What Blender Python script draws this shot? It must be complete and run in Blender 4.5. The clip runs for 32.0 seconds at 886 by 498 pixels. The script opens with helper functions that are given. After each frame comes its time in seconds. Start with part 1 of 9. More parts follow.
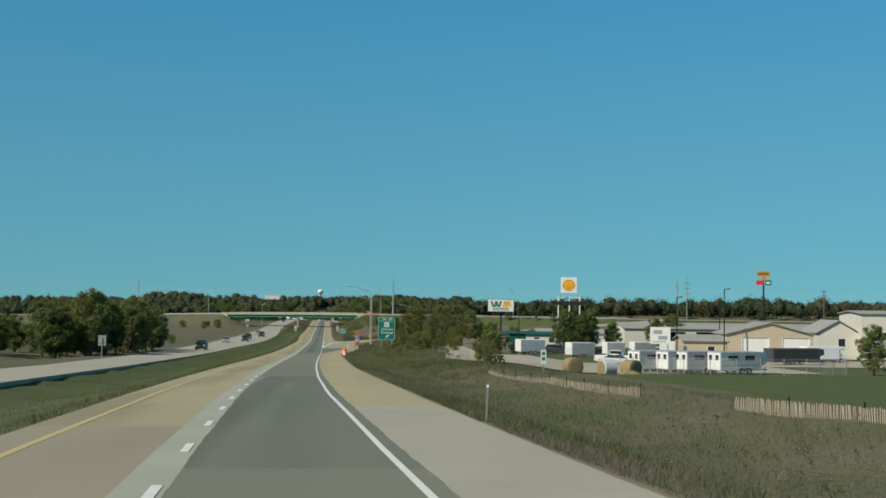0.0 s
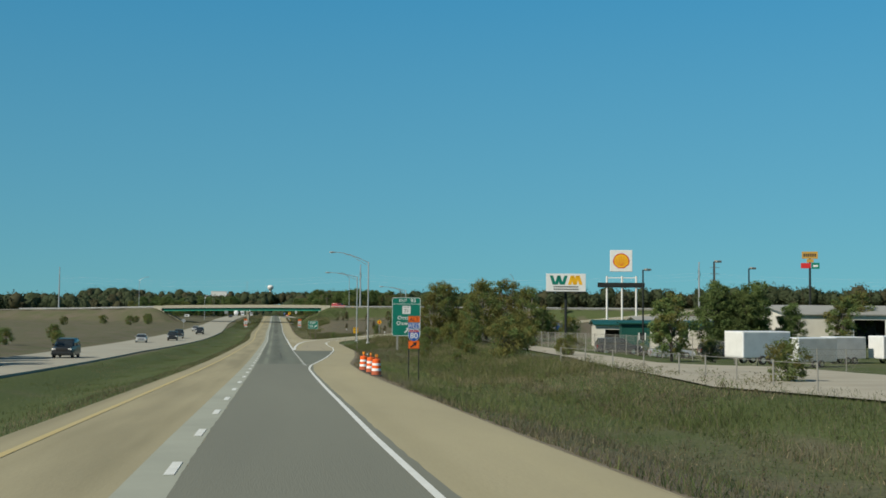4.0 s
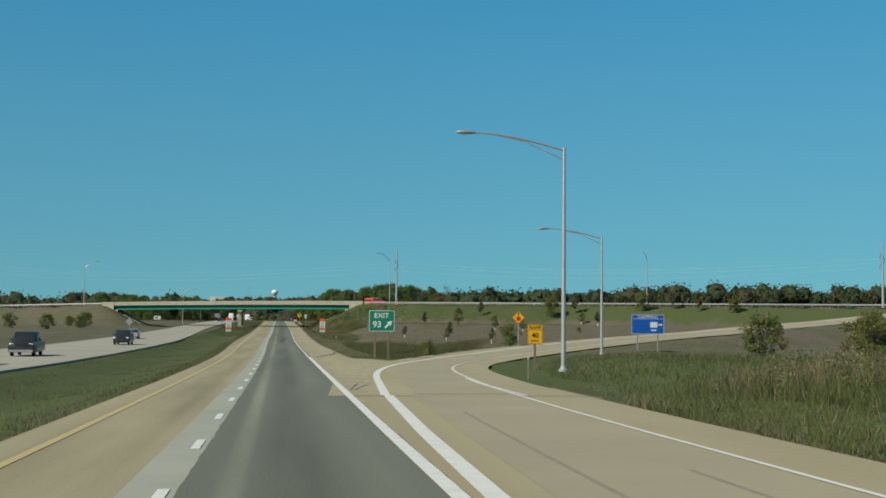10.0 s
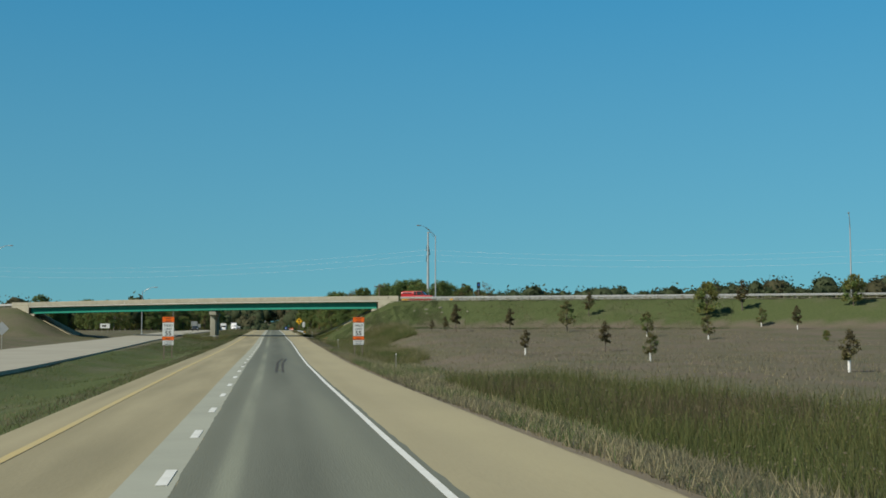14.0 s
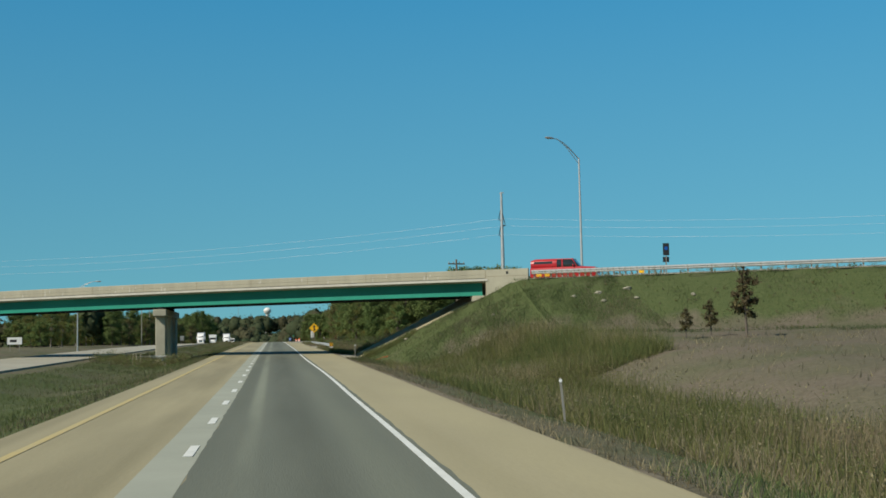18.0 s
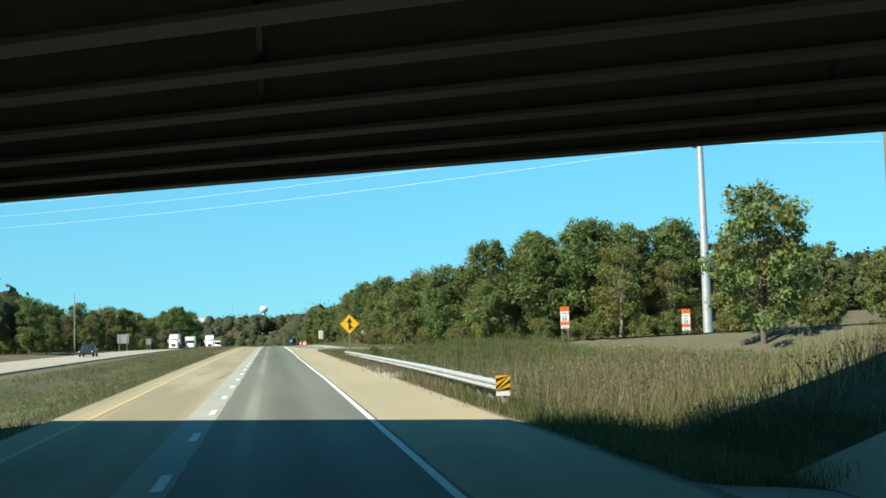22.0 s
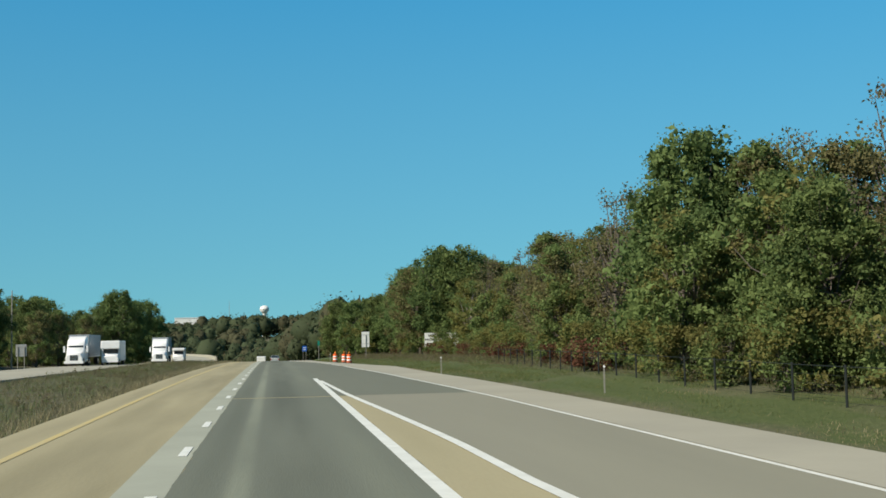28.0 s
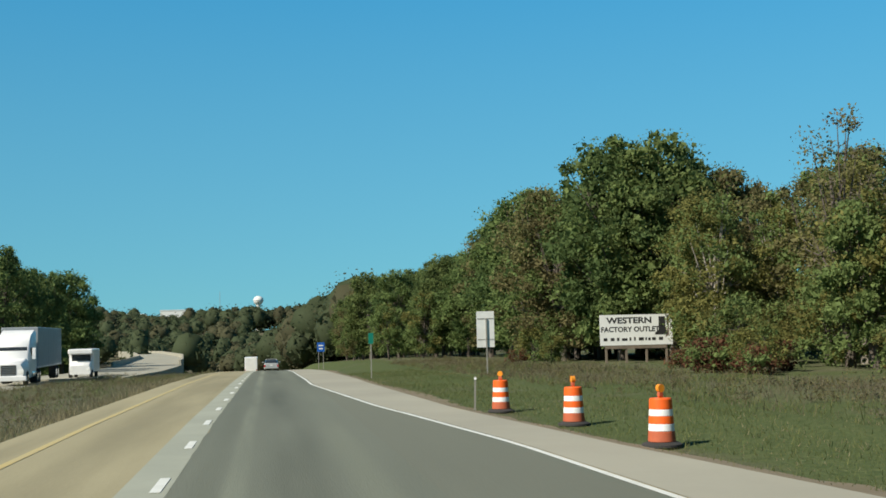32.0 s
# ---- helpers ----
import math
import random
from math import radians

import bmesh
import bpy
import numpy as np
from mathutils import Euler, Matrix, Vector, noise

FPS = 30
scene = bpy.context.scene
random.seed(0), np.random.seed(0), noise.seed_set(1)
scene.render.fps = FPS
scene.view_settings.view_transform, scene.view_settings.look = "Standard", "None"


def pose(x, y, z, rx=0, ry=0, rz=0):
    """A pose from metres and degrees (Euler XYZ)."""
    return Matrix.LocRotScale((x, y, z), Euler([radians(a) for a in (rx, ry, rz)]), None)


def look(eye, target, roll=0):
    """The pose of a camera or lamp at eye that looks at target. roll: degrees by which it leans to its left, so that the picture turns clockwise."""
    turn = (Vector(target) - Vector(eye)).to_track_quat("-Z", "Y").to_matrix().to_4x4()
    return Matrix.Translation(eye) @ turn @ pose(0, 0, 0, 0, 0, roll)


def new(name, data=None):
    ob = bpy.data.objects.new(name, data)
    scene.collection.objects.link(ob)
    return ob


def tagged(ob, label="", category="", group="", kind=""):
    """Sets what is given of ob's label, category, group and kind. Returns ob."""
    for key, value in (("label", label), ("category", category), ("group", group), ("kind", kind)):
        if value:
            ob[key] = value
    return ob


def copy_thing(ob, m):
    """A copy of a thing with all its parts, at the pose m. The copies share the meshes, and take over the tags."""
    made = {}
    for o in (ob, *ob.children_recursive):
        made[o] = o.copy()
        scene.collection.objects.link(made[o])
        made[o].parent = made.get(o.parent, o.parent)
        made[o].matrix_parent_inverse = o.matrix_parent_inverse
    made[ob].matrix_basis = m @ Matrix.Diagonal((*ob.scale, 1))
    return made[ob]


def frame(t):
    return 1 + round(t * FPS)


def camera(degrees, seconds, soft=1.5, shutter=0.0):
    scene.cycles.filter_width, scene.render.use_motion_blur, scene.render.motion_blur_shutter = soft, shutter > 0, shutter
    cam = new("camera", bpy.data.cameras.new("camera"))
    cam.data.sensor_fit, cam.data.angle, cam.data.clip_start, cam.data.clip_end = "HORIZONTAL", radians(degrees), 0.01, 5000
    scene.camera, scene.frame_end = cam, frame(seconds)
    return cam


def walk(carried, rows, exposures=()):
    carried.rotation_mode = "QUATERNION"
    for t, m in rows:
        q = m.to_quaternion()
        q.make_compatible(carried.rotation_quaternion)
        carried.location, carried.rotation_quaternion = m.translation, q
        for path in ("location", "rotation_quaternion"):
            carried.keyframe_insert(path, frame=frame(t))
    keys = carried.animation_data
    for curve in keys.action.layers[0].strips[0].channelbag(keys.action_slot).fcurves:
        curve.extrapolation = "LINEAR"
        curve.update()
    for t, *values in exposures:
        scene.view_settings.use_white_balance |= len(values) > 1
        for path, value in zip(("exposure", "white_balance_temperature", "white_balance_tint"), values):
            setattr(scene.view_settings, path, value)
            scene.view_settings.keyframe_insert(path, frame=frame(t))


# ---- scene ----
# The camera rides 2.15 m above the right lane of the westbound carriageway; y runs along the road.
cam = camera(42.0, 32.0, soft=1.65)
ROWS = [
    (0.0, 3.297, 0.00, 9.256, -5.684, 3.026, -0.789),
    (0.5, 2.707, 12.29, 8.897, -5.779, 2.986, -0.373),
    (1.0, 2.152, 24.59, 8.531, -5.841, 2.983, -0.416),
    (1.5, 1.644, 36.88, 8.153, -6.155, 2.927, -0.230),
    (2.0, 1.201, 49.16, 7.776, -6.525, 3.048, -0.229),
    (2.5, 0.826, 61.47, 7.410, -6.859, 2.981, -0.329),
    (3.0, 0.523, 73.80, 7.052, -7.304, 2.946, -0.359),
    (3.5, 0.291, 86.16, 6.701, -7.785, 2.936, -0.387),
    (4.0, 0.127, 98.55, 6.355, -8.225, 2.945, -0.442),
    (4.5, 0.021, 110.97, 6.017, -8.549, 2.967, -0.512),
    (5.0, -0.037, 123.43, 5.687, -8.681, 2.998, -0.532),
    (5.5, -0.056, 135.93, 5.366, -8.843, 3.033, -0.391),
    (6.0, -0.044, 148.46, 5.052, -8.820, 3.055, -0.109),
    (6.5, -0.002, 161.03, 4.746, -8.752, 3.094, -0.248),
    (7.0, 0.044, 173.61, 4.453, -8.625, 3.314, -0.393),
    (7.5, 0.075, 186.20, 4.176, -8.546, 3.320, -0.310),
    (8.0, 0.095, 198.81, 3.913, -8.726, 3.306, -0.190),
    (8.5, 0.102, 211.46, 3.665, -8.765, 3.459, 0.031),
    (9.0, 0.096, 224.18, 3.429, -8.692, 3.441, -0.091),
    (9.5, 0.081, 236.96, 3.201, -8.339, 3.411, -0.659),
    (10.0, 0.069, 249.80, 2.984, -7.986, 3.425, -0.556),
    (10.5, 0.068, 262.61, 2.780, -8.060, 3.586, -0.662),
    (11.0, 0.079, 275.42, 2.593, -8.440, 3.690, -0.697),
    (11.5, 0.095, 288.23, 2.422, -8.569, 3.785, -0.266),
    (12.0, 0.111, 301.05, 2.265, -8.709, 3.862, -0.195),
    (12.5, 0.117, 313.90, 2.119, -8.745, 4.016, -0.929),
    (13.0, 0.103, 326.79, 1.985, -8.481, 3.970, -0.868),
    (13.5, 0.080, 339.63, 1.868, -8.347, 3.854, -0.511),
    (14.0, 0.046, 352.42, 1.769, -8.364, 3.903, -0.008),
    (14.5, 0.000, 365.15, 1.691, -8.444, 4.042, 0.542),
    (15.0, -0.050, 377.82, 1.630, -8.496, 4.198, 1.040),
    (15.5, -0.101, 390.42, 1.587, -8.429, 4.296, 1.325),
    (16.0, -0.143, 402.94, 1.560, -8.155, 4.264, 1.122),
    (16.5, -0.170, 415.38, 1.552, -8.146, 4.278, 1.205),
    (17.0, -0.175, 427.75, 1.565, -8.242, 4.307, 1.263),
    (17.5, -0.142, 440.04, 1.595, -8.262, 4.249, 0.976),
    (18.0, -0.086, 452.32, 1.652, -8.388, 4.299, 1.164),
    (18.5, -0.021, 464.60, 1.731, -8.558, 4.324, 1.275),
    (19.0, 0.040, 476.87, 1.820, -8.727, 4.164, 1.339),
    (19.5, 0.081, 489.11, 1.911, -8.763, 4.305, 1.515),
    (20.0, 0.090, 501.34, 1.994, -8.893, 4.213, 1.377),
    (20.5, 0.059, 513.55, 2.070, -8.867, 4.337, 1.818),
    (21.0, 0.030, 525.80, 2.145, -8.771, 4.216, 1.661),
    (21.5, 0.010, 538.13, 2.220, -8.701, 4.215, 1.678),
    (22.0, -0.014, 550.60, 2.293, -8.558, 4.227, 1.683),
    (22.5, -0.042, 563.24, 2.366, -8.275, 4.354, 1.401),
    (23.0, -0.060, 576.05, 2.440, -8.069, 4.453, 1.095),
    (23.5, -0.048, 589.00, 2.516, -8.278, 4.556, 1.179),
    (24.0, -0.040, 602.00, 2.587, -8.478, 4.489, 0.975),
    (24.5, -0.052, 614.92, 2.653, -8.491, 4.578, 1.081),
    (25.0, -0.063, 627.72, 2.712, -8.434, 4.471, 1.079),
    (25.5, -0.053, 640.42, 2.765, -8.718, 4.519, 1.198),
    (26.0, -0.047, 653.11, 2.814, -8.798, 4.562, 1.055),
    (26.5, -0.045, 665.81, 2.858, -8.741, 4.589, 0.895),
    (27.0, -0.047, 678.51, 2.897, -8.619, 4.590, 0.848),
    (27.5, -0.052, 691.21, 2.932, -8.500, 4.556, 0.944),
    (28.0, -0.062, 703.91, 2.962, -8.454, 4.476, 1.118),
    (28.5, -0.075, 716.61, 2.988, -8.402, 4.505, 1.229),
    (29.0, -0.089, 729.31, 3.010, -8.246, 4.427, 1.181),
    (29.5, -0.101, 741.99, 3.026, -8.049, 4.406, 1.149),
    (30.0, -0.105, 754.67, 3.037, -8.210, 4.419, 1.173),
    (30.5, -0.095, 767.32, 3.040, -8.341, 4.379, 0.848),
    (31.0, -0.084, 779.95, 3.039, -8.313, 4.407, 0.798),
    (31.5, -0.071, 792.54, 3.036, -8.451, 4.254, 0.856),
    (32.0, -0.051, 805.11, 3.030, -8.716, 4.144, 1.362),
]
walk(cam, [(t, pose(x, y, z, 90 + pitch, 0, yaw) @ pose(0, 0, 0, 0, 0, -roll)) for t, x, y, z, yaw, pitch, roll in ROWS],
     exposures=[(0.0, 0.0, 6500, 10), (15.0, 0.05, 6500, 10), (18.5, 0.08, 6500, 10), (20.4, 0.24, 6500, 10), (21.0, 0.46, 6500, 10), (21.5, 0.78, 6500, 10), (21.9, 1.0, 6500, 10), (22.1, 0.9, 6500, 10), (22.35, 0.52, 6500, 10), (22.7, 0.38, 6500, 10), (25.0, 0.32, 6500, 10), (32.0, 0.40, 6500, 10)])

# ---- light ----
SUN_FROM = Vector((-1.05, -0.60, 1.0)).normalized()      # towards the sun
world = bpy.data.worlds.new("sky")
scene.world = world
world.use_nodes = True
wn, wl = world.node_tree.nodes, world.node_tree.links
sky = wn.new("ShaderNodeTexSky")
sky.sky_type, sky.sun_disc = "NISHITA", False
sky.sun_elevation = math.asin(SUN_FROM.z)
sky.sun_rotation = math.atan2(SUN_FROM.x, SUN_FROM.y)
sky.altitude, sky.air_density, sky.dust_density, sky.ozone_density = 3000, 1.0, 0.0, 4.0
tint = wn.new("ShaderNodeMix")
tint.data_type, tint.blend_type = "RGBA", "MULTIPLY"
tint.inputs["Factor"].default_value = 1.0
tint.inputs["B"].default_value = (0.53, 1.05, 1.0, 1)
lum, flat, level = wn.new("ShaderNodeRGBToBW"), wn.new("ShaderNodeMath"), wn.new("ShaderNodeVectorMath")
flat.operation, flat.inputs[1].default_value, level.operation = "POWER", -0.45, "SCALE"      # evens out zenith and horizon
wl.new(sky.outputs["Color"], lum.inputs["Color"])
wl.new(lum.outputs["Val"], flat.inputs[0])
wl.new(sky.outputs["Color"], level.inputs["Vector"])
wl.new(flat.outputs["Value"], level.inputs["Scale"])
wl.new(level.outputs["Vector"], tint.inputs["A"])
where, height, rampz = wn.new("ShaderNodeTexCoord"), wn.new("ShaderNodeSeparateXYZ"), wn.new("ShaderNodeMapRange")
wl.new(where.outputs["Generated"], height.inputs[0])
wl.new(height.outputs["Z"], rampz.inputs["Value"])
rampz.inputs["From Min"].default_value, rampz.inputs["From Max"].default_value = 0.0, 0.30
clear, blend = wn.new("ShaderNodeMix"), wn.new("ShaderNodeMix")
clear.data_type, blend.data_type = "RGBA", "RGBA"
clear.inputs["A"].default_value, clear.inputs["B"].default_value = (0.97, 2.74, 3.30, 1), (0.27, 1.82, 3.28, 1)      # clear autumn air
wl.new(rampz.outputs["Result"], clear.inputs["Factor"])
deep, over = wn.new("ShaderNodeMix"), wn.new("ShaderNodeMapRange")      # deeper blue overhead
deep.data_type = "RGBA"
over.inputs["From Min"].default_value, over.inputs["From Max"].default_value = 0.30, 0.62
wl.new(height.outputs["Z"], over.inputs["Value"])
wl.new(over.outputs["Result"], deep.inputs["Factor"])
wl.new(clear.outputs["Result"], deep.inputs["A"])
deep.inputs["B"].default_value = (0.05, 0.28, 0.62, 1)
blend.inputs["Factor"].default_value = 0.8
wl.new(tint.outputs["Result"], blend.inputs["A"])
wl.new(deep.outputs["Result"], blend.inputs["B"])
aside, turned = wn.new("ShaderNodeMath"), wn.new("ShaderNodeVectorMath")      # a little darker across from the sun's bearing
aside.operation, aside.inputs[1].default_value, aside.inputs[2].default_value, turned.operation = "MULTIPLY_ADD", 0.18, 0.985, "SCALE"
wl.new(height.outputs["X"], aside.inputs[0])
wl.new(blend.outputs["Result"], turned.inputs[0])
wl.new(aside.outputs["Value"], turned.inputs["Scale"])
wl.new(turned.outputs["Vector"], wn["Background"].inputs["Color"])
wn["Background"].inputs["Strength"].default_value = 0.148
sun = new("sun", bpy.data.lights.new("sun", "SUN"))
sun.data.energy, sun.data.angle, sun.data.color = 5.0, radians(0.5), (1.0, 0.93, 0.80)
sun.matrix_world = look(SUN_FROM * 100, (0, 0, 0))

# ---- mesh tools ----
class Mesh:
    """Collects vertices and faces, with a material slot for each face."""
    def __init__(self):
        self.v, self.f, self.m = [], [], []

    def add(self, verts, faces, slot=0, at=None):
        n = len(self.v)
        self.v += [tuple(at @ Vector(p)) for p in verts] if at is not None else [tuple(p) for p in verts]
        self.f += [tuple(i + n for i in q) for q in faces]
        self.m += [slot] * len(faces)
        return self

    def quad(self, a, b, c, d, slot=0):
        return self.add([a, b, c, d], [(0, 1, 2, 3)], slot)

    def box(self, lo, hi, slot=0, at=None, bevel=0.0):
        (x0, y0, z0), (x1, y1, z1) = lo, hi
        if bevel <= 0:
            v = [(x0, y0, z0), (x1, y0, z0), (x1, y1, z0), (x0, y1, z0), (x0, y0, z1), (x1, y0, z1), (x1, y1, z1), (x0, y1, z1)]
            return self.add(v, [(0, 3, 2, 1), (4, 5, 6, 7), (0, 1, 5, 4), (1, 2, 6, 5), (2, 3, 7, 6), (3, 0, 4, 7)], slot, at)
        bm = bmesh.new()
        bmesh.ops.create_cube(bm, size=1)
        for w in bm.verts:
            w.co = Vector(((x0 + x1) / 2 + w.co.x * (x1 - x0), (y0 + y1) / 2 + w.co.y * (y1 - y0), (z0 + z1) / 2 + w.co.z * (z1 - z0)))
        bmesh.ops.bevel(bm, geom=bm.edges[:], offset=bevel, segments=2, affect="EDGES", profile=0.5)
        return self.bm(bm, slot, at)

    def bm(self, bm, slot=0, at=None):
        bm.verts.index_update()
        self.add([w.co[:] for w in bm.verts], [[w.index for w in q.verts] for q in bm.faces], slot, at)
        bm.free()
        return self

    def tube(self, pts, radii, n=8, slot=0, cap=True, at=None):
        """A round bar through points, with a radius at each."""
        pts = [Vector(p) for p in pts]
        radii = [radii] * len(pts) if isinstance(radii, (int, float)) else radii
        v, f, ref = [], [], None
        for i, p in enumerate(pts):
            d = (pts[min(i + 1, len(pts) - 1)] - pts[max(i - 1, 0)]).normalized()
            if ref is None:
                ref = d.orthogonal().normalized()
            ref = (ref - d * ref.dot(d)).normalized()
            s = d.cross(ref)
            v += [tuple(p + radii[i] * (math.cos(a) * ref + math.sin(a) * s)) for a in (2 * math.pi * k / n for k in range(n))]
        for i in range(len(pts) - 1):
            f += [(i * n + k, i * n + (k + 1) % n, (i + 1) * n + (k + 1) % n, (i + 1) * n + k) for k in range(n)]
        if cap:
            f += [tuple(range(n))[::-1], tuple(range((len(pts) - 1) * n, len(pts) * n))]
        return self.add(v, f, slot, at)

    def lathe(self, profile, n=20, slot=0, at=None):
        """Turned about z from (radius, height) pairs."""
        v = [(r * math.cos(2 * math.pi * k / n), r * math.sin(2 * math.pi * k / n), z) for r, z in profile for k in range(n)]
        f = [(i * n + k, i * n + (k + 1) % n, (i + 1) * n + (k + 1) % n, (i + 1) * n + k) for i in range(len(profile) - 1) for k in range(n)]
        f += [tuple(range(n))[::-1], tuple(range((len(profile) - 1) * n, len(profile) * n))]
        return self.add(v, f, slot, at)

    def plate(self, outline, y0, y1, slot=0, at=None):
        """An outline of (x, z) points made a plate from y0 to y1."""
        n = len(outline)
        v = [(x, y0, z) for x, z in outline] + [(x, y1, z) for x, z in outline]
        f = [tuple(range(n)), tuple(range(n, 2 * n))[::-1]] + [(k, k + n, (k + 1) % n + n, (k + 1) % n) for k in range(n)]
        return self.add(v, f, slot, at)

    def sweep(self, section, path, slot=0, cap=True):
        """A closed section of (across, up) points carried along path points; across is to the right of the way."""
        path, n, v, f = [Vector(p) for p in path], len(section), [], []
        for i, p in enumerate(path):
            d = path[min(i + 1, len(path) - 1)] - path[max(i - 1, 0)]
            r = Vector((d.y, -d.x, 0)).normalized()
            v += [tuple(p + r * a + Vector((0, 0, u))) for a, u in section]
        for i in range(len(path) - 1):
            f += [(i * n + k, (i + 1) * n + k, (i + 1) * n + (k + 1) % n, i * n + (k + 1) % n) for k in range(n)]
        if cap:
            f += [tuple(range(n)), tuple(range((len(path) - 1) * n, len(path) * n))[::-1]]
        return self.add(v, f, slot)

    def data(self, name, mats, smooth=False):
        me = bpy.data.meshes.new(name)
        me.from_pydata(self.v, [], self.f)
        for m in mats if isinstance(mats, (list, tuple)) else [mats]:
            me.materials.append(m)
        if any(self.m):
            me.polygons.foreach_set("material_index", self.m)
        if smooth:
            me.polygons.foreach_set("use_smooth", [True] * len(self.f))
            me.set_sharp_from_angle(angle=radians(40))
        me.update()
        return me


def part(name, mesh, mats, parent=None, label="", smooth=False, at=None):
    """One mesh object, under a thing or part if one is given."""
    ob = new(name, mesh if isinstance(mesh, bpy.types.Mesh) else mesh.data(name, mats, smooth))
    if parent is not None:
        ob.parent = parent
    if at is not None:
        ob.matrix_basis = at
    return tagged(ob, label)


def thing(name, at, label, category, group="", kind=""):
    """An empty at a thing's base, under which its parts go."""
    ob = new(name)
    ob.matrix_basis = at
    ob.empty_display_size = 0.2
    return tagged(ob, label, category, group, kind)


def setting(name, mesh, mats, label, category, kind="structure", smooth=False):
    return tagged(new(name, mesh.data(name, mats, smooth)), label, category, kind=kind)


LETTERS = {}
def lettering(text, size, mat, parent, x, z, y=-0.012, wide=1.0, name="lettering", bold=0.0, gap=1.0):
    """Words on the front (-y side) of a plate, centred at x, standing on height z; size is the capitals' height."""
    key = (text, size, wide, bold, gap, mat.name)
    if key not in LETTERS:
        cu = bpy.data.curves.new("letters", "FONT")
        cu.body, cu.size, cu.align_x, cu.extrude, cu.resolution_u, cu.offset, cu.space_character = text, size / 0.70, "CENTER", 0.003, 3, bold, gap
        tmp = bpy.data.objects.new("letters", cu)
        me = bpy.data.meshes.new_from_object(tmp)
        bpy.data.objects.remove(tmp)
        me.transform(pose(0, 0, 0, 90, 0, 0) @ Matrix.Diagonal((wide, 1, 1, 1)))
        me.materials.clear()
        me.materials.append(mat)
        LETTERS[key] = me
    return part(name, LETTERS[key], None, parent, at=pose(x, y, z))


# ---- materials ----
def material(name, col, col2=None, rough=0.8, big=0.6, fine=12.0, mix=0.5, bump=0.15, metal=0.0, depth=0.02, spec=0.35, rand=0.0, stretch=(1, 1, 1), low=0.35, high=0.65):
    """Two colours mixed by noise at two scales, with a fine relief. big and fine are in cycles a metre."""
    m = bpy.data.materials.new(name)
    m.use_nodes = True
    n, l = m.node_tree.nodes, m.node_tree.links
    b = n["Principled BSDF"]
    b.inputs["Roughness"].default_value, b.inputs["Metallic"].default_value = rough, metal
    b.inputs["Specular IOR Level"].default_value = spec
    co = n.new("ShaderNodeTexCoord")
    mp = n.new("ShaderNodeMapping")
    mp.inputs["Scale"].default_value = stretch
    l.new(co.outputs["Object"], mp.inputs["Vector"])
    def noisy(scale, detail):
        t = n.new("ShaderNodeTexNoise")
        t.inputs["Scale"].default_value, t.inputs["Detail"].default_value, t.inputs["Roughness"].default_value = scale, detail, 0.6
        l.new(mp.outputs["Vector"], t.inputs["Vector"])
        return t.outputs["Fac"]
    a, c = noisy(big, 4), noisy(fine, 3)
    r = n.new("ShaderNodeMapRange")
    r.inputs["From Min"].default_value, r.inputs["From Max"].default_value = low, high
    l.new(a, r.inputs["Value"])
    s = n.new("ShaderNodeMath"); s.operation = "MULTIPLY_ADD"
    l.new(r.outputs["Result"], s.inputs[0]); s.inputs[1].default_value = 1 - mix
    t = n.new("ShaderNodeMath"); t.operation = "MULTIPLY"
    l.new(c, t.inputs[0]); t.inputs[1].default_value = mix
    l.new(t.outputs[0], s.inputs[2])
    x = n.new("ShaderNodeMix"); x.data_type = "RGBA"
    x.inputs["A"].default_value = (*col, 1)
    x.inputs["B"].default_value = (*(col2 or [v * 0.72 for v in col]), 1)
    l.new(s.outputs[0], x.inputs["Factor"])
    out = x.outputs["Result"]
    if rand:
        oi = n.new("ShaderNodeObjectInfo")
        ge = n.new("ShaderNodeNewGeometry")
        mm = n.new("ShaderNodeMath"); mm.operation = "MULTIPLY_ADD"
        l.new(ge.outputs["Random Per Island"], mm.inputs[0]); mm.inputs[1].default_value = 0.65
        m2 = n.new("ShaderNodeMath"); m2.operation = "MULTIPLY"
        l.new(oi.outputs["Random"], m2.inputs[0]); m2.inputs[1].default_value = 0.35
        l.new(m2.outputs[0], mm.inputs[2])
        v = n.new("ShaderNodeMapRange")
        v.inputs["To Min"].default_value, v.inputs["To Max"].default_value = 1 - rand, 1 + rand
        l.new(mm.outputs[0], v.inputs["Value"])
        h = n.new("ShaderNodeHueSaturation")
        l.new(v.outputs["Result"], h.inputs["Value"])
        hm = n.new("ShaderNodeMapRange")
        hm.inputs["To Min"].default_value, hm.inputs["To Max"].default_value = 0.5 - 0.05 * rand, 0.5 + 0.03 * rand
        l.new(oi.outputs["Random"], hm.inputs["Value"])
        l.new(hm.outputs["Result"], h.inputs["Hue"])
        l.new(out, h.inputs["Color"])
        out = h.outputs["Color"]
    l.new(out, b.inputs["Base Color"])
    if bump:
        bp = n.new("ShaderNodeBump")
        bp.inputs["Strength"].default_value, bp.inputs["Distance"].default_value = bump, depth
        l.new(c, bp.inputs["Height"])
        l.new(bp.outputs["Normal"], b.inputs["Normal"])
    return m


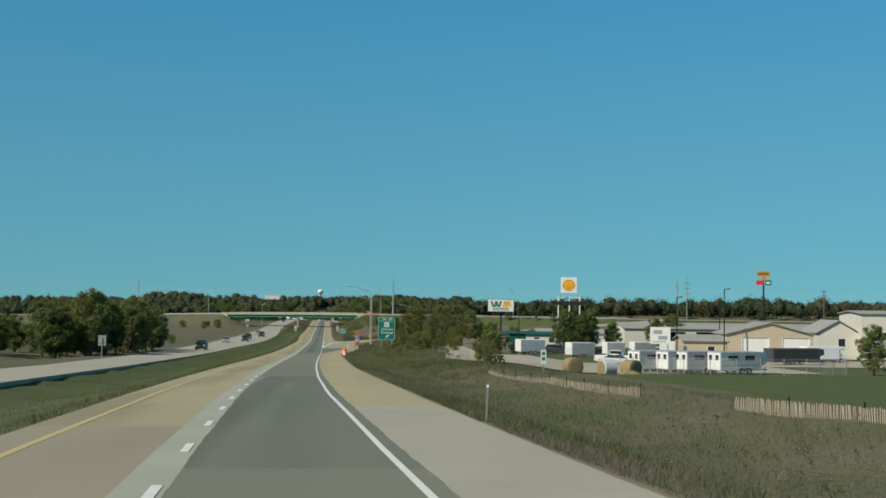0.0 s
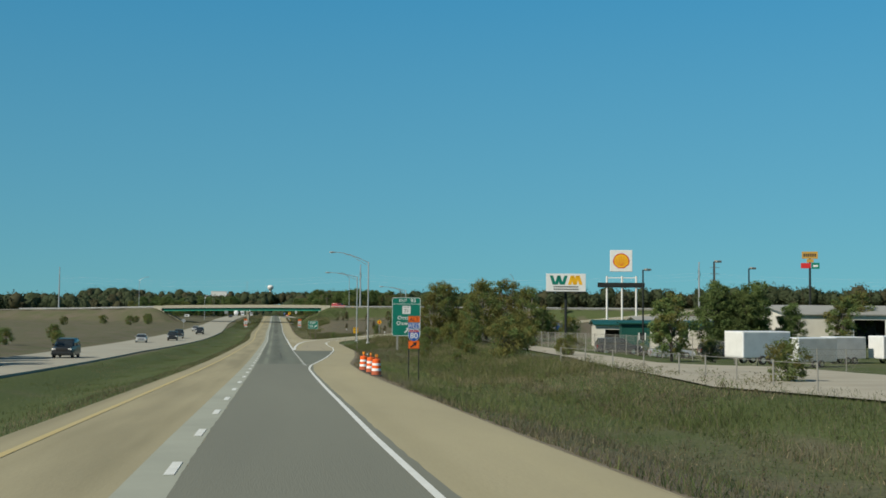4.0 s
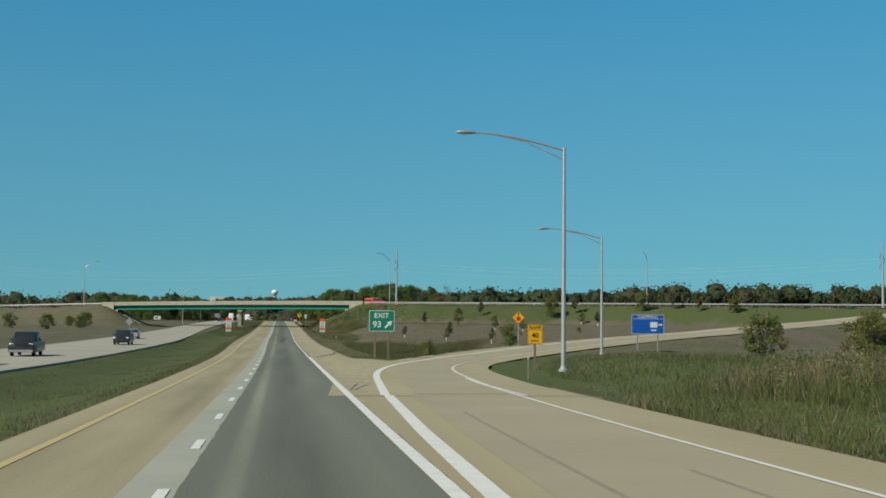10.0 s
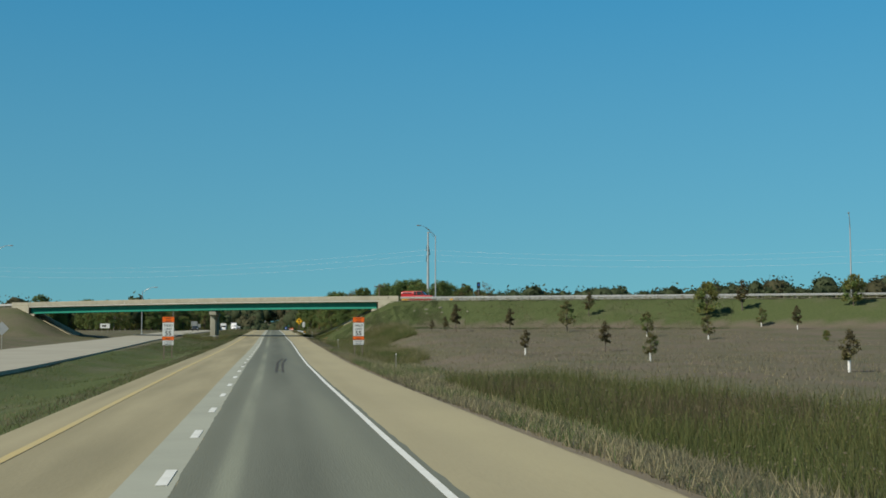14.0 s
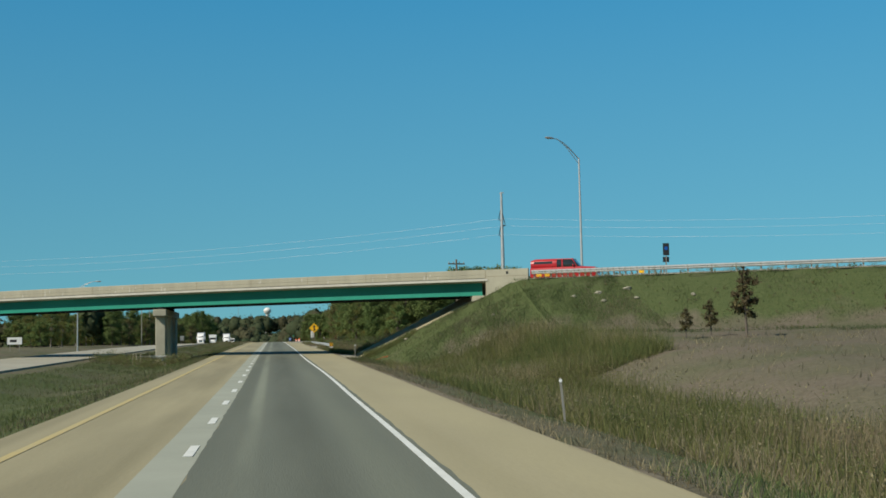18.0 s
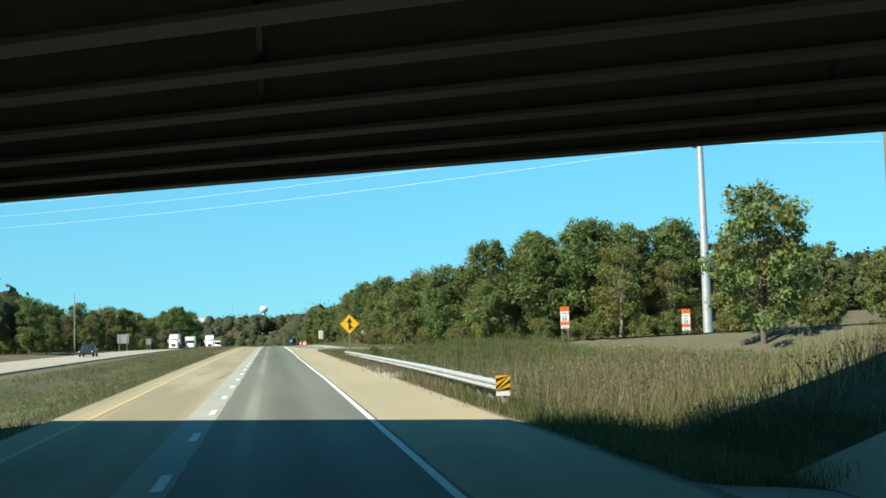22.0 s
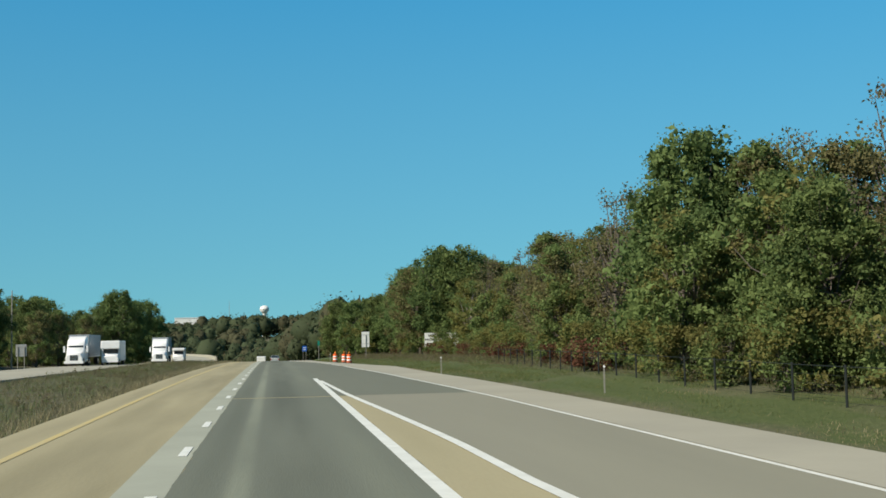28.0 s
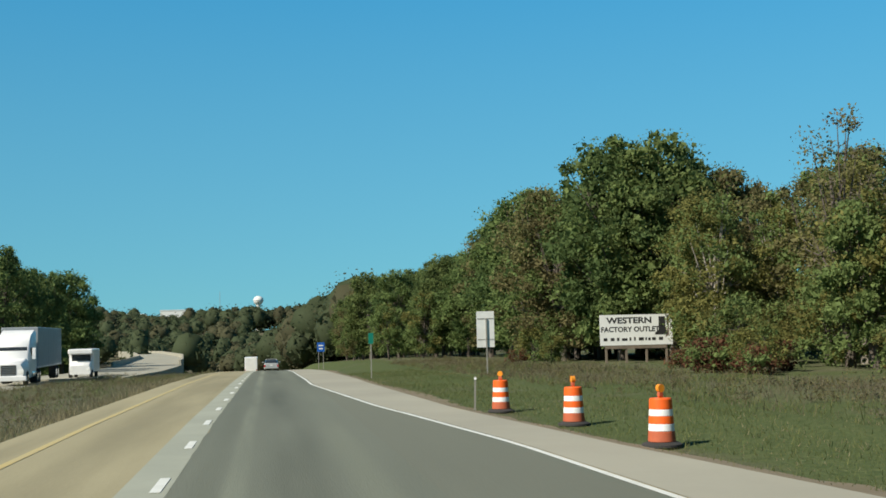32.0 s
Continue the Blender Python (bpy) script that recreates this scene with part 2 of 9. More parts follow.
CONCRETE_TAN = material("tan_concrete", (0.352, 0.314, 0.192), (0.279, 0.251, 0.155), 0.9, 0.22, 14, 0.5, 0.25, stretch=(1, 0.25, 1))
CONCRETE_PALE = material("pale_concrete", (0.35, 0.335, 0.265), (0.28, 0.27, 0.215), 0.9, 0.15, 9, 0.35, 0.1)
CONCRETE_CREAM = material("cream_concrete", (0.415, 0.372, 0.240), (0.33, 0.297, 0.192), 0.9, 0.3, 16, 0.45, 0.2)
CONCRETE_GREYED = material("greyed_concrete", (0.285, 0.255, 0.182), (0.225, 0.204, 0.150), 0.9, 0.25, 9, 0.45, 0.2, stretch=(1, 0.25, 1))
CONCRETE_JOINT = material("joint_strip_concrete", (0.335, 0.35, 0.285), (0.27, 0.285, 0.23), 0.9, 0.3, 12, 0.4, 0.1)
ASPHALT = material("worn_asphalt", (0.160, 0.170, 0.129), (0.106, 0.116, 0.089), 0.85, 0.12, 22, 0.4, 0.25, stretch=(1.6, 0.12, 1))


def worn_lane(m, bands):
    """Adds soft wheel tracks and oil staining along the lane: (middle, half width, factor) across x."""
    n, l = m.node_tree.nodes, m.node_tree.links
    b = n["Principled BSDF"]
    out = b.inputs["Base Color"].links[0].from_socket
    sep, co = n.new("ShaderNodeSeparateXYZ"), n.new("ShaderNodeTexCoord")
    no = n.new("ShaderNodeTexNoise")
    no.inputs["Scale"].default_value, no.inputs["Detail"].default_value = 0.6, 5
    l.new(co.outputs["Object"], sep.inputs[0])
    mp = n.new("ShaderNodeMapping")
    mp.inputs["Scale"].default_value = (1.0, 0.07, 1.0)
    l.new(co.outputs["Object"], mp.inputs["Vector"])
    l.new(mp.outputs["Vector"], no.inputs["Vector"])
    for mid, half, gain in bands:
        d = n.new("ShaderNodeMath"); d.operation = "SUBTRACT"; d.inputs[1].default_value = mid
        l.new(sep.outputs["X"], d.inputs[0])
        a = n.new("ShaderNodeMath"); a.operation = "ABSOLUTE"
        l.new(d.outputs[0], a.inputs[0])
        r = n.new("ShaderNodeMapRange"); r.interpolation_type = "SMOOTHSTEP"
        r.inputs["From Min"].default_value, r.inputs["From Max"].default_value = half, half * 0.2
        l.new(a.outputs[0], r.inputs["Value"])
        k = n.new("ShaderNodeMath"); k.operation = "MULTIPLY"
        l.new(r.outputs["Result"], k.inputs[0])
        w = n.new("ShaderNodeMapRange"); w.inputs["From Min"].default_value, w.inputs["From Max"].default_value = 0.32, 0.6
        l.new(no.outputs["Fac"], w.inputs["Value"])
        l.new(w.outputs["Result"], k.inputs[1])
        x = n.new("ShaderNodeMix"); x.data_type, x.blend_type = "RGBA", "MULTIPLY"
        l.new(k.outputs[0], x.inputs["Factor"])
        l.new(out, x.inputs["A"])
        x.inputs["B"].default_value = (gain, gain, gain * 0.98, 1)
        out = x.outputs["Result"]
    l.new(out, b.inputs["Base Color"])


worn_lane(CONCRETE_TAN, ((-3.4, 2.0, 0.74), (-4.35, 0.35, 0.93), (-2.55, 0.3, 0.92), (-5.7, 0.6, 0.76), (3.0, 0.5, 0.95), (4.4, 1.1, 1.05)))
worn_lane(ASPHALT, ((-0.58, 0.28, 1.5), (0.4, 0.85, 0.74), (1.55, 0.5, 1.12), (-1.1, 0.35, 0.9)))
ASPHALT_MERGE = material("brownish_asphalt", (0.152, 0.160, 0.120), (0.118, 0.125, 0.096), 0.88, 0.12, 22, 0.4, 0.25, stretch=(1.6, 0.12, 1))
ASPHALT_WORN = material("pale_asphalt", (0.182, 0.187, 0.143), (0.143, 0.147, 0.116), 0.88, 0.12, 22, 0.4, 0.25, stretch=(1.6, 0.12, 1))
LINE_WHITE = material("white_road_paint", (0.72, 0.73, 0.68), (0.55, 0.56, 0.51), 0.6, 2, 30, 0.5, 0.1)
LINE_YELLOW = material("yellow_road_paint", (0.49, 0.38, 0.14), (0.40, 0.345, 0.19), 0.8, 0.6, 20, 0.5, 0.1, low=0.25, high=0.6)
RAMP_GREY = material("greyed_ramp_concrete", (0.335, 0.302, 0.202), (0.278, 0.253, 0.174), 0.9, 0.16, 14, 0.4, 0.15)
GRAVEL = material("pale_gravel", (0.40, 0.37, 0.29), (0.27, 0.25, 0.19), 0.95, 0.3, 25, 0.5, 0.4)
GRAVEL_EDGE = material("gravelly_earth", (0.24, 0.20, 0.13), (0.15, 0.12, 0.075), 0.95, 0.7, 14, 0.5, 0.5)
SKID_FAINT = material("faint_tyre_marks", (0.20, 0.185, 0.135), (0.27, 0.25, 0.18), 0.85, 1.5, 30, 0.5, 0.1)
RAMP_LANE = material("pale_grey_ramp_asphalt", (0.245, 0.238, 0.178), (0.20, 0.196, 0.15), 0.88, 0.15, 22, 0.4, 0.25, stretch=(1.6, 0.12, 1))
SKID = material("tyre_rubber_marks", (0.06, 0.058, 0.05), (0.10, 0.095, 0.08), 0.8, 3, 40, 0.5, 0.1)
PARAPET_CONCRETE = material("weathered_parapet_concrete", (0.365, 0.345, 0.262), (0.265, 0.252, 0.192), 0.9, 1.0, 5, 0.45, 0.15, stretch=(1, 1, 0.10))
LIP_CONCRETE = material("pale_lip_concrete", (0.52, 0.50, 0.44), (0.36, 0.35, 0.30), 0.9, 0.9, 7, 0.45, 0.15, stretch=(1, 1, 0.2))
CONCRETE_WALL = material("bridge_concrete", (0.395, 0.375, 0.285), (0.285, 0.272, 0.21), 0.9, 0.6, 8, 0.4, 0.15)
GIRDER_GREEN = material("green_girder_paint", (0.014, 0.235, 0.162), (0.011, 0.19, 0.132), 0.5, 0.6, 15, 0.3, 0.05)
# dark steel; on inner girders, braces and bearings it paints the deck's shade
STEEL_DARK_AND_SHADED = material("dark_girder_steel", (0.014, 0.020, 0.018), (0.010, 0.012, 0.012), 0.7, 1, 12, 0.4, 0.1)
GALV = material("galvanised_steel", (0.55, 0.56, 0.54), (0.42, 0.43, 0.42), 0.45, 1.5, 20, 0.4, 0.05, metal=0.6)
STEEL_PLAIN = material("grey_steel_post", (0.33, 0.32, 0.28), (0.26, 0.25, 0.22), 0.6, 2, 20, 0.4, 0.05, metal=0.3)
WOOD_POST = material("weathered_post_wood", (0.20, 0.16, 0.12), (0.12, 0.10, 0.075), 0.9, 3, 30, 0.5, 0.3, stretch=(1, 1, 0.15))
SIGN_GREEN = material("green_sign_sheeting", (0.006, 0.185, 0.128), (0.005, 0.155, 0.108), 0.45, 1.0, 30, 0.3, 0.0)
SIGN_WHITE = material("white_sign_sheeting", (0.72, 0.73, 0.70), (0.62, 0.63, 0.60), 0.45, 1.5, 30, 0.3, 0.0)
SIGN_BLUE = material("blue_sign_sheeting", (0.01, 0.10, 0.42), (0.01, 0.085, 0.36), 0.45, 1.5, 30, 0.3, 0.0)
SIGN_ORANGE = material("orange_sign_sheeting", (0.90, 0.16, 0.015), (0.8, 0.13, 0.012), 0.45, 1.5, 30, 0.3, 0.0)
SIGN_YELLOW = material("yellow_sign_sheeting", (0.80, 0.44, 0.015), (0.72, 0.38, 0.012), 0.45, 1.5, 30, 0.3, 0.0)
SIGN_RED = material("red_sign_sheeting", (0.55, 0.03, 0.03), (0.45, 0.025, 0.025), 0.45, 1.5, 30, 0.3, 0.0)
SIGN_BLACK = material("black_sign_legend", (0.02, 0.02, 0.02), (0.03, 0.03, 0.03), 0.5, 2, 30, 0.3, 0.0)
SIGN_BACK = material("aluminium_sign_back", (0.42, 0.43, 0.42), (0.34, 0.35, 0.34), 0.5, 2, 20, 0.3, 0.0, metal=0.5)

# ---- the lie of the land ----
ROAD = np.array([  # y, sideways offset, height of the westbound carriageway
    (-500, 27.0, 22.0), (-200, 12.8, 13.2), (0, 3.30, 7.11), (24.6, 2.15, 6.38), (49.2, 1.20, 5.63), (73.8, 0.52, 4.90), (98.5, 0.13, 4.21),
    (123.4, -0.04, 3.54), (148.5, -0.04, 2.90), (173.6, 0.04, 2.30), (198.8, 0.10, 1.76), (224.2, 0.10, 1.28), (249.8, 0.07, 0.83),
    (275.4, 0.08, 0.44), (301, 0.11, 0.11), (326.8, 0.10, -0.16), (352.4, 0.05, -0.38), (377.8, -0.05, -0.52), (403, -0.14, -0.59),
    (427.8, -0.18, -0.59), (452.3, -0.09, -0.50), (476.9, 0.04, -0.33), (501.3, 0.09, -0.16), (525.8, 0.03, -0.01), (550.6, -0.01, 0.14),
    (576, -0.06, 0.29), (602, -0.04, 0.44), (627.7, -0.06, 0.56), (653.1, -0.05, 0.66), (678.5, -0.05, 0.75), (704, -0.06, 0.81),
    (729.3, -0.09, 0.86), (754.7, -0.10, 0.89), (780, -0.08, 0.88), (805.1, -0.05, 0.80), (840, -0.05, 0.60), (880, 0, 0.20), (920, 0, -0.45), (960, 0, -1.4), (1000, 0, -2.7),
    (1040, 0, -4.2), (1080, 0, -5.8), (1200, 0, -11.0), (1360, 0, -17.5), (1420, 0, -19.0), (1500, 0, -12.0), (1650, 0, 4.0), (1800, 0, 9.0), (2000, 0, 10.0), (2600, 0, 9.0), (4500, 0, 9.0)])


def road_x(y):
    return np.interp(y, ROAD[:, 0], ROAD[:, 1])


def road_z(y):
    return np.interp(y, ROAD[:, 0], ROAD[:, 2])


# edge of the pavement on the right, as an offset from the carriageway's line
EDGE_R = np.array([(-500, 5.6), (16, 5.64), (41, 5.84), (56, 5.98), (72, 5.95), (100, 5.7), (139, 5.65), (170, 5.45), (190, 5.9), (215, 8.0), (245, 10.0), (291, 10.9), (298, 11.1), (298.5, 8.0), (318, 9.5), (318.5, 7.0), (336, 8.0), (341, 7.0), (341.5, 5.65), (350, 5.56), (372, 5.5), (405, 5.3), (467, 5.18), (490, 5.05), (516, 5.12), (540, 5.3), (565, 5.4), (590, 5.42), (616, 5.32), (643, 5.27), (690, 5.3), (694, 7.3), (700, 10.6), (765, 10.4), (775, 10.0), (786, 9.9), (799, 10.1), (804, 9.5), (808, 9.0), (820, 8.0), (828, 7.1), (842, 6.0), (870, 5.6), (4500, 5.4)])

# left-hand edge of the pavement and the painted lines, as offsets from the same line
def gentle(rows):
    rows = np.array(rows, float)
    return lambda y: sum(np.interp(np.asarray(y, float) + o, rows[:, 0], rows[:, 1]) for o in (-24, -12, 0, 12, 24)) / 5


edge_left = gentle([(-500, -6.1), (62, -6.0), (136, -5.6), (210, -5.55), (288, -5.42), (340, -5.05), (415, -6.15), (515, -5.68), (615, -5.78), (700, -6.1), (767, -6.4), (4500, -6.4)])
line_left = gentle([(-500, -4.95), (62, -4.9), (136, -4.74), (210, -4.62), (288, -4.40), (340, -4.12), (415, -4.95), (515, -4.76), (615, -4.74), (700, -4.95), (767, -5.07), (4500, -5.07)])
line_dash = gentle([(-500, -1.63), (62, -1.64), (136, -1.44), (210, -1.6), (288, -1.53), (340, -1.42), (415, -1.58), (515, -1.63), (615, -1.54), (730, -1.70), (767, -1.64), (820, -1.74), (4500, -1.7)])

# the crossing road: s runs to the left along its near edge from the right-hand abutment, d away from the camera's side
CROSS0, CROSS_U, CROSS_N = Vector((17.8, 548.15)), Vector((-0.894, 0.447)), Vector((0.447, 0.894))
DECK = 13.3      # width of the crossing road's deck
SPAN = 71.0


def cross_top(s):
    """Height of the parapet's top along the crossing road."""
    s = np.asarray(s, float)
    return np.where(s >= 0, 7.15 - 0.00012 * np.minimum(s, 110) ** 2 - 0.012 * np.maximum(s - 110, 0), 7.15)


def smooth(a, b, v):
    t = np.clip((v - a) / (b - a), 0, 1)
    return t * t * (3 - 2 * t)


# slip roads: middle line with height
OFF_RAMP = np.array([(6.5, 291, 0.22), (7.2, 305, 0.06), (8.2, 314, -0.04), (9.8, 324, -0.14), (13.0, 335, -0.2), (18.2, 346, -0.1), (34, 371, 0.4), (60, 406, 1.2), (98, 441, 3.0), (149, 482, 6.3)])
ON_RAMP = np.array([(7.0, 712, 0.82), (9.2, 702, 0.80), (12.6, 692, 0.80), (18.5, 679, 0.9), (29.5, 655, 1.35), (45, 628, 2.2), (68, 595, 3.8), (110, 545, 6.2)])


# wooded rise beyond the crossing road: its line and height
FAR_RISE = np.array([(140, 760, 3.0), (210, 700, 6.5), (300, 630, 8.0), (420, 560, 8.5), (800, 420, 9.0), (1200, 340, 9.0)])


def near_line(x, y, line):
    """Distance to a line of points, and the height of the nearest one on it."""
    best, height = np.full(np.shape(x), 1e9), np.zeros(np.shape(x))
    for (ax, ay, az), (bx, by, bz) in zip(line, line[1:]):
        t = np.clip(((x - ax) * (bx - ax) + (y - ay) * (by - ay)) / ((bx - ax) ** 2 + (by - ay) ** 2), 0, 1)
        d = np.hypot(x - ax - t * (bx - ax), y - ay - t * (by - ay))
        closer = d < best
        best, height = np.where(closer, d, best), np.where(closer, az + t * (bz - az), height)
    return best, height


def ground_z(x, y):
    """Height of the ground, for arrays of places."""
    x, y = np.asarray(x, float), np.asarray(y, float)
    q = x - road_x(y)
    base = road_z(y)
    z = base - 0.07
    er = np.interp(y, EDGE_R[:, 0], EDGE_R[:, 1])
    out = q - er
    # right-hand verge: a shallow ditch, then the land beyond
    deep = np.interp(y, [0, 130, 190, 240, 330, 350, 450, 528, 545, 566, 585, 600, 640, 700], [0.75, 1.0, 1.0, 0.3, 0.3, 0.8, 0.8, 0.7, 0.2, 0.2, 0.8, 1.0, 0.9, 0.3])
    ditch = -0.10 * np.clip(out, 0, 1.0) - deep * smooth(1.0, 5.0, out) + deep * smooth(6.5, 14.0, out)
    rise = np.interp(y, [-100, 60, 140, 230, 270, 320, 350, 420, 560, 640, 700, 760, 850, 900, 1100], [0, 0, 0.3, 0.9, 1.4, 0.9, 0.4, 0.3, -0.3, 0.0, 0.4, 0.6, 0.5, 0.6, 3.0]) * smooth(0.3, 6, out)
    z = z + np.where(out > 0, ditch + rise, 0)
    # median and the land beyond the eastbound carriageway
    m = -q + edge_left(y) + 0.1
    med = -0.55 * smooth(0, 4.5, m) + 0.5 * smooth(5.0, 9.0, m) + np.interp(y, [690, 740, 900, 950], [0, 0.55, 0.55, 0.2]) * smooth(0.4, 4.0, m) * (1 - smooth(6.5, 9.5, m))
    z = z + np.where(m > 0, med, 0)
    z = z + np.where(q < -27.5, -0.5 * smooth(27.5, 31, -q) + 0.6 * smooth(31, 40, -q), 0)
    # slow swell of the land away from the road
    far = smooth(30, 220, np.abs(q))
    swell = 1.6 * np.sin(x * 0.011 + 1.0) * np.cos(y * 0.009) + 0.8 * np.sin(x * 0.031 + y * 0.023)
    z = z + far * swell * 0.5
    # valley sides stay high away from the road past the crest
    z = z + smooth(900, 1250, y) * smooth(12, 60, np.abs(q + 8)) * np.maximum(0, -1.0 - base) * 0.45
    away, height = near_line(x, y, FAR_RISE)
    z = z + height * (1 - smooth(20, 95, away))
    # the trading yard lies lower than the road
    start = np.interp(y, [100, 122, 148], [19, 22, 31])
    z = z - 0.9 * smooth(0, 9, q - start) * smooth(88, 112, y) * (1 - smooth(205, 250, y))
    # the crossing road's embankment
    rx, ry = x - CROSS0.x, y - CROSS0.y
    s = rx * CROSS_U.x + ry * CROSS_U.y
    d = rx * CROSS_N.x + ry * CROSS_N.y
    top = cross_top(s) - 0.95
    side = np.maximum(0, np.abs(d - DECK / 2) - DECK / 2 - 0.9)
    for end in (np.maximum(0, s - 0.5 * d + 2.0), np.maximum(0, SPAN + 2.0 - s + 0.5 * d)):
        bank = top - np.where(end > 0, 0.25, 0) - np.hypot(side / 2.9, end / 2.15)
        z = np.maximum(z, bank)
    # the field climbs gently towards the embankment's foot
    field = np.interp(d, [-150, -86, -28.5, -14, -4], [-1.6, -0.68, 1.28, 1.75, 2.0])
    inside = smooth(7.5, 16, out) * (s < 20) * (d > -145) * (d < 0)
    z = np.where((field > z) & (inside > 0), z + (field - z) * inside, z)
    for line in (OFF_RAMP, ON_RAMP):
        away, height = near_line(x, y, line)
        keep = np.where(q < 5.2, 1.0, smooth(5.6, 13, away))
        z = z * keep + (height - 0.09) * (1 - keep)
    return z


def ground_at(x, y):
    return float(ground_z(x, y))


def grid_axis(stops):
    """Coordinates with the given spacing between stops: (start, step), ..., (end, 0)."""
    out = []
    for (a, h), (b, _) in zip(stops, stops[1:]):
        out += list(np.linspace(a, b, max(1, int(round((b - a) / h))), endpoint=False))
    return np.array(out + [stops[-1][0]])


def ground_material():
    m = bpy.data.materials.new("mixed_grass")
    m.use_nodes = True
    n, l = m.node_tree.nodes, m.node_tree.links
    b = n["Principled BSDF"]
    b.inputs["Roughness"].default_value, b.inputs["Specular IOR Level"].default_value = 0.95, 0.1
    co = n.new("ShaderNodeTexCoord")
    def noisy(scale, detail, rough=0.6):
        t = n.new("ShaderNodeTexNoise")
        t.inputs["Scale"].default_value, t.inputs["Detail"].default_value, t.inputs["Roughness"].default_value = scale, detail, rough
        l.new(co.outputs["Object"], t.inputs["Vector"])
        return t.outputs["Fac"]
    def mixed(a, c, fac):
        x = n.new("ShaderNodeMix"); x.data_type = "RGBA"
        for key, v in (("A", a), ("B", c)):
            if isinstance(v, tuple):
                x.inputs[key].default_value = (*v, 1)
            else:
                l.new(v, x.inputs[key])
        l.new(fac, x.inputs["Factor"])
        return x.outputs["Result"]
    def span(v, lo, hi):
        r = n.new("ShaderNodeMapRange")
        r.inputs["From Min"].default_value, r.inputs["From Max"].default_value = lo, hi
        l.new(v, r.inputs["Value"])
        return r.outputs["Result"]
    kind = n.new("ShaderNodeAttribute"); kind.attribute_name = "dry"
    fine = noisy(4.5, 7, 0.78)
    green = mixed((0.046, 0.071, 0.025), (0.108, 0.126, 0.051), span(fine, 0.32, 0.68))
    dry = mixed((0.098, 0.085, 0.062), (0.180, 0.154, 0.114), span(fine, 0.32, 0.68))
    add = n.new("ShaderNodeMath"); add.operation = "MULTIPLY_ADD"
    l.new(span(noisy(0.16, 4), 0.25, 0.75), add.inputs[0]); add.inputs[1].default_value = 0.7
    off = n.new("ShaderNodeMath"); off.operation = "SUBTRACT"
    l.new(kind.outputs["Fac"], off.inputs[0]); off.inputs[1].default_value = 0.35
    l.new(off.outputs[0], add.inputs[2])
    l.new(mixed(green, dry, span(add.outputs[0], 0.15, 0.85)), b.inputs["Base Color"])
    bp = n.new("ShaderNodeBump")
    bp.inputs["Strength"].default_value, bp.inputs["Distance"].default_value = 0.7, 0.12
    l.new(noisy(6.0, 4), bp.inputs["Height"])
    l.new(bp.outputs["Normal"], b.inputs["Normal"])
    return m


GRASS_GROUND = ground_material()


def dryness(x, y):
    """How much of the grass is dry stalks rather than green, from 0 to 1."""
    q = x - road_x(y)
    er = np.interp(y, EDGE_R[:, 0], EDGE_R[:, 1])
    d = np.full(np.shape(x), 0.6)
    d = np.where((q > er) & (q < er + 9), np.interp(y, [0, 120, 160, 240, 300, 330, 420, 520, 570, 640, 700, 730, 800], [0.5, 0.45, 0.2, 0.5, 0.2, 0.45, 0.4, 0.2, 0.35, 0.4, 0.3, 0.1, 0.1]), d)
    d = np.where((q < edge_left(y) + 0.4) & (q > -15), np.interp(y, [0, 60, 140, 480, 560, 700, 960], [0.45, 0.15, 0.05, 0.2, 0.3, 0.4, 0.5]), d)
    d = np.where((q > er) & (q < er + 1.3), d + 0.35, d)
    d = np.where((y > 258) & (y < 345) & (q > er + 0.8) & (x < 60), 0.08, d)
    d = np.where((x > 15) & (x < 24) & (y > 122) & (y < 176), 0.05, d)
    d = np.where((x > 8.4) & (x < 15) & (y > 337) & (y < 356), 0.0, d)
    rx, ry = x - CROSS0.x, y - CROSS0.y
    across = rx * CROSS_N.x + ry * CROSS_N.y
    along = rx * CROSS_U.x + ry * CROSS_U.y
    d = np.where((across < 1) & (across > -11) & (along < 16) & (q > er + 1.2), 0.06, d)
    d = np.where((across <= -11) & (across > -130) & (q > er + 7) & (y > 330), 0.72, d)
    d = np.where((q > 24) & (y > 20) & (y < 96) & (x > 20 + 0.06 * (y - 36)), -0.6, d)
    d = np.where((x > 23) & (y > 96) & (y < 245), 0.18, d)
    d = np.where((y > 648) & (y < 706) & (q > er + 0.8) & (q < 40), 0.15, d)
    d = np.where((y > 672) & (q > 15) & (q < 80), 0.35, d)
    return d


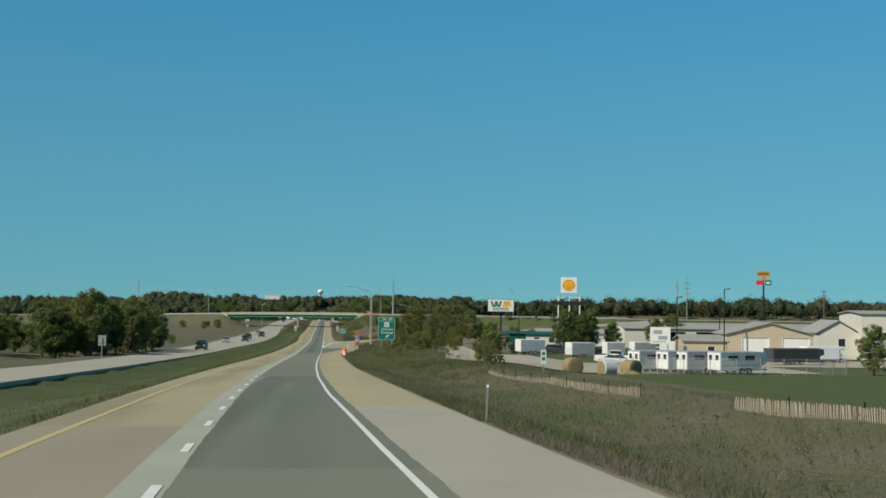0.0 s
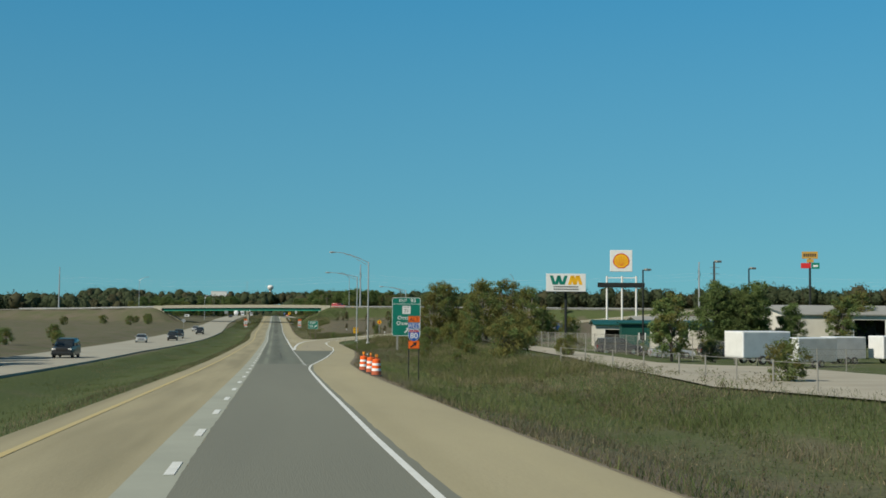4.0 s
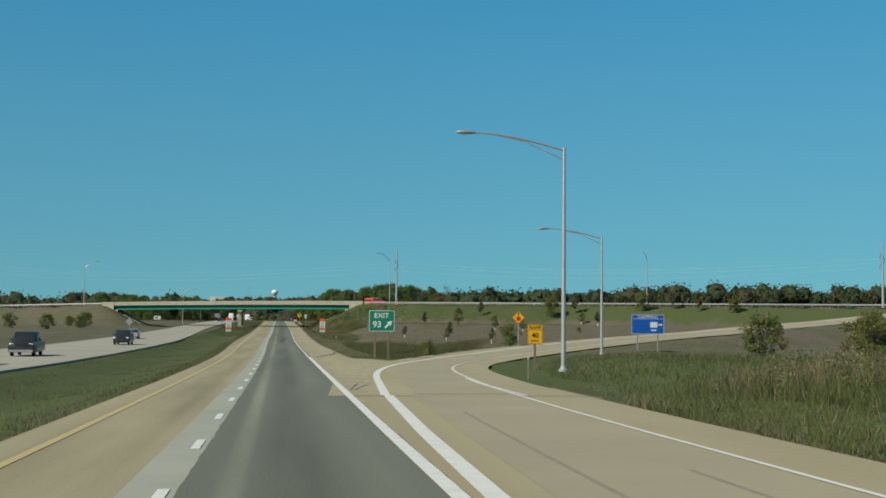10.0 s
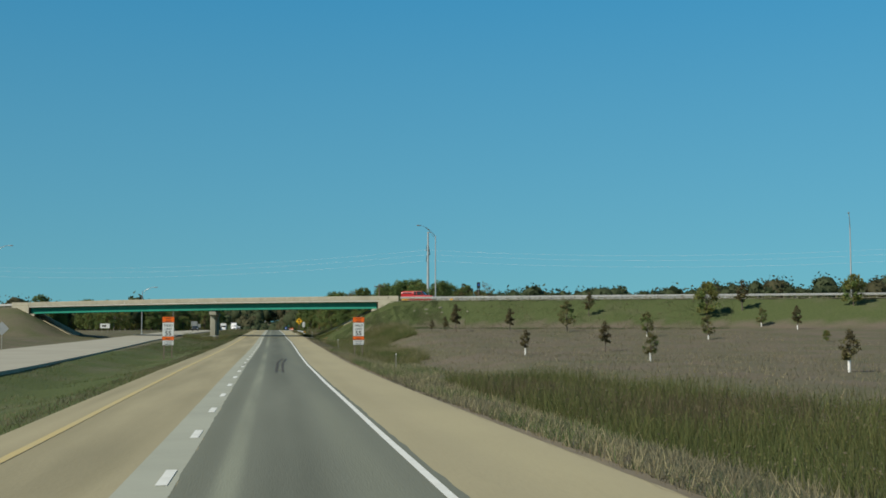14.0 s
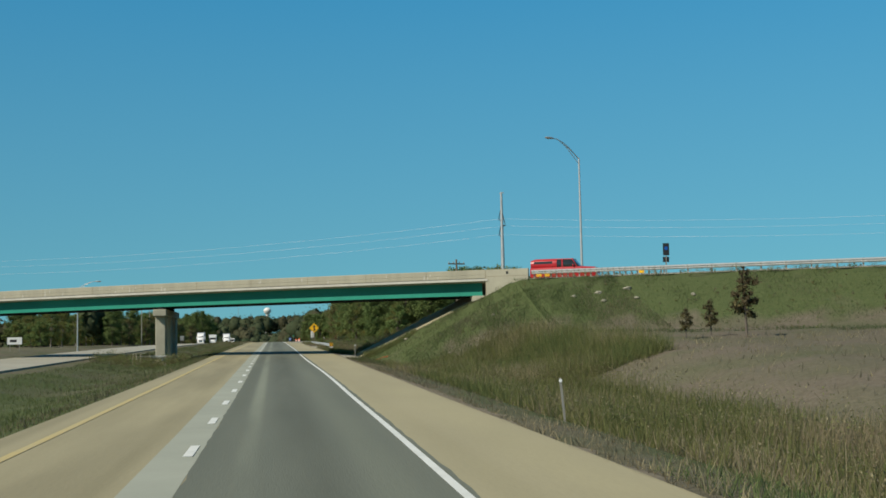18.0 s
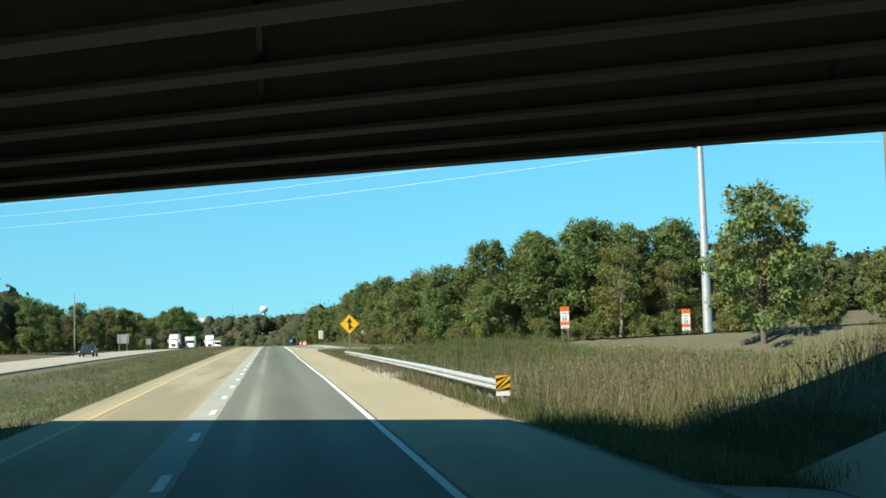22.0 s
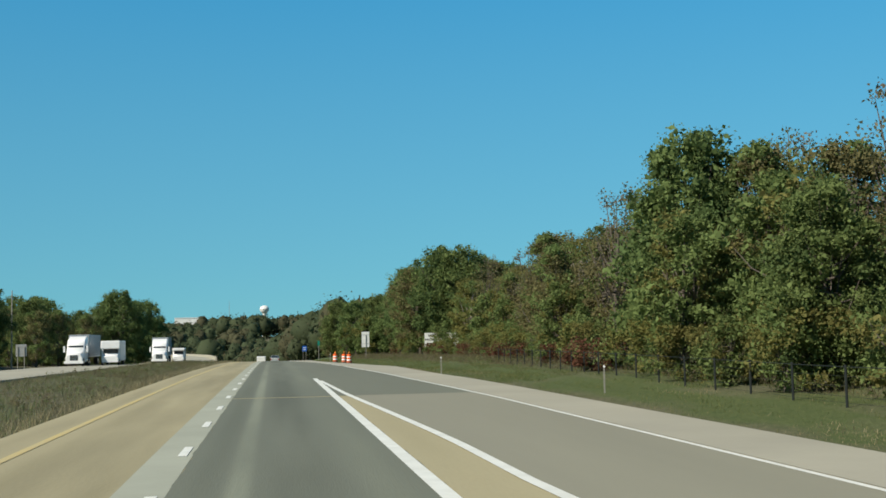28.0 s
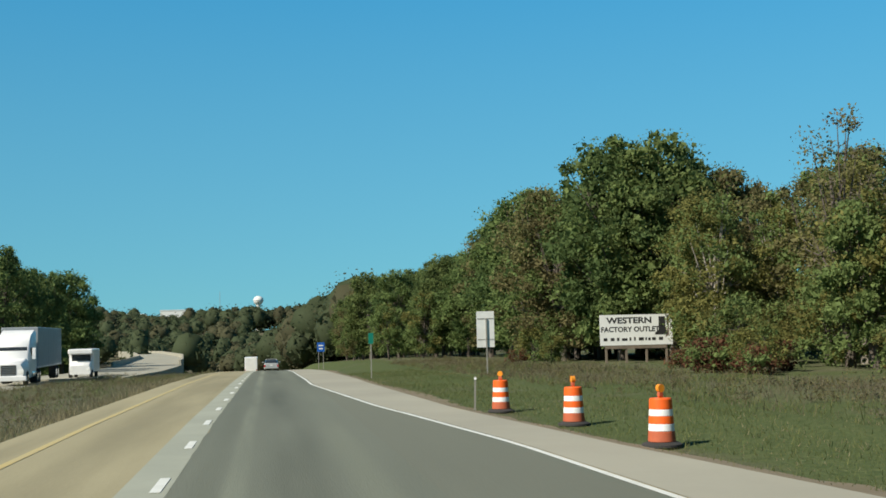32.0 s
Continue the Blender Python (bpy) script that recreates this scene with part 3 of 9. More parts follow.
def build_ground():
    xs = grid_axis([(-3200, 200), (-800, 60), (-200, 10), (-60, 2.0), (-28, 1.0), (-4, 3), (4, 0.8), (30, 2.0), (80, 5.0), (200, 60), (800, 200), (3200, 0)])
    ys = grid_axis([(-600, 60), (-60, 8), (0, 4), (500, 2), (620, 4), (960, 10), (1500, 50), (2200, 200), (4800, 0)])
    X, Y = np.meshgrid(xs, ys)
    Z = ground_z(X, Y)
    rough = np.random.RandomState(3).normal(0, 0.05, X.shape)
    q = X - road_x(Y)
    rough[(X > 16) & (X < 100) & (Y > 95) & (Y < 285)] = 0
    Z = Z + rough * ((q > 12) | ((q < -7) & (q > -14)) | (q < -30))
    nx, ny = len(xs), len(ys)
    i = np.arange(nx * ny).reshape(ny, nx)
    faces = np.stack([i[:-1, :-1], i[:-1, 1:], i[1:, 1:], i[1:, :-1]], -1).reshape(-1, 4)
    me = bpy.data.meshes.new("ground")
    me.from_pydata(np.stack([X, Y, Z], -1).reshape(-1, 3).tolist(), [], faces.tolist())
    at = me.attributes.new("dry", "FLOAT", "POINT")
    at.data.foreach_set("value", dryness(X, Y).astype(np.float32).ravel())
    me.polygons.foreach_set("use_smooth", [True] * len(me.polygons))
    me.materials.append(GRASS_GROUND)
    tagged(new("ground", me), "rolling verge and field of green and dry brown grass", "ground", kind="structure")


build_ground()


# ---- carriageways ----
def along(y0, y1, step=4.0):
    return np.linspace(y0, y1, max(2, int((y1 - y0) / step) + 1))


def ribbon(mesh, y0, y1, a, b, lift, slot=0, step=4.0, thick=0.0):
    """A strip of the road between two offsets (numbers or functions of y), lifted off its surface."""
    fa = a if callable(a) else (lambda y: np.full(np.shape(y), float(a)))
    fb = b if callable(b) else (lambda y: np.full(np.shape(y), float(b)))
    ys = along(y0, y1, step)
    x0, z = road_x(ys), road_z(ys) + lift
    xa, xb = x0 + fa(ys), x0 + fb(ys)
    n, v, f = len(ys), [], []
    v += [(xa[k], ys[k], z[k]) for k in range(n)] + [(xb[k], ys[k], z[k]) for k in range(n)]
    f += [(k, n + k, n + k + 1, k + 1) for k in range(n - 1)]
    if thick:
        v += [(xa[k], ys[k], z[k] - thick) for k in range(n)] + [(xb[k], ys[k], z[k] - thick) for k in range(n)]
        f += [(2 * n + k, k, k + 1, 2 * n + k + 1) for k in range(n - 1)] + [(n + k, 3 * n + k, 3 * n + k + 1, n + k + 1) for k in range(n - 1)]
    return mesh.add(v, f, slot)


def table(rows):
    rows = np.array(rows, float)
    return lambda y: np.interp(y, rows[:, 0], rows[:, 1])


LINE_R = table([(-500, 2.3), (16, 2.28), (29, 2.30), (41, 2.28), (53, 2.25), (66, 2.28), (100, 2.34), (139, 2.36), (164, 2.33), (176, 2.36), (342, 2.31), (356, 2.39), (385, 2.44), (418, 2.44), (443, 2.40), (467, 2.35), (491, 2.31), (512, 2.35), (529, 2.30), (541, 2.25), (553, 2.28), (565, 2.35), (578, 2.39), (604, 2.39), (617, 2.34), (630, 2.34), (643, 2.28), (656, 2.31), (700, 2.36), (1500, 2.36)])
FRINGE = table([(-500, 0.36), (80, 0.36), (170, 0.22), (340, 0.28), (380, 0.24), (440, 0.19), (1500, 0.19)])


def ragged(base):
    """An edge that wanders by a hand's width about a line of offsets."""
    fb = base if callable(base) else (lambda y: np.full(np.shape(y), float(base)))
    return lambda y: fb(y) + 0.02 * np.sin(y * 0.9) * np.sin(y * 0.23 + 1) + 0.018 * np.sin(y * 2.7 + 2)


edge_right = table(EDGE_R)
# right-hand edge line: the exit lane opens at 180, and the on-ramp's lane closes at 840
EXIT_LINE = table([(176, 2.36), (185, 2.7), (202, 4.2), (213.5, 5.15), (245, 7.4), (264, 8.2), (285, 8.35), (300, 8.7), (306, 9.0)])
JOIN_LINE = table([(712, 8.1), (745, 7.9), (780, 6.9), (795, 6.3), (804, 6.15), (829, 5.15), (845, 3.7), (870, 2.4)])
ACC_EDGE = table([(-500, 2.32), (172, 2.32), (190, 2.8), (202, 4.0), (213, 5.0), (244.5, 7.3), (244.6, 2.32), (748, 2.32), (748.5, 7.8), (780, 6.85), (829, 5.05), (868, 2.32), (4500, 2.32)])

m = Mesh()
ribbon(m, -500, 1500, edge_left, edge_right, 0.0, step=4, thick=0.25)
setting("road", m, [CONCRETE_TAN], "tan concrete motorway carriageway with wide shoulders", "road")
m = Mesh()
ribbon(m, -500, 39.8, 2.3, lambda y: edge_right(y) - 0.05, 0.005)
setting("shoulder_slab", m, [CONCRETE_PALE], "pale grey concrete shoulder of the motorway", "road shoulder")
m = Mesh()
ribbon(m, 712, 1300, lambda y: np.maximum(np.where(y < 870, JOIN_LINE(y), 2.36), 2.36) + 0.12, lambda y: edge_right(y) - 0.03, 0.009, step=2)
setting("shoulder_slab", m, [CONCRETE_PALE], "pale greyish concrete shoulder below the wood", "road shoulder")
m = Mesh()
ribbon(m, -500, 30, lambda y: edge_left(y) + 0.02, -2.15, 0.004)
setting("road_lane_left", m, [CONCRETE_GREYED], "greyed older concrete of the left lane", "road")
m = Mesh()
LANE_A = ragged(lambda y: line_dash(y) + 0.19)
LANE_B = ragged(lambda y: np.maximum(ACC_EDGE(y), LINE_R(y) - 0.04) + FRINGE(y))
ribbon(m, -500, 20, LANE_A, LANE_B, 0.006, step=1)
ribbon(m, 74.5, 189, LANE_A, LANE_B, 0.006, step=1)
setting("road_lane_worn", m, [ASPHALT_WORN], "worn grey asphalt lane surface", "road")
m = Mesh()
ribbon(m, 20, 74.5, LANE_A, LANE_B, 0.006, step=1)
ribbon(m, 189, 244.5, LANE_A, LANE_B, 0.006, step=1)
ribbon(m, 244.6, 748, LANE_A, LANE_B, 0.006, step=1)
ribbon(m, 748.5, 1500, LANE_A, LANE_B, 0.006, step=1.5)
setting("road_lane_dark", m, [ASPHALT], "dark grey asphalt lane surface", "road")
m = Mesh()
ribbon(m, 748.6, 868, 2.5, lambda y: np.maximum(ACC_EDGE(y) - 0.15, 2.5), 0.0085, step=2)
setting("merge_lane_worn", m, [ASPHALT_MERGE], "browner worn surface of the merging lane", "road")
m = Mesh()
ribbon(m, 244.5, 291, table([(244.5, 2.5), (262, 3.6), (291, 4.6)]), lambda y: EXIT_LINE(y) - 0.15, 0.0075, step=2)
setting("exit_lane_worn", m, [RAMP_GREY], "greyed concrete of the exit lane", "road")
m = Mesh()
ribbon(m, 264, 282, lambda y: 4.6 + 0.03 * (y - 264) - 0.05, lambda y: 4.6 + 0.03 * (y - 264) + 0.05, 0.011, step=3)
ribbon(m, 248, 268, lambda y: 6.4 + 0.012 * (y - 248) - 0.05, lambda y: 6.4 + 0.012 * (y - 248) + 0.05, 0.011, step=3)
setting("skid_marks", m, [SKID_FAINT], "faint dark tyre marks along the exit lane", "road marking")
m = Mesh()
ribbon(m, -500, 1500, lambda y: line_dash(y) - 0.58, lambda y: line_dash(y) + 0.19, 0.005)
setting("joint_strip", m, [CONCRETE_JOINT], "greyish strip of newer concrete between the lanes", "road")
m = Mesh()
ribbon(m, -500, 1500, lambda y: line_left(y) - 0.09, lambda y: line_left(y) + 0.10, 0.010)
setting("yellow_line", m, [LINE_YELLOW], "faded yellow edge line on concrete", "road marking")
m = Mesh()
ribbon(m, -500, 176, lambda y: LINE_R(y) - 0.07, lambda y: LINE_R(y) + 0.07, 0.012)
ribbon(m, 176, 306, lambda y: EXIT_LINE(y) - 0.07, lambda y: EXIT_LINE(y) + 0.07, 0.012, step=2)
ribbon(m, 346, 745, lambda y: LINE_R(y) - 0.07, lambda y: LINE_R(y) + 0.07, 0.012)
ribbon(m, 712, 870, lambda y: JOIN_LINE(y) - 0.07, lambda y: JOIN_LINE(y) + 0.07, 0.012, step=2)
ribbon(m, 870, 1500, lambda y: LINE_R(y) - 0.07, lambda y: LINE_R(y) + 0.07, 0.012)
setting("edge_line", m, [LINE_WHITE], "white painted edge line along the lane", "road marking")

# lane dashes
COUNT = np.array([(-210, -31), (16.7, 0), (67.04, 7), (140.1, 17), (169.5, 21), (221.2, 28), (242.6, 31), (295.6, 38), (347.4, 45), (423.8, 55), (495.4, 65), (517.8, 68), (545.7, 72), (568.0, 75), (598.0, 79), (620.7, 82), (727.3, 96), (772.2, 102), (824.3, 109), (1130, 150)], float)
dash = Mesh().box((-0.085, -0.95, 0), (0.085, 0.95, 0.006)).data("dash", [LINE_WHITE])
lane_dashes = thing("lane_dashes", pose(0, 0, 0), "broken white lane line on grey concrete strip", "road marking", kind="structure")
for k in range(-12, 140):
    y = float(np.interp(k, COUNT[:, 1], COUNT[:, 0]))
    tilt = math.degrees(math.atan2(road_z(y + 1) - road_z(y - 1), 2))
    yaw = -math.degrees(math.atan2(road_x(y + 1) - road_x(y - 1), 2))
    part("dash", dash, None, lane_dashes, at=pose(road_x(y) + float(line_dash(y)), y, road_z(y) + 0.0105, tilt, 0, yaw))
dash = Mesh().box((-0.10, -0.22, 0), (0.10, 0.22, 0.006)).data("exit_dash", [LINE_WHITE])
for k in range(38):
    y = 185.2 + 1.56 * k
    part("dash", dash, None, lane_dashes, at=pose(road_x(y) + 2.30, y, road_z(y) + 0.012, math.degrees(math.atan2(road_z(y + 1) - road_z(y - 1), 2))))

# eastbound carriageway
m = Mesh()
OPP_A = table([(-500, -21), (0, -21.5), (100, -20.5), (240, -25.5), (330, -27.0), (420, -26.6), (520, -25.5), (640, -27), (760, -27.5), (860, -26.8), (900, -24.5), (1000, -22.5), (4500, -22.5)])
OPP_B = table([(-500, -14), (0, -14.0), (100, -13.6), (240, -15.6), (330, -14.2), (420, -14.2), (520, -16.9), (640, -17.6), (760, -17.5), (860, -15.8), (900, -13.8), (1000, -12.5), (4500, -12.5)])
ribbon(m, -500, 1500, OPP_A, OPP_B, 0.02, thick=0.25)
setting("road_eastbound", m, [CONCRETE_PALE], "pale concrete carriageway across the grassy median", "road")

# ragged edge of stones and dust between the pavement and the grass
rng = np.random.RandomState(17)
m = Mesh()
ys = along(0, 960, 0.8)
n = len(ys)
wander = 0.32 + 0.25 * np.sin(ys * 0.13) * np.sin(ys * 0.041 + 1) + np.abs(rng.normal(0, 0.16, n)) + 0.5 * smooth(760, 800, ys)
xa = road_x(ys) + edge_right(ys) - 0.02 - np.abs(rng.normal(0, 0.03, n))
xb = road_x(ys) + edge_right(ys) + wander
skip = np.abs(np.gradient(edge_right(ys), ys)) > 0.6
for k in range(n - 1):
    if not skip[k] and not skip[k + 1]:
        m.quad((xa[k], ys[k], road_z(ys[k]) + 0.004), (xb[k], ys[k], ground_at(xb[k], ys[k]) + 0.012), (xb[k + 1], ys[k + 1], ground_at(xb[k + 1], ys[k + 1]) + 0.012), (xa[k + 1], ys[k + 1], road_z(ys[k + 1]) + 0.004))
setting("verge_edge", m, [GRAVEL_EDGE], "ragged strip of dust and stones along the pavement", "road edge")


# ---- slip roads ----
def pair_strip(mesh, left, right, lift, slot=0, parts=6):
    """A sheet between two lines of (x, y) points, at the height of the slip road beside them."""
    def fine(pts):
        pts = np.array(pts, float)
        k = np.linspace(0, len(pts) - 1, (len(pts) - 1) * parts + 1)
        return np.stack([np.interp(k, range(len(pts)), pts[:, c]) for c in (0, 1)], 1)
    a, b = fine(left), fine(right)
    mid = (a + b) / 2
    lines = [near_line(mid[:, 0], mid[:, 1], r) for r in (OFF_RAMP, ON_RAMP)]
    z = np.where(lines[0][0] < lines[1][0], lines[0][1], lines[1][1])
    z = np.where(mid[:, 1] < 298, road_z(mid[:, 1]), z) + lift
    n = len(a)
    return mesh.add([(*a[k], z[k]) for k in range(n)] + [(*b[k], z[k]) for k in range(n)], [(k, n + k, n + k + 1, k + 1) for k in range(n - 1)], slot)


def rounded(pts, times=2):
    """Cuts the corners of a line of points."""
    pts = [np.array(p, float) for p in pts]
    for _ in range(times):
        out = [pts[0]]
        for a, b in zip(pts, pts[1:]):
            out += [a * 0.75 + b * 0.25, a * 0.25 + b * 0.75]
        pts = out + [pts[-1]]
    return pts


def offset_line(pts, by):
    """Points moved to the right of the way by so many metres."""
    out = []
    for k, p in enumerate(pts):
        d = np.array(pts[min(k + 1, len(pts) - 1)][:2]) - np.array(pts[max(k - 1, 0)][:2])
        d = d / np.hypot(*d)
        out.append((p[0] + d[1] * by, p[1] - d[0] * by))
    return out


OFF_INNER = rounded([(8.75, 290), (8.75, 297), (9.2, 305), (10.1, 314), (11.6, 323), (14.8, 334), (20.5, 346), (36, 371), (62, 405), (100, 440), (150, 480)])
OFF_INNER = [np.array(p) * (1 - w) + np.array(o) * w for p, o in zip(OFF_INNER, offset_line(OFF_INNER, -0.75)) for w in (float(smooth(302, 330, p[1])),)]
OFF_OUTER = rounded([(3.75, 290), (4.2, 297), (4.83, 307.5), (5.7, 316), (7.3, 325), (10.4, 335.5), (15.2, 346.5), (31, 374), (57, 409), (95, 445), (147, 486)])
m = Mesh()
pair_strip(m, offset_line(OFF_OUTER, -2.0), offset_line(OFF_INNER, 2.2), 0.012, parts=2)
setting("ramp_off", m, [CONCRETE_TAN], "tan concrete exit ramp curving away from the motorway", "road")
m = Mesh()
pair_strip(m, offset_line(OFF_OUTER, 1.1)[2:], offset_line(OFF_INNER, -0.35)[2:], 0.022, parts=2)
setting("ramp_lane_off", m, [RAMP_GREY], "greyed wheel lane of the exit ramp", "road")
m = Mesh()
pair_strip(m, offset_line(OFF_INNER, -0.07), offset_line(OFF_INNER, 0.07), 0.030, parts=2)
pair_strip(m, offset_line(OFF_OUTER, -0.17), offset_line(OFF_OUTER, 0.17), 0.030, parts=2)
ribbon(m, 249, 290, table([(249, 2.46), (262, 2.62), (275, 3.0), (290, 3.58)]), table([(249, 2.78), (262, 2.96), (275, 3.34), (290, 3.92)]), 0.034, step=2)
ribbon(m, 244.5, 345, 2.26, 2.52, 0.036)
for k in range(11):          # thin stripes across the gore
    y = 296 + 3.6 * k
    right = np.interp(y, [p[1] for p in OFF_OUTER[:40]], [p[0] for p in OFF_OUTER[:40]])
    for u0, u1 in ((0.02, 0.30), (0.36, 0.62 + 0.05 * (k % 3)), (0.78, 0.97)):          # worn through in places
        xa, xb, ya, yb = 2.9 + (right - 3.4) * u0, 2.9 + (right - 3.4) * u1, y - 1.5 * u0, y - 1.5 * u1
        m.add([(xa, ya, road_z(ya) + 0.03), (xb, yb, road_z(yb) + 0.03), (xb, yb + 0.11, road_z(yb) + 0.03), (xa, ya + 0.11, road_z(ya) + 0.03)], [(0, 1, 2, 3)])
setting("ramp_lines", m, [LINE_WHITE], "thick white painted gore lines beside the exit ramp", "road marking")

ON_MID = rounded([tuple(p[:2]) for p in ON_RAMP[::-1]])
m = Mesh()
pair_strip(m, offset_line(ON_MID, -4.2), offset_line(ON_MID, 4.2), 0.012, parts=2)
setting("ramp_on", m, [CONCRETE_PALE], "pale concrete entrance ramp joining the motorway", "road")
m = Mesh()
ribbon(m, 706, 748.5, table([(706, 4.4), (719, 3.75), (728, 3.7), (748.5, 2.95)]), lambda y: JOIN_LINE(y), 0.009, step=3)
setting("ramp_lane", m, [RAMP_LANE], "pale worn grey lane of the entrance ramp", "road")
m = Mesh()
ribbon(m, 684, 770, 2.24, 2.50, 0.013)
ribbon(m, 700, 766, table([(700, 5.4), (719, 3.70), (728, 3.62), (736, 3.33), (750, 2.76), (766, 2.42)]), table([(700, 5.62), (719, 3.92), (728, 3.84), (736, 3.55), (750, 2.98), (766, 2.62)]), 0.015, step=3)
setting("merge_lines", m, [LINE_WHITE], "white painted lines where the entrance ramp merges", "road marking")

# tyre marks
m = Mesh()
def skid(pts, wide):
    for (xa, ya), (xb, yb) in zip(pts, pts[1:]):
        for k in range(4):
            o = wide * (k / 4.0)
            m.quad((road_x(ya) + xa + o, ya, road_z(ya) + 0.016), (road_x(ya) + xa + o + wide * 0.17, ya, road_z(ya) + 0.016), (road_x(yb) + xb + o + wide * 0.17, yb, road_z(yb) + 0.016), (road_x(yb) + xb + o, yb, road_z(yb) + 0.016))
skid([(2.9, 345.7), (3.82, 351.2), (4.71, 355.9), (5.12, 359.4), (5.2, 362.7)], 0.17)
skid([(3.2, 345.2), (4.21, 351.2), (4.97, 355.9), (5.25, 358.5)], 0.12)
skid([(3.31, 300), (2.87, 296.3), (2.67, 294.3)], 0.08)
skid([(3.78, 299.7), (3.33, 297.3), (2.8, 294.1)], 0.08)
skid([(0.87, 439.4), (0.58, 434.2), (0.46, 429), (0.42, 423), (0.36, 419), (0.34, 414)], 0.16)
skid([(1.12, 438.7), (0.84, 430.4), (0.77, 425), (0.73, 420.7), (0.69, 414)], 0.14)
skid([(-1.16, 436), (-1.47, 430.4), (-1.63, 426.5), (-1.73, 423)], 0.05)
skid([(0.44, 240), (0.49, 235.6), (0.62, 228), (0.60, 218.9), (0.57, 210)], 0.11)
skid([(0.25, 225), (0.20, 216.5)], 0.035)
skid([(-1.75, 648), (-1.45, 654), (-1.2, 660)], 0.06)
skid([(-1.5, 646), (-1.25, 651)], 0.05)
skid([(-3.9, 612), (-3.3, 621)], 0.05)
skid([(-2.6, 606), (-2.2, 617)], 0.05)
setting("tyre_marks", m, [SKID], "dark curved tyre marks on the pavement", "tyre mark")


# ---- the overpass ----
def cross_point(s, d, z):
    p = CROSS0 + CROSS_U * s + CROSS_N * d
    return (p.x, p.y, z)


TILT = 0.012      # the deck leans towards its near edge


def cross_sweep(s0, s1, d, section, step=4.0):
    """A section of (outwards, height under the parapet's top) points carried along the crossing road."""
    mesh, n, v, f = Mesh(), len(section), [], []
    ss = np.linspace(s0, s1, max(2, int(abs(s1 - s0) / step) + 1))
    for s in ss:
        v += [cross_point(s + 0.5 * (d + a), d + a, float(cross_top(s)) + u + TILT * (d + a)) for a, u in section]
    for i in range(len(ss) - 1):
        f += [(i * n + k, i * n + (k + 1) % n, (i + 1) * n + (k + 1) % n, (i + 1) * n + k) for k in range(n)]
    f += [tuple(range(n))[::-1], tuple(range((len(ss) - 1) * n, len(ss) * n))]
    return mesh.add(v, f)


overpass = thing("overpass_bridge", pose(0, 0, 0), "concrete overpass on green steel girders over the motorway", "bridge")
part("deck", cross_sweep(0, SPAN, 0, [(0.14, -0.76), (0.14, -0.70), (DECK - 0.14, -0.70), (DECK - 0.14, -0.76), (DECK - 0.3, -0.97), (DECK - 0.5, -1.08), (0.5, -1.08), (0.3, -0.97)]), [CONCRETE_WALL], overpass, "grey concrete deck slab")
for d, g in ((0.0, 1), (DECK, -1)):
    part("deck_edge", cross_sweep(0, SPAN, d, [(0, -0.95), (0, -0.76), (g * 0.3, -0.755), (g * 0.3, -0.97)]), [LIP_CONCRETE], overpass, "pale concrete lip of the deck")
    wall = part("parapet", cross_sweep(-0.1, SPAN + 0.1, d, [(g * 0.07, -0.70), (g * 0.07, -0.44), (g * 0.085, -0.432), (g * 0.085, -0.418), (g * 0.07, -0.41), (g * 0.07, -0.04), (g * 0.10, 0), (g * 0.34, 0), (g * 0.40, -0.4), (g * 0.48, -0.70)]), [PARAPET_CONCRETE], overpass, "weathered tan concrete parapet with pale streaks")
    for s in np.arange(5.5, SPAN, 5.6):
        j = Mesh()
        j.box((-0.014, -0.006, -0.69), (0.014, 0.006, -0.02), at=Matrix.Translation(cross_point(s + 0.5 * d, d + g * 0.068, float(cross_top(s)) + TILT * d)) @ Matrix.Rotation(math.atan2(CROSS_U.y, CROSS_U.x), 4, "Z"))
        part("joint", j, [GRAVEL_EDGE], wall)
    rng = np.random.RandomState(17)
    for _ in range(46):
        s, w, low = rng.uniform(1, SPAN - 1), rng.uniform(0.015, 0.06), rng.choice([-0.69, -0.69, -0.40])
        high = min(-0.05, low + rng.uniform(0.08, 0.5))
        j = Mesh().plate([(-w, low), (w * 1.3, low), (w * 0.4, high), (-w * 0.5, high - 0.05)], -0.002, 0.002, at=Matrix.Translation(cross_point(s + 0.5 * d, d + g * 0.067, float(cross_top(s)) + TILT * d)) @ Matrix.Rotation(math.atan2(CROSS_U.y, CROSS_U.x), 4, "Z"))
        part("lime_streak", j, [LIP_CONCRETE], wall)
GIRDERS = [0.90 + k * (DECK - 1.80) / 6 for k in range(7)]
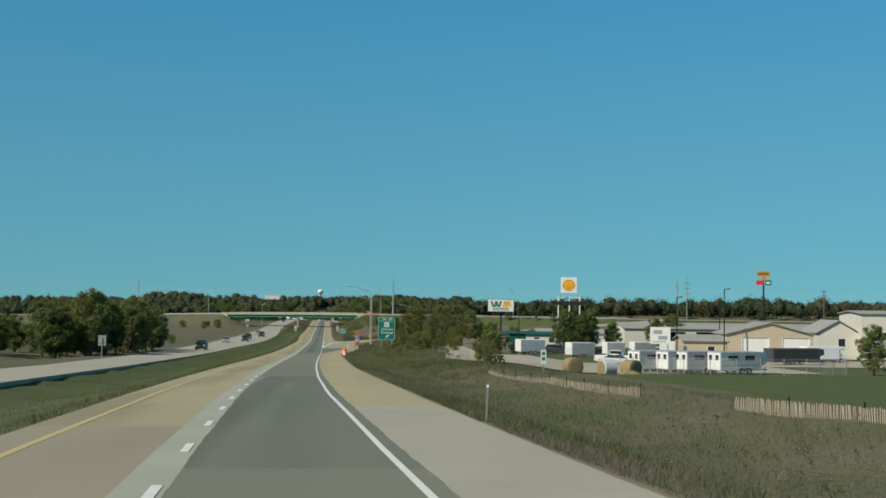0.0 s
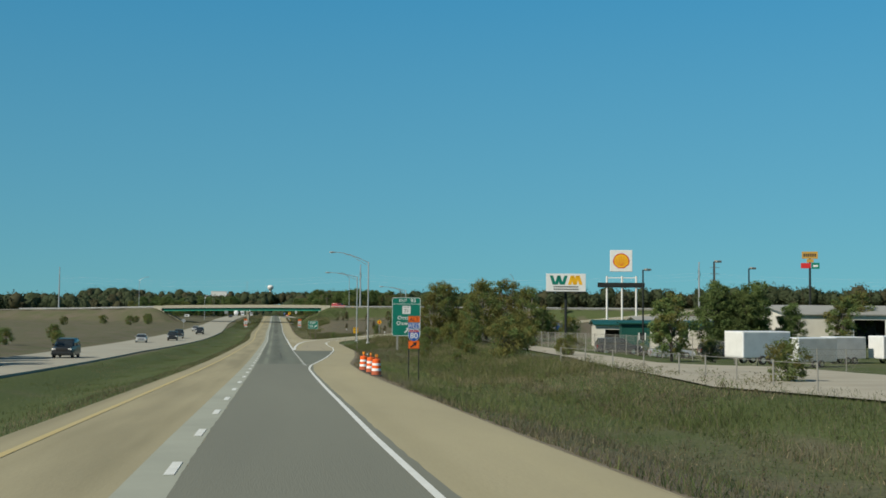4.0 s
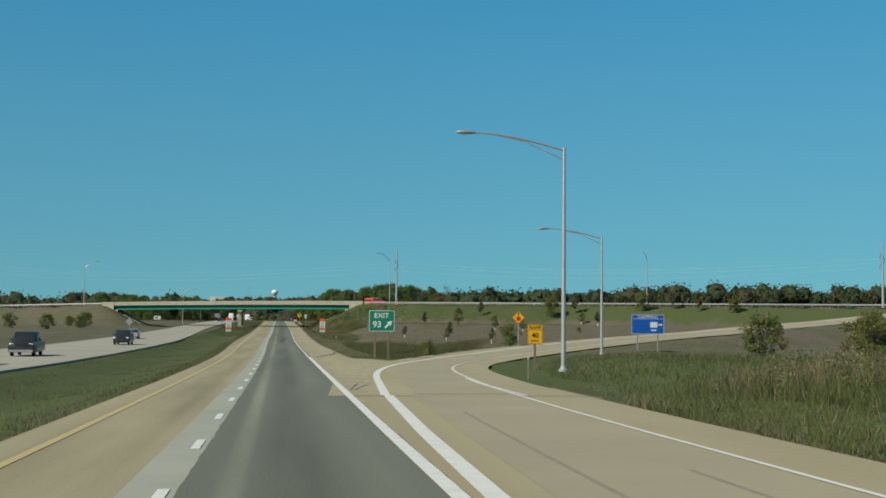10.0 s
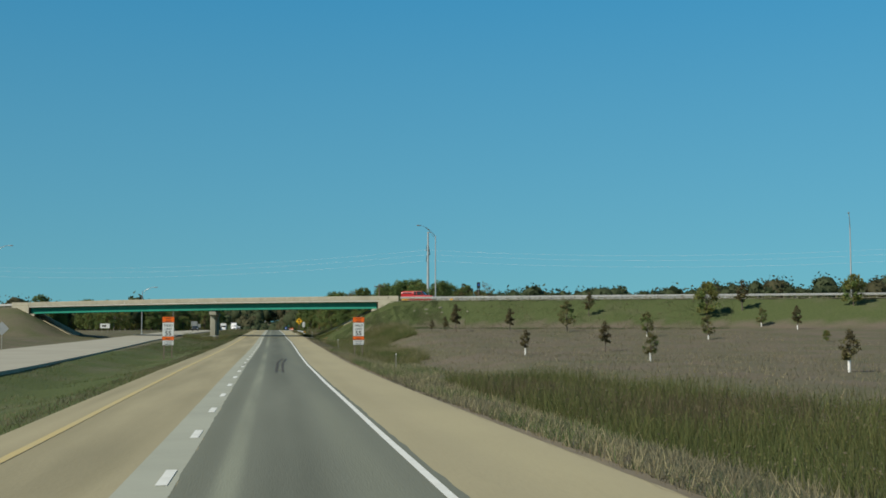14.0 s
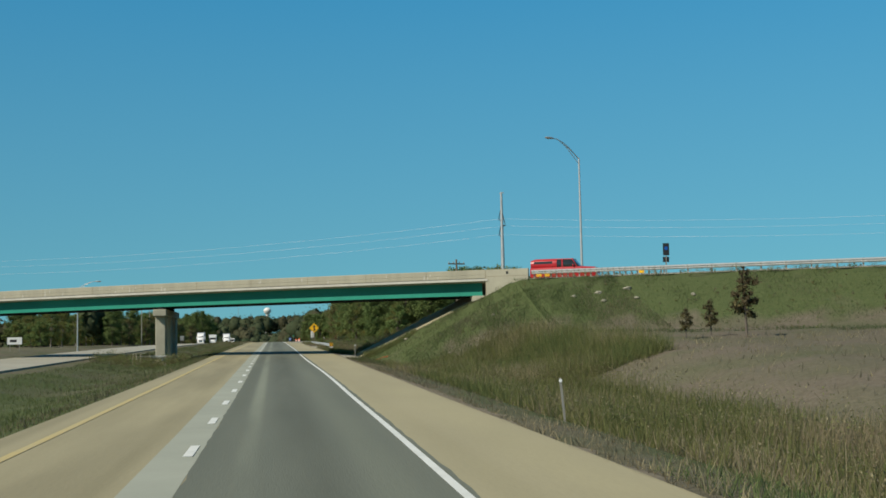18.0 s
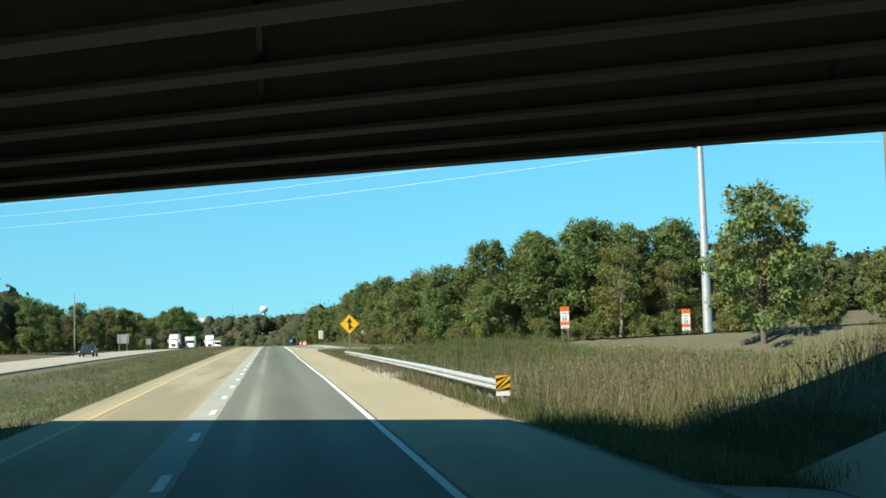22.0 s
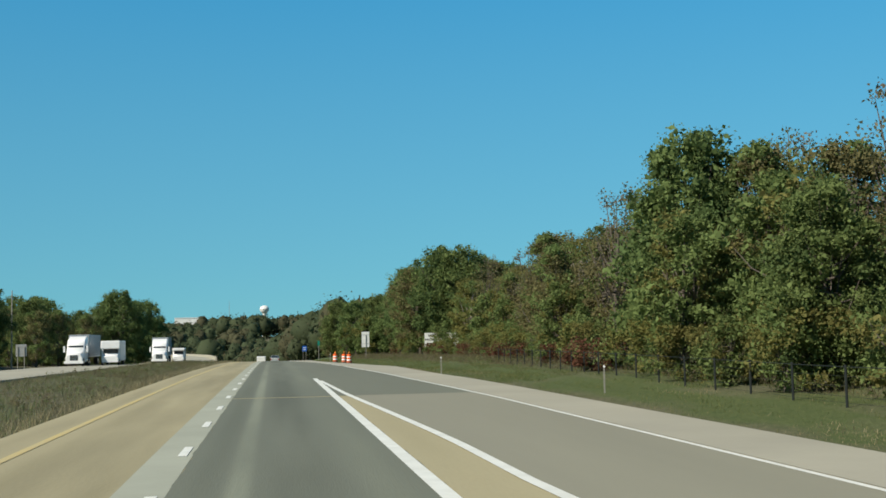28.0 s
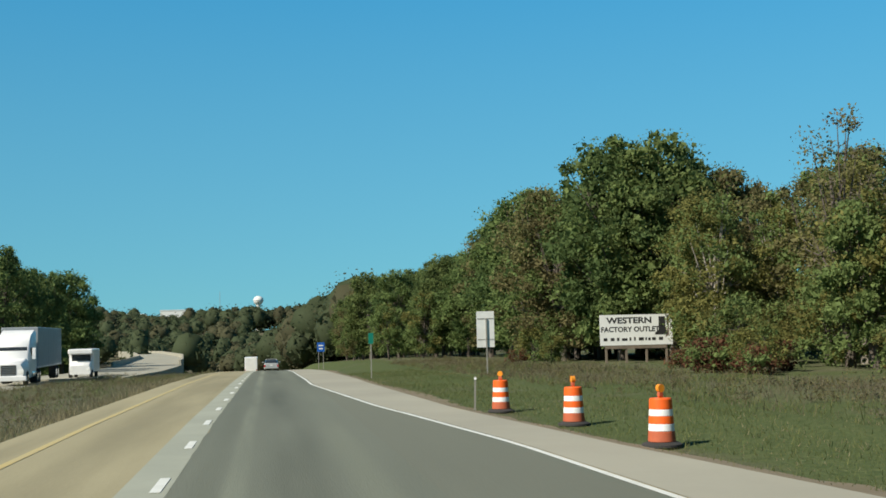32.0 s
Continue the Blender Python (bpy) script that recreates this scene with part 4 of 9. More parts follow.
for k, d in enumerate(GIRDERS):
    # inner girders are near-black: the shade under the deck is in their colour
    mat = GIRDER_GREEN if k == 0 else STEEL_DARK_AND_SHADED
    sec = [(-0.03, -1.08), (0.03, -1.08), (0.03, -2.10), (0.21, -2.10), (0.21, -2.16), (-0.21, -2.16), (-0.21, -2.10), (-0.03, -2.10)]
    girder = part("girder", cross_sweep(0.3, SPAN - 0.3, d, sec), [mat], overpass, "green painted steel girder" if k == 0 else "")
    if k == 0:
        turn = Matrix.Rotation(math.atan2(CROSS_U.y, CROSS_U.x) + math.pi, 4, "Z")
        for s in (1.0, 16.5, 32.2, 46, 60):
            st = Mesh().box((-0.012, 0.03, -2.1), (0.012, 0.16, -1.1), at=Matrix.Translation(cross_point(s + 0.5 * d, d, float(cross_top(s)))) @ turn)
            part("stiffener", st, [mat], girder)
        plate = Mesh().box((-0.16, 0.031, -2.08), (0.16, 0.043, -1.45), at=Matrix.Translation(cross_point(25.6 + 0.5 * d, d, float(cross_top(25.6)))) @ turn)
        part("splice_plate", plate, [mat], girder)
        for r in range(4):
            for c in range(8):
                p = cross_point(25.48 + 0.08 * r + 0.5 * d, d - 0.043, float(cross_top(25.6)) - 1.50 - 0.075 * c)
                part("bolt", Mesh().lathe([(0.022, 0), (0.016, 0.018)], 6), [mat], girder, at=Matrix.Translation(p) @ turn @ pose(0, 0, 0, -90, 0, 0))
# braces carry the same under-deck shade in their colour
for s in np.arange(5, SPAN, 7.5):
    for d0, d1 in zip(GIRDERS, GIRDERS[1:]):
        t = float(cross_top(s)) + TILT * d0
        part("cross_brace", Mesh().tube([cross_point(s + 0.5 * d0, d0, t - 1.25), cross_point(s + 0.5 * d1, d1, t - 2.0)], 0.04, 4), [STEEL_DARK_AND_SHADED], overpass)
        part("cross_brace", Mesh().tube([cross_point(s + 0.5 * d0, d0, t - 2.0), cross_point(s + 0.5 * d1, d1, t - 1.25)], 0.04, 4), [STEEL_DARK_AND_SHADED], overpass)
for s, g in ((0.75, 1), (SPAN - 0.75, -1)):
    part("bearing_seat", cross_sweep(s - 0.5, s + 0.5, 0, [(0.25, -2.62), (0.25, -2.17), (1.6, -2.17), (1.6, -2.62)]), [CONCRETE_WALL], overpass)
# the pier in the median stands in line with the motorway
PIER_X, PIER_TOP = -10.6, 4.64
pier = part("pier_cap", Mesh().box((PIER_X - 0.6, 562.4, PIER_TOP - 0.62), (PIER_X + 0.6, 577.6, PIER_TOP), bevel=0.05), [CONCRETE_WALL], overpass, "concrete pier cap under the girders")
PIER_FOOT = ground_at(PIER_X, 569)
for y in (563.1, 568.9, 574.7):
    part("column", Mesh().box((PIER_X - 0.45, y, PIER_FOOT - 0.4), (PIER_X + 0.45, y + 2.1, PIER_TOP - 0.61), bevel=0.06), [CONCRETE_WALL], pier)
part("pier_foot", Mesh().box((PIER_X - 0.75, 562.6, PIER_FOOT - 0.5), (PIER_X + 0.75, 577.4, PIER_FOOT + 0.25), bevel=0.04), [CONCRETE_WALL], pier)
for d in GIRDERS:
    y = (CROSS0.y + (CROSS0.x - PIER_X) * 0.5) + d / 0.894
    top = float(cross_top((CROSS0.x - PIER_X) / 0.894 )) - 2.16 + TILT * d
    part("bearing", Mesh().box((PIER_X - 0.2, y - 0.2, PIER_TOP - 0.01), (PIER_X + 0.2, y + 0.2, top)), [STEEL_DARK_AND_SHADED], overpass)
# abutments, end blocks and paved slopes
for s0, g in ((0.0, -1), (SPAN, 1)):
    t = float(cross_top(s0))
    rot = Matrix.Rotation(math.atan2(CROSS_U.y, CROSS_U.x), 4, "Z")
    part("abutment", cross_sweep(s0 - g * 0.35, s0 + g * 0.9, 0, [(0.05, -3.3), (0.05, -2.20), (DECK - 0.05, -2.20), (DECK - 0.05, -3.3)]), [CONCRETE_WALL], overpass)
    part("back_wall", cross_sweep(s0 + g * 0.02, s0 + g * 0.5, 0, [(0.05, -2.4), (0.05, -0.86), (DECK - 0.05, -0.86), (DECK - 0.05, -2.4)]), [CONCRETE_WALL], overpass)
    for d in (0.385, DECK - 0.065):
        w = Mesh()
        out = [(0, 0.0), (3.7 * g, 0.0), (3.7 * g, -1.0), (2.6 * g, -1.2), (0, -2.5)]
        w.plate(out, 0, 0.32, at=Matrix.Translation(cross_point(s0 + 0.5 * d, d, t)) @ rot)
        block = part("wing_wall", w, [CONCRETE_WALL], overpass, "pale concrete end block of the parapet")
        face = Matrix.Translation(cross_point(s0 + 0.5 * d, d, t)) @ rot
        for lo, hi in (((-0.02, 0.318, -2.3), (0.02, 0.324, -0.02)), ((min(0.02 * g, 3.65 * g), 0.318, -0.60), (max(0.02 * g, 3.65 * g), 0.324, -0.575))):
            part("joint", Mesh().box(lo, hi, at=face), [GRAVEL_EDGE], block)
    pav = Mesh()
    def slab(k, d, lift):
        x, y, _ = cross_point(s0 - g * k + 0.5 * d, d, 0)
        return x, y, t - 1.2 - (k + 2.0) / 2.15 + lift
    kk, dd = (0.2, 4.4, 8.6, 13.2), (1.95, 5.6, 9.6, DECK - 0.3)
    for i in range(3):
        for j in range(3):
            box = [(kk[i], dd[j]), (kk[i + 1] - 0.02, dd[j]), (kk[i + 1] - 0.02, dd[j + 1] - 0.02), (kk[i], dd[j + 1] - 0.02)]
            v = [slab(k, d, lift) for lift in (0.14, -0.15) for k, d in box]
            pav.add(v, [(0, 1, 2, 3), (7, 6, 5, 4)] + [(n, (n + 1) % 4, 4 + (n + 1) % 4, 4 + n) for n in range(4)])
    part("slope_paving", pav, [CONCRETE_CREAM], overpass, "concrete slope paving under the bridge end")
for name, s0, s1 in (("crossroad_right", -260, 0), ("crossroad_left", SPAN, 300)):
    m = cross_sweep(s0, s1, 0, [(0.2, -0.90), (0.2, -0.86), (DECK - 0.2, -0.86), (DECK - 0.2, -0.90)])
    setting(name, m, [CONCRETE_PALE], "pale surface of the crossing road on its embankment", "road")


# ---- guard rails ----
W_BEAM = [(0.0, 0.40), (0.05, 0.42), (0.11, 0.465), (0.11, 0.50), (0.02, 0.545), (0.02, 0.575), (0.11, 0.62), (0.11, 0.655), (0.05, 0.70), (0.0, 0.72), (-0.014, 0.715), (0.035, 0.69), (0.095, 0.645), (0.095, 0.625), (0.005, 0.58), (0.005, 0.54), (0.095, 0.495), (0.095, 0.475), (0.035, 0.43), (-0.014, 0.405)]


GALV_PALE = material("bright_galvanised_steel", (0.60, 0.61, 0.59), (0.46, 0.47, 0.46), 0.42, 1.5, 20, 0.45, 0.05, metal=0.45)
POST_GREY = material("weathered_post", (0.34, 0.33, 0.29), (0.24, 0.23, 0.20), 0.8, 3, 20, 0.5, 0.2)


def guard_rail(pts, label, side=1, posts=1.9, mat=None, tall=1.0, close=0.0):
    """A W-beam on steel posts along (x, y, z) points; side 1 puts the face to the left of the way."""
    rail = thing("guard_rail", pose(0, 0, 0), label, "guard rail")
    p = [np.array(q, float) for q in pts]
    seg = [np.linalg.norm(b - a) for a, b in zip(p, p[1:])]
    total, cum = sum(seg), np.concatenate([[0], np.cumsum(seg)])
    at = lambda d: np.array([np.interp(d, cum, [q[c] for q in p]) for c in range(3)])
    k = 0
    for d0 in np.arange(0, total, 3.81):
        ss = [at(min(d0 + e, total)) for e in (0, 1.27, 2.54, 3.83)]
        if np.linalg.norm(ss[-1] - ss[0]) < 0.5:
            continue
        part("beam", Mesh().sweep([(-side * a, 0.74 - (0.74 - u) * tall) for a, u in W_BEAM], ss), [mat or GALV], rail)
    for d in [*np.arange(0.2, close, 0.48), *np.arange(max(0.3, close), total, posts)]:
        q, r = at(d), at(min(d + 0.1, total)) - at(max(d - 0.1, 0))
        rot = Matrix.Rotation(math.atan2(r[1], r[0]), 4, "Z")
        m = Mesh().box((-0.075, -side * 0.02 - 0.1, 0.35), (0.075, -side * 0.02 + 0.0, 0.70), at=Matrix.Translation(q) @ rot)
        m.box((-0.06, -side * 0.16 - 0.05, -0.5), (0.06, -side * 0.16 + 0.05, 0.70), at=Matrix.Translation(q) @ rot)
        part("post", m, [POST_GREY], rail)
    return rail


RAIL_Z = table([(581.8, 0.28), (598, 0.36), (625, 0.40), (649.4, 0.41)])
guard_rail([(6.16 + 0.001 * (y - 581.8), y, float(RAIL_Z(y))) for y in np.linspace(581.9, 649.4, 19)], "galvanised steel guard rail along the shoulder among weeds", 1, mat=GALV_PALE)
guard_rail([cross_point(s, 0.5, float(cross_top(s)) - 0.86 - 0.02) for s in np.arange(-3.7, -130, -6)], "galvanised guard rail along the crossing road's embankment", -1, mat=GALV_PALE, tall=1.1, close=11.0)
guard_rail([cross_point(s, 0.5, float(cross_top(s)) - 0.86 - 0.02) for s in np.arange(SPAN + 3.8, SPAN + 75, 6)], "galvanised guard rail along the crossing road's embankment", 1, mat=GALV_PALE, tall=1.35)
guard_rail([cross_point(s, DECK - 0.5, float(cross_top(s)) - 0.86 - 0.02) for s in np.arange(-3.7, -60, -6)], "galvanised guard rail on the far edge of the crossing road", 1)


# ---- street lamps ----
def street_lamp(x, y, high, reach, rise, turn=180.0, base=None, label="tall galvanised street lamp with a truss arm"):
    """turn: the way of the arm, in degrees from +x."""
    g = ground_at(x, y) if base is None else base
    lamp = thing("street_lamp", pose(x, y, g - 0.1, 0, 0, turn), label, "street lamp", "street lamps at the interchange")
    part("pole", Mesh().tube([(0, 0, 0), (0, 0, high * 0.5), (0, 0, high)], [0.13, 0.105, 0.075], 12), [GALV], lamp, smooth=True)
    part("base_plate", Mesh().lathe([(0.26, 0), (0.26, 0.12), (0.17, 0.16), (0.15, 0.3)], 12), [GALV], lamp)
    curve = [(reach * k / 8, 0, high - 0.15 + rise * math.sin(k / 8 * math.pi / 2)) for k in range(9)]
    part("arm", Mesh().tube(curve, [0.05] * 5 + [0.042] * 4, 8), [GALV], lamp, smooth=True)
    part("arm_brace", Mesh().tube([(0, 0, high - 0.65), (reach * 0.45, 0, high - 0.15 + rise * 0.55), (reach * 0.72, 0, high - 0.2 + rise * 0.9)], 0.03, 6), [GALV], lamp)
    head = Mesh()
    z = high - 0.13 + rise
    prof = [(-0.15, 0.05, 0.05), (0.1, 0.13, 0.09), (0.45, 0.17, 0.11), (0.75, 0.14, 0.09), (0.9, 0.03, 0.03)]
    n = 10
    v = [(reach + a, w * math.cos(t), z + h * math.sin(t) - 0.02) for a, w, h in prof for t in (2 * math.pi * k / n for k in range(n))]
    head.add(v, [(i * n + k, i * n + (k + 1) % n, (i + 1) * n + (k + 1) % n, (i + 1) * n + k) for i in range(4) for k in range(n)] + [tuple(range(n))[::-1], tuple(range(4 * n, 5 * n))])
    hd = part("lamp_head", head, [SIGN_BACK], lamp, "grey cobra-head luminaire", smooth=True)
    part("lens", Mesh().lathe([(0.02, -0.10), (0.10, -0.08), (0.14, -0.02), (0.14, 0.0)], 10), [LENS], hd, at=pose(reach + 0.45, 0, z - 0.06))
    return lamp


LENS = material("lamp_glass", (0.6, 0.62, 0.6), (0.5, 0.52, 0.5), 0.15, 2, 20, 0.3, 0.0, spec=0.6)
street_lamp(13.5, 267, 11.9, 4.9, 1.45, base=1.3)
street_lamp(14.8, 309, 11.8, 4.9, 0.8, base=0.35)
street_lamp(28.2, 349, 10.45, 4.9, 0.8, base=-0.05)
street_lamp(29.1, 559.4, 12.7, 3.2, 1.8, turn=205)
street_lamp(-57, 600, 12.2, 3.0, 1.5, turn=10)
street_lamp(87, 517, 11.5, 3.0, 1.5, turn=240)
street_lamp(-33, 655, 11.0, 3.0, 1.2, turn=0)


# ---- transmission line ----
def power_pole(x, y, high, base):
    pole = thing("power_pole", pose(x, y, base - 0.3, 0, 0, 26.6), "tall tapered steel power pole with insulator arms", "power pole", "power poles of the line over the road")
    part("shaft", Mesh().tube([(0, 0, 0), (0, 0, high * 0.5), (0, 0, high)], [0.46, 0.34, 0.2], 14), [GALV], pole, smooth=True)
    part("top_arm", Mesh().tube([(0, -0.75, high - 0.25), (0, 0, high - 0.12), (0, 0.5, high - 0.2)], 0.07, 6), [GALV], pole)
    for z, side in ((-3.9, 1), (-5.0, -1), (-6.7, 1)):
        h = high - 1.0 + z
        part("insulator", Mesh().tube([(0, side * 0.2, h - 0.25), (0, side * 0.5, h - 0.1), (0, side * 0.95, h)], [0.09, 0.10, 0.07], 8), [STEEL_DARK_AND_SHADED], pole)
        part("strut", Mesh().tube([(0, side * 0.2, h + 2.1), (0, side * 0.55, h + 1.1), (0, side * 0.95, h)], [0.06, 0.09, 0.06], 6), [STEEL_DARK_AND_SHADED], pole)
    return pole


POLES = [(-115, 742, 26.0, 1.4), (40.4, 654.0, 26.0, 1.4), (183.4, 582.4, 26.0, 1.8), (330, 509, 26, 1.8)]
for p in POLES:
    power_pole(*p)
WIRE = material("bare_wire", (0.80, 0.81, 0.81), (0.7, 0.71, 0.71), 0.4, 3, 20, 0.3, 0.0, metal=0.2)
for h, side in ((-5.2, 0.95), (-6.3, -0.95), (-8.0, 0.95)):
    for (xa, ya, ha, za), (xb, yb, hb, zb) in zip(POLES, POLES[1:]):
        pts = []
        for k in range(25):
            t = k / 24
            pts.append((xa + (xb - xa) * t - side * 0.447, ya + (yb - ya) * t - side * 0.894, (ha + za + h) * (1 - t) + (hb + zb + h) * t - 3.0 * 4 * t * (1 - t)))
        tagged(part("power_cable", Mesh().tube(pts, 0.010, 4), [WIRE]), "thin pale overhead power cable between steel poles", "power cable", "overhead power cables")


def wood_pole(x, y, high, base, arms=1):
    p = thing("utility_pole", pose(x, y, base - 0.3, 0, 0, 20), "weathered wooden utility pole with a crossarm", "utility pole", "wooden utility poles")
    part("shaft", Mesh().tube([(0, 0, 0), (0, 0, high)], [0.16, 0.11], 8), [WOOD_POST], p)
    for k in range(arms):
        part("crossarm", Mesh().box((-1.1, -0.06, high - 0.6 - k * 1.2), (1.1, 0.06, high - 0.45 - k * 1.2)), [WOOD_POST], p)
        for x0 in (-1.0, -0.4, 0.4, 1.0):
            part("insulator", Mesh().lathe([(0.05, 0), (0.06, 0.12), (0.03, 0.2)], 8), [STEEL_PLAIN], p, at=pose(x0, 0, high - 0.45 - k * 1.2))


wood_pole(21.5, 588, 11.0, ground_at(21.5, 588))
wood_pole(150, 330, 14, 3, 2)
wood_pole(115, 190, 12, 4)


# ---- road signs ----
def round_rect(w, h, r, n=5):
    pts = []
    for cx, cz, a0 in ((w / 2 - r, h / 2 - r, 0), (-w / 2 + r, h / 2 - r, 90), (-w / 2 + r, -h / 2 + r, 180), (w / 2 - r, -h / 2 + r, 270)):
        pts += [(cx + r * math.cos(radians(a0 + 90 * k / n)), cz + r * math.sin(radians(a0 + 90 * k / n))) for k in range(n + 1)]
    return pts[::-1]


def panel(sign, w, h, z, mat, r=0.06, border=None, name="panel", x=0.0, line=0.03, label=""):
    """A sheet of metal with rounded corners, its middle at height z, with a border line if a material is given."""
    p = part(name, Mesh().plate(round_rect(w, h, r), -0.004, 0.006, 0).plate(round_rect(w, h, r), 0.0065, 0.009, 1), [mat, SIGN_BACK], sign, label, at=pose(x, 0, z))
    if border is not None:
        a, b = round_rect(w - 0.03, h - 0.03, max(r - 0.015, 0.01)), round_rect(w - 0.03 - 2 * line, h - 0.03 - 2 * line, max(r - line, 0.01))
        n = len(a)
        bm = Mesh().add([(u, -0.0075, v) for u, v in a] + [(u, -0.0075, v) for u, v in b], [(k, (k + 1) % n, n + (k + 1) % n, n + k) for k in range(n)])
        part("border", bm, [border], p)
    return p


def sign_posts(sign, xs, top, mat=None, square=0.05, deep=1.2):
    for x in xs:
        part("post", Mesh().box((x - square, 0.012, -deep), (x + square, 0.012 + 2 * square, top)), [mat or STEEL_PLAIN], sign)


def arrow(size, mat, parent, x, z, turn, y=-0.011):
    """An arrow pointing up, turned clockwise by so many degrees; size is its length."""
    s = size
    out = [(-0.09 * s, -0.5 * s), (-0.09 * s, 0.08 * s), (-0.30 * s, -0.02 * s), (0.0, 0.5 * s), (0.30 * s, -0.02 * s), (0.09 * s, 0.08 * s), (0.09 * s, -0.5 * s)]
    a = radians(-turn)
    out = [(u * math.cos(a) - v * math.sin(a), u * math.sin(a) + v * math.cos(a)) for u, v in out]
    return part("arrow", Mesh().plate(out, 0, 0.003), [mat], parent, at=pose(x, y, z))


def sign_at(name, x, y, label, turn=0.0, group=""):
    return thing(name, pose(x, y, ground_at(x, y), 0, 0, turn), label, "road sign", group)


# big exit sign
X, Y = 15.28, 233.0
G = ground_at(X, Y)
s = sign_at("exit_sign", X, Y, "large green exit sign with white legend on two steel posts")
p = panel(s, 3.36, 4.51, 5.345 - G, SIGN_GREEN, 0.28, SIGN_WHITE, line=0.05)
part("divider", Mesh().box((-1.62, -0.0085, 1.46), (1.62, -0.007, 1.51)), [SIGN_WHITE], p)
lettering("EXIT", 0.31, SIGN_WHITE, p, -0.40, 1.73, wide=0.92, bold=0.006, gap=1.15)
lettering("93", 0.44, SIGN_WHITE, p, 0.82, 1.69, bold=0.010, gap=1.1)
part("shield", Mesh().plate(round_rect(0.96, 0.96, 0.05), -0.010, -0.006), [SIGN_WHITE], p, at=pose(0.02, 0, 0.80))
lettering("ILLINOIS", 0.12, SIGN_BLACK, p, 0.02, 1.07, -0.014)
lettering("71", 0.42, SIGN_BLACK, p, 0.02, 0.48, -0.014)
lettering("Ottawa", 0.44, SIGN_WHITE, p, 0.10, -0.33, wide=1.0, bold=0.010, gap=1.22)
lettering("Oswego", 0.44, SIGN_WHITE, p, 0.08, -0.97, wide=1.0, bold=0.010, gap=1.22)
arrow(0.92, SIGN_WHITE, p, 0.14, -1.53, 42)
sign_posts(s, (-1.02, 1.08), 5.0 - G, square=0.10)

# detour assembly: alternate, west, interstate 80
X, Y = 7.5, 160.2
G = ground_at(X, Y)
s = sign_at("detour_sign", X, Y, "orange and blue interstate detour sign assembly on two dark posts")
p = panel(s, 0.64, 0.34, 5.76 - G, SIGN_ORANGE, 0.03, SIGN_BLACK, line=0.012)
lettering("ALT", 0.20, SIGN_BLACK, p, 0, -0.10)
p = panel(s, 0.64, 0.33, 5.41 - G, SIGN_BLUE, 0.03, SIGN_WHITE, line=0.014)
lettering("WEST", 0.20, SIGN_WHITE, p, 0, -0.10, wide=0.9)
shield = [(0, 0.30), (0.15, 0.335), (0.26, 0.30), (0.32, 0.12), (0.31, -0.06), (0.22, -0.24), (0, -0.35), (-0.22, -0.24), (-0.31, -0.06), (-0.32, 0.12), (-0.26, 0.30), (-0.15, 0.335)]
p = part("shield", Mesh().plate(shield[::-1], -0.004, 0.006), [SIGN_WHITE], s, "red, white and blue interstate shield", at=pose(0, 0, 4.91 - G))
part("field", Mesh().plate([(u * 0.93, v * 0.93 - 0.004) for u, v in shield[::-1]], -0.007, -0.004), [SIGN_BLUE], p)
part("band", Mesh().plate([(-0.27, 0.16), (-0.24, 0.27), (0.24, 0.27), (0.27, 0.16)], -0.009, -0.007), [SIGN_RED], p)
lettering("INTERSTATE", 0.055, SIGN_WHITE, p, 0, 0.185, -0.012)
lettering("80", 0.30, SIGN_WHITE, p, 0, -0.17, -0.012, bold=0.006)
p = panel(s, 0.60, 0.43, 4.40 - G, SIGN_ORANGE, 0.03, SIGN_BLACK, line=0.012)
arrow(0.44, SIGN_BLACK, p, 0, 0, 52)
sign_posts(s, (-0.27, 0.27), 5.9 - G, SIGN_BLACK, 0.028)


def work_zone_sign(x, y, turn=0.0, up=0.0, size=1.0):
    """Orange and white speed limit assembly."""
    g = ground_at(x, y)
    s = sign_at("work_zone_sign", x, y, "orange and white work zone speed limit assembly on two posts", turn, "work zone speed signs")
    z0 = (1.5 + up - g) / size - 1.5
    s.scale = (size, size, size)
    p = panel(s, 1.00, 0.46, 2.46 + z0, SIGN_ORANGE, 0.04, SIGN_BLACK, line=0.012)
    lettering("WORK", 0.105, SIGN_BLACK, p, 0, 0.03, wide=1.1)
    lettering("ZONE", 0.105, SIGN_BLACK, p, 0, -0.17, wide=1.1)
    p = panel(s, 0.96, 1.18, 1.62 + z0, SIGN_WHITE, 0.04, SIGN_BLACK, line=0.014)
    lettering("SPEED", 0.18, SIGN_BLACK, p, 0, 0.25, wide=1.05)
    lettering("LIMIT", 0.18, SIGN_BLACK, p, 0, -0.06, wide=1.05)
    lettering("55", 0.36, SIGN_BLACK, p, 0, -0.50, wide=1.1, bold=0.008)
    p = panel(s, 0.98, 0.30, 0.87 + z0, SIGN_ORANGE, 0.03, SIGN_BLACK, line=0.012)
    lettering("BEGINS", 0.10, SIGN_BLACK, p, 0, -0.06)
    p = panel(s, 0.94, 0.42, 0.49 + z0, SIGN_WHITE, 0.03, SIGN_BLACK, line=0.012)
    lettering("$ 375 FINE", 0.10, SIGN_BLACK, p, 0, 0.03)
    lettering("MINIMUM", 0.10, SIGN_BLACK, p, 0, -0.15)
    sign_posts(s, (-0.33, 0.33), 2.5 + z0, WOOD_POST, 0.045)


work_zone_sign(7.45, 453.5)
work_zone_sign(-8.75, 453.0)
work_zone_sign(25.5, 649.5, -8, up=1.95, size=0.8)
work_zone_sign(36.8, 650.0, -4, up=1.45, size=0.8)

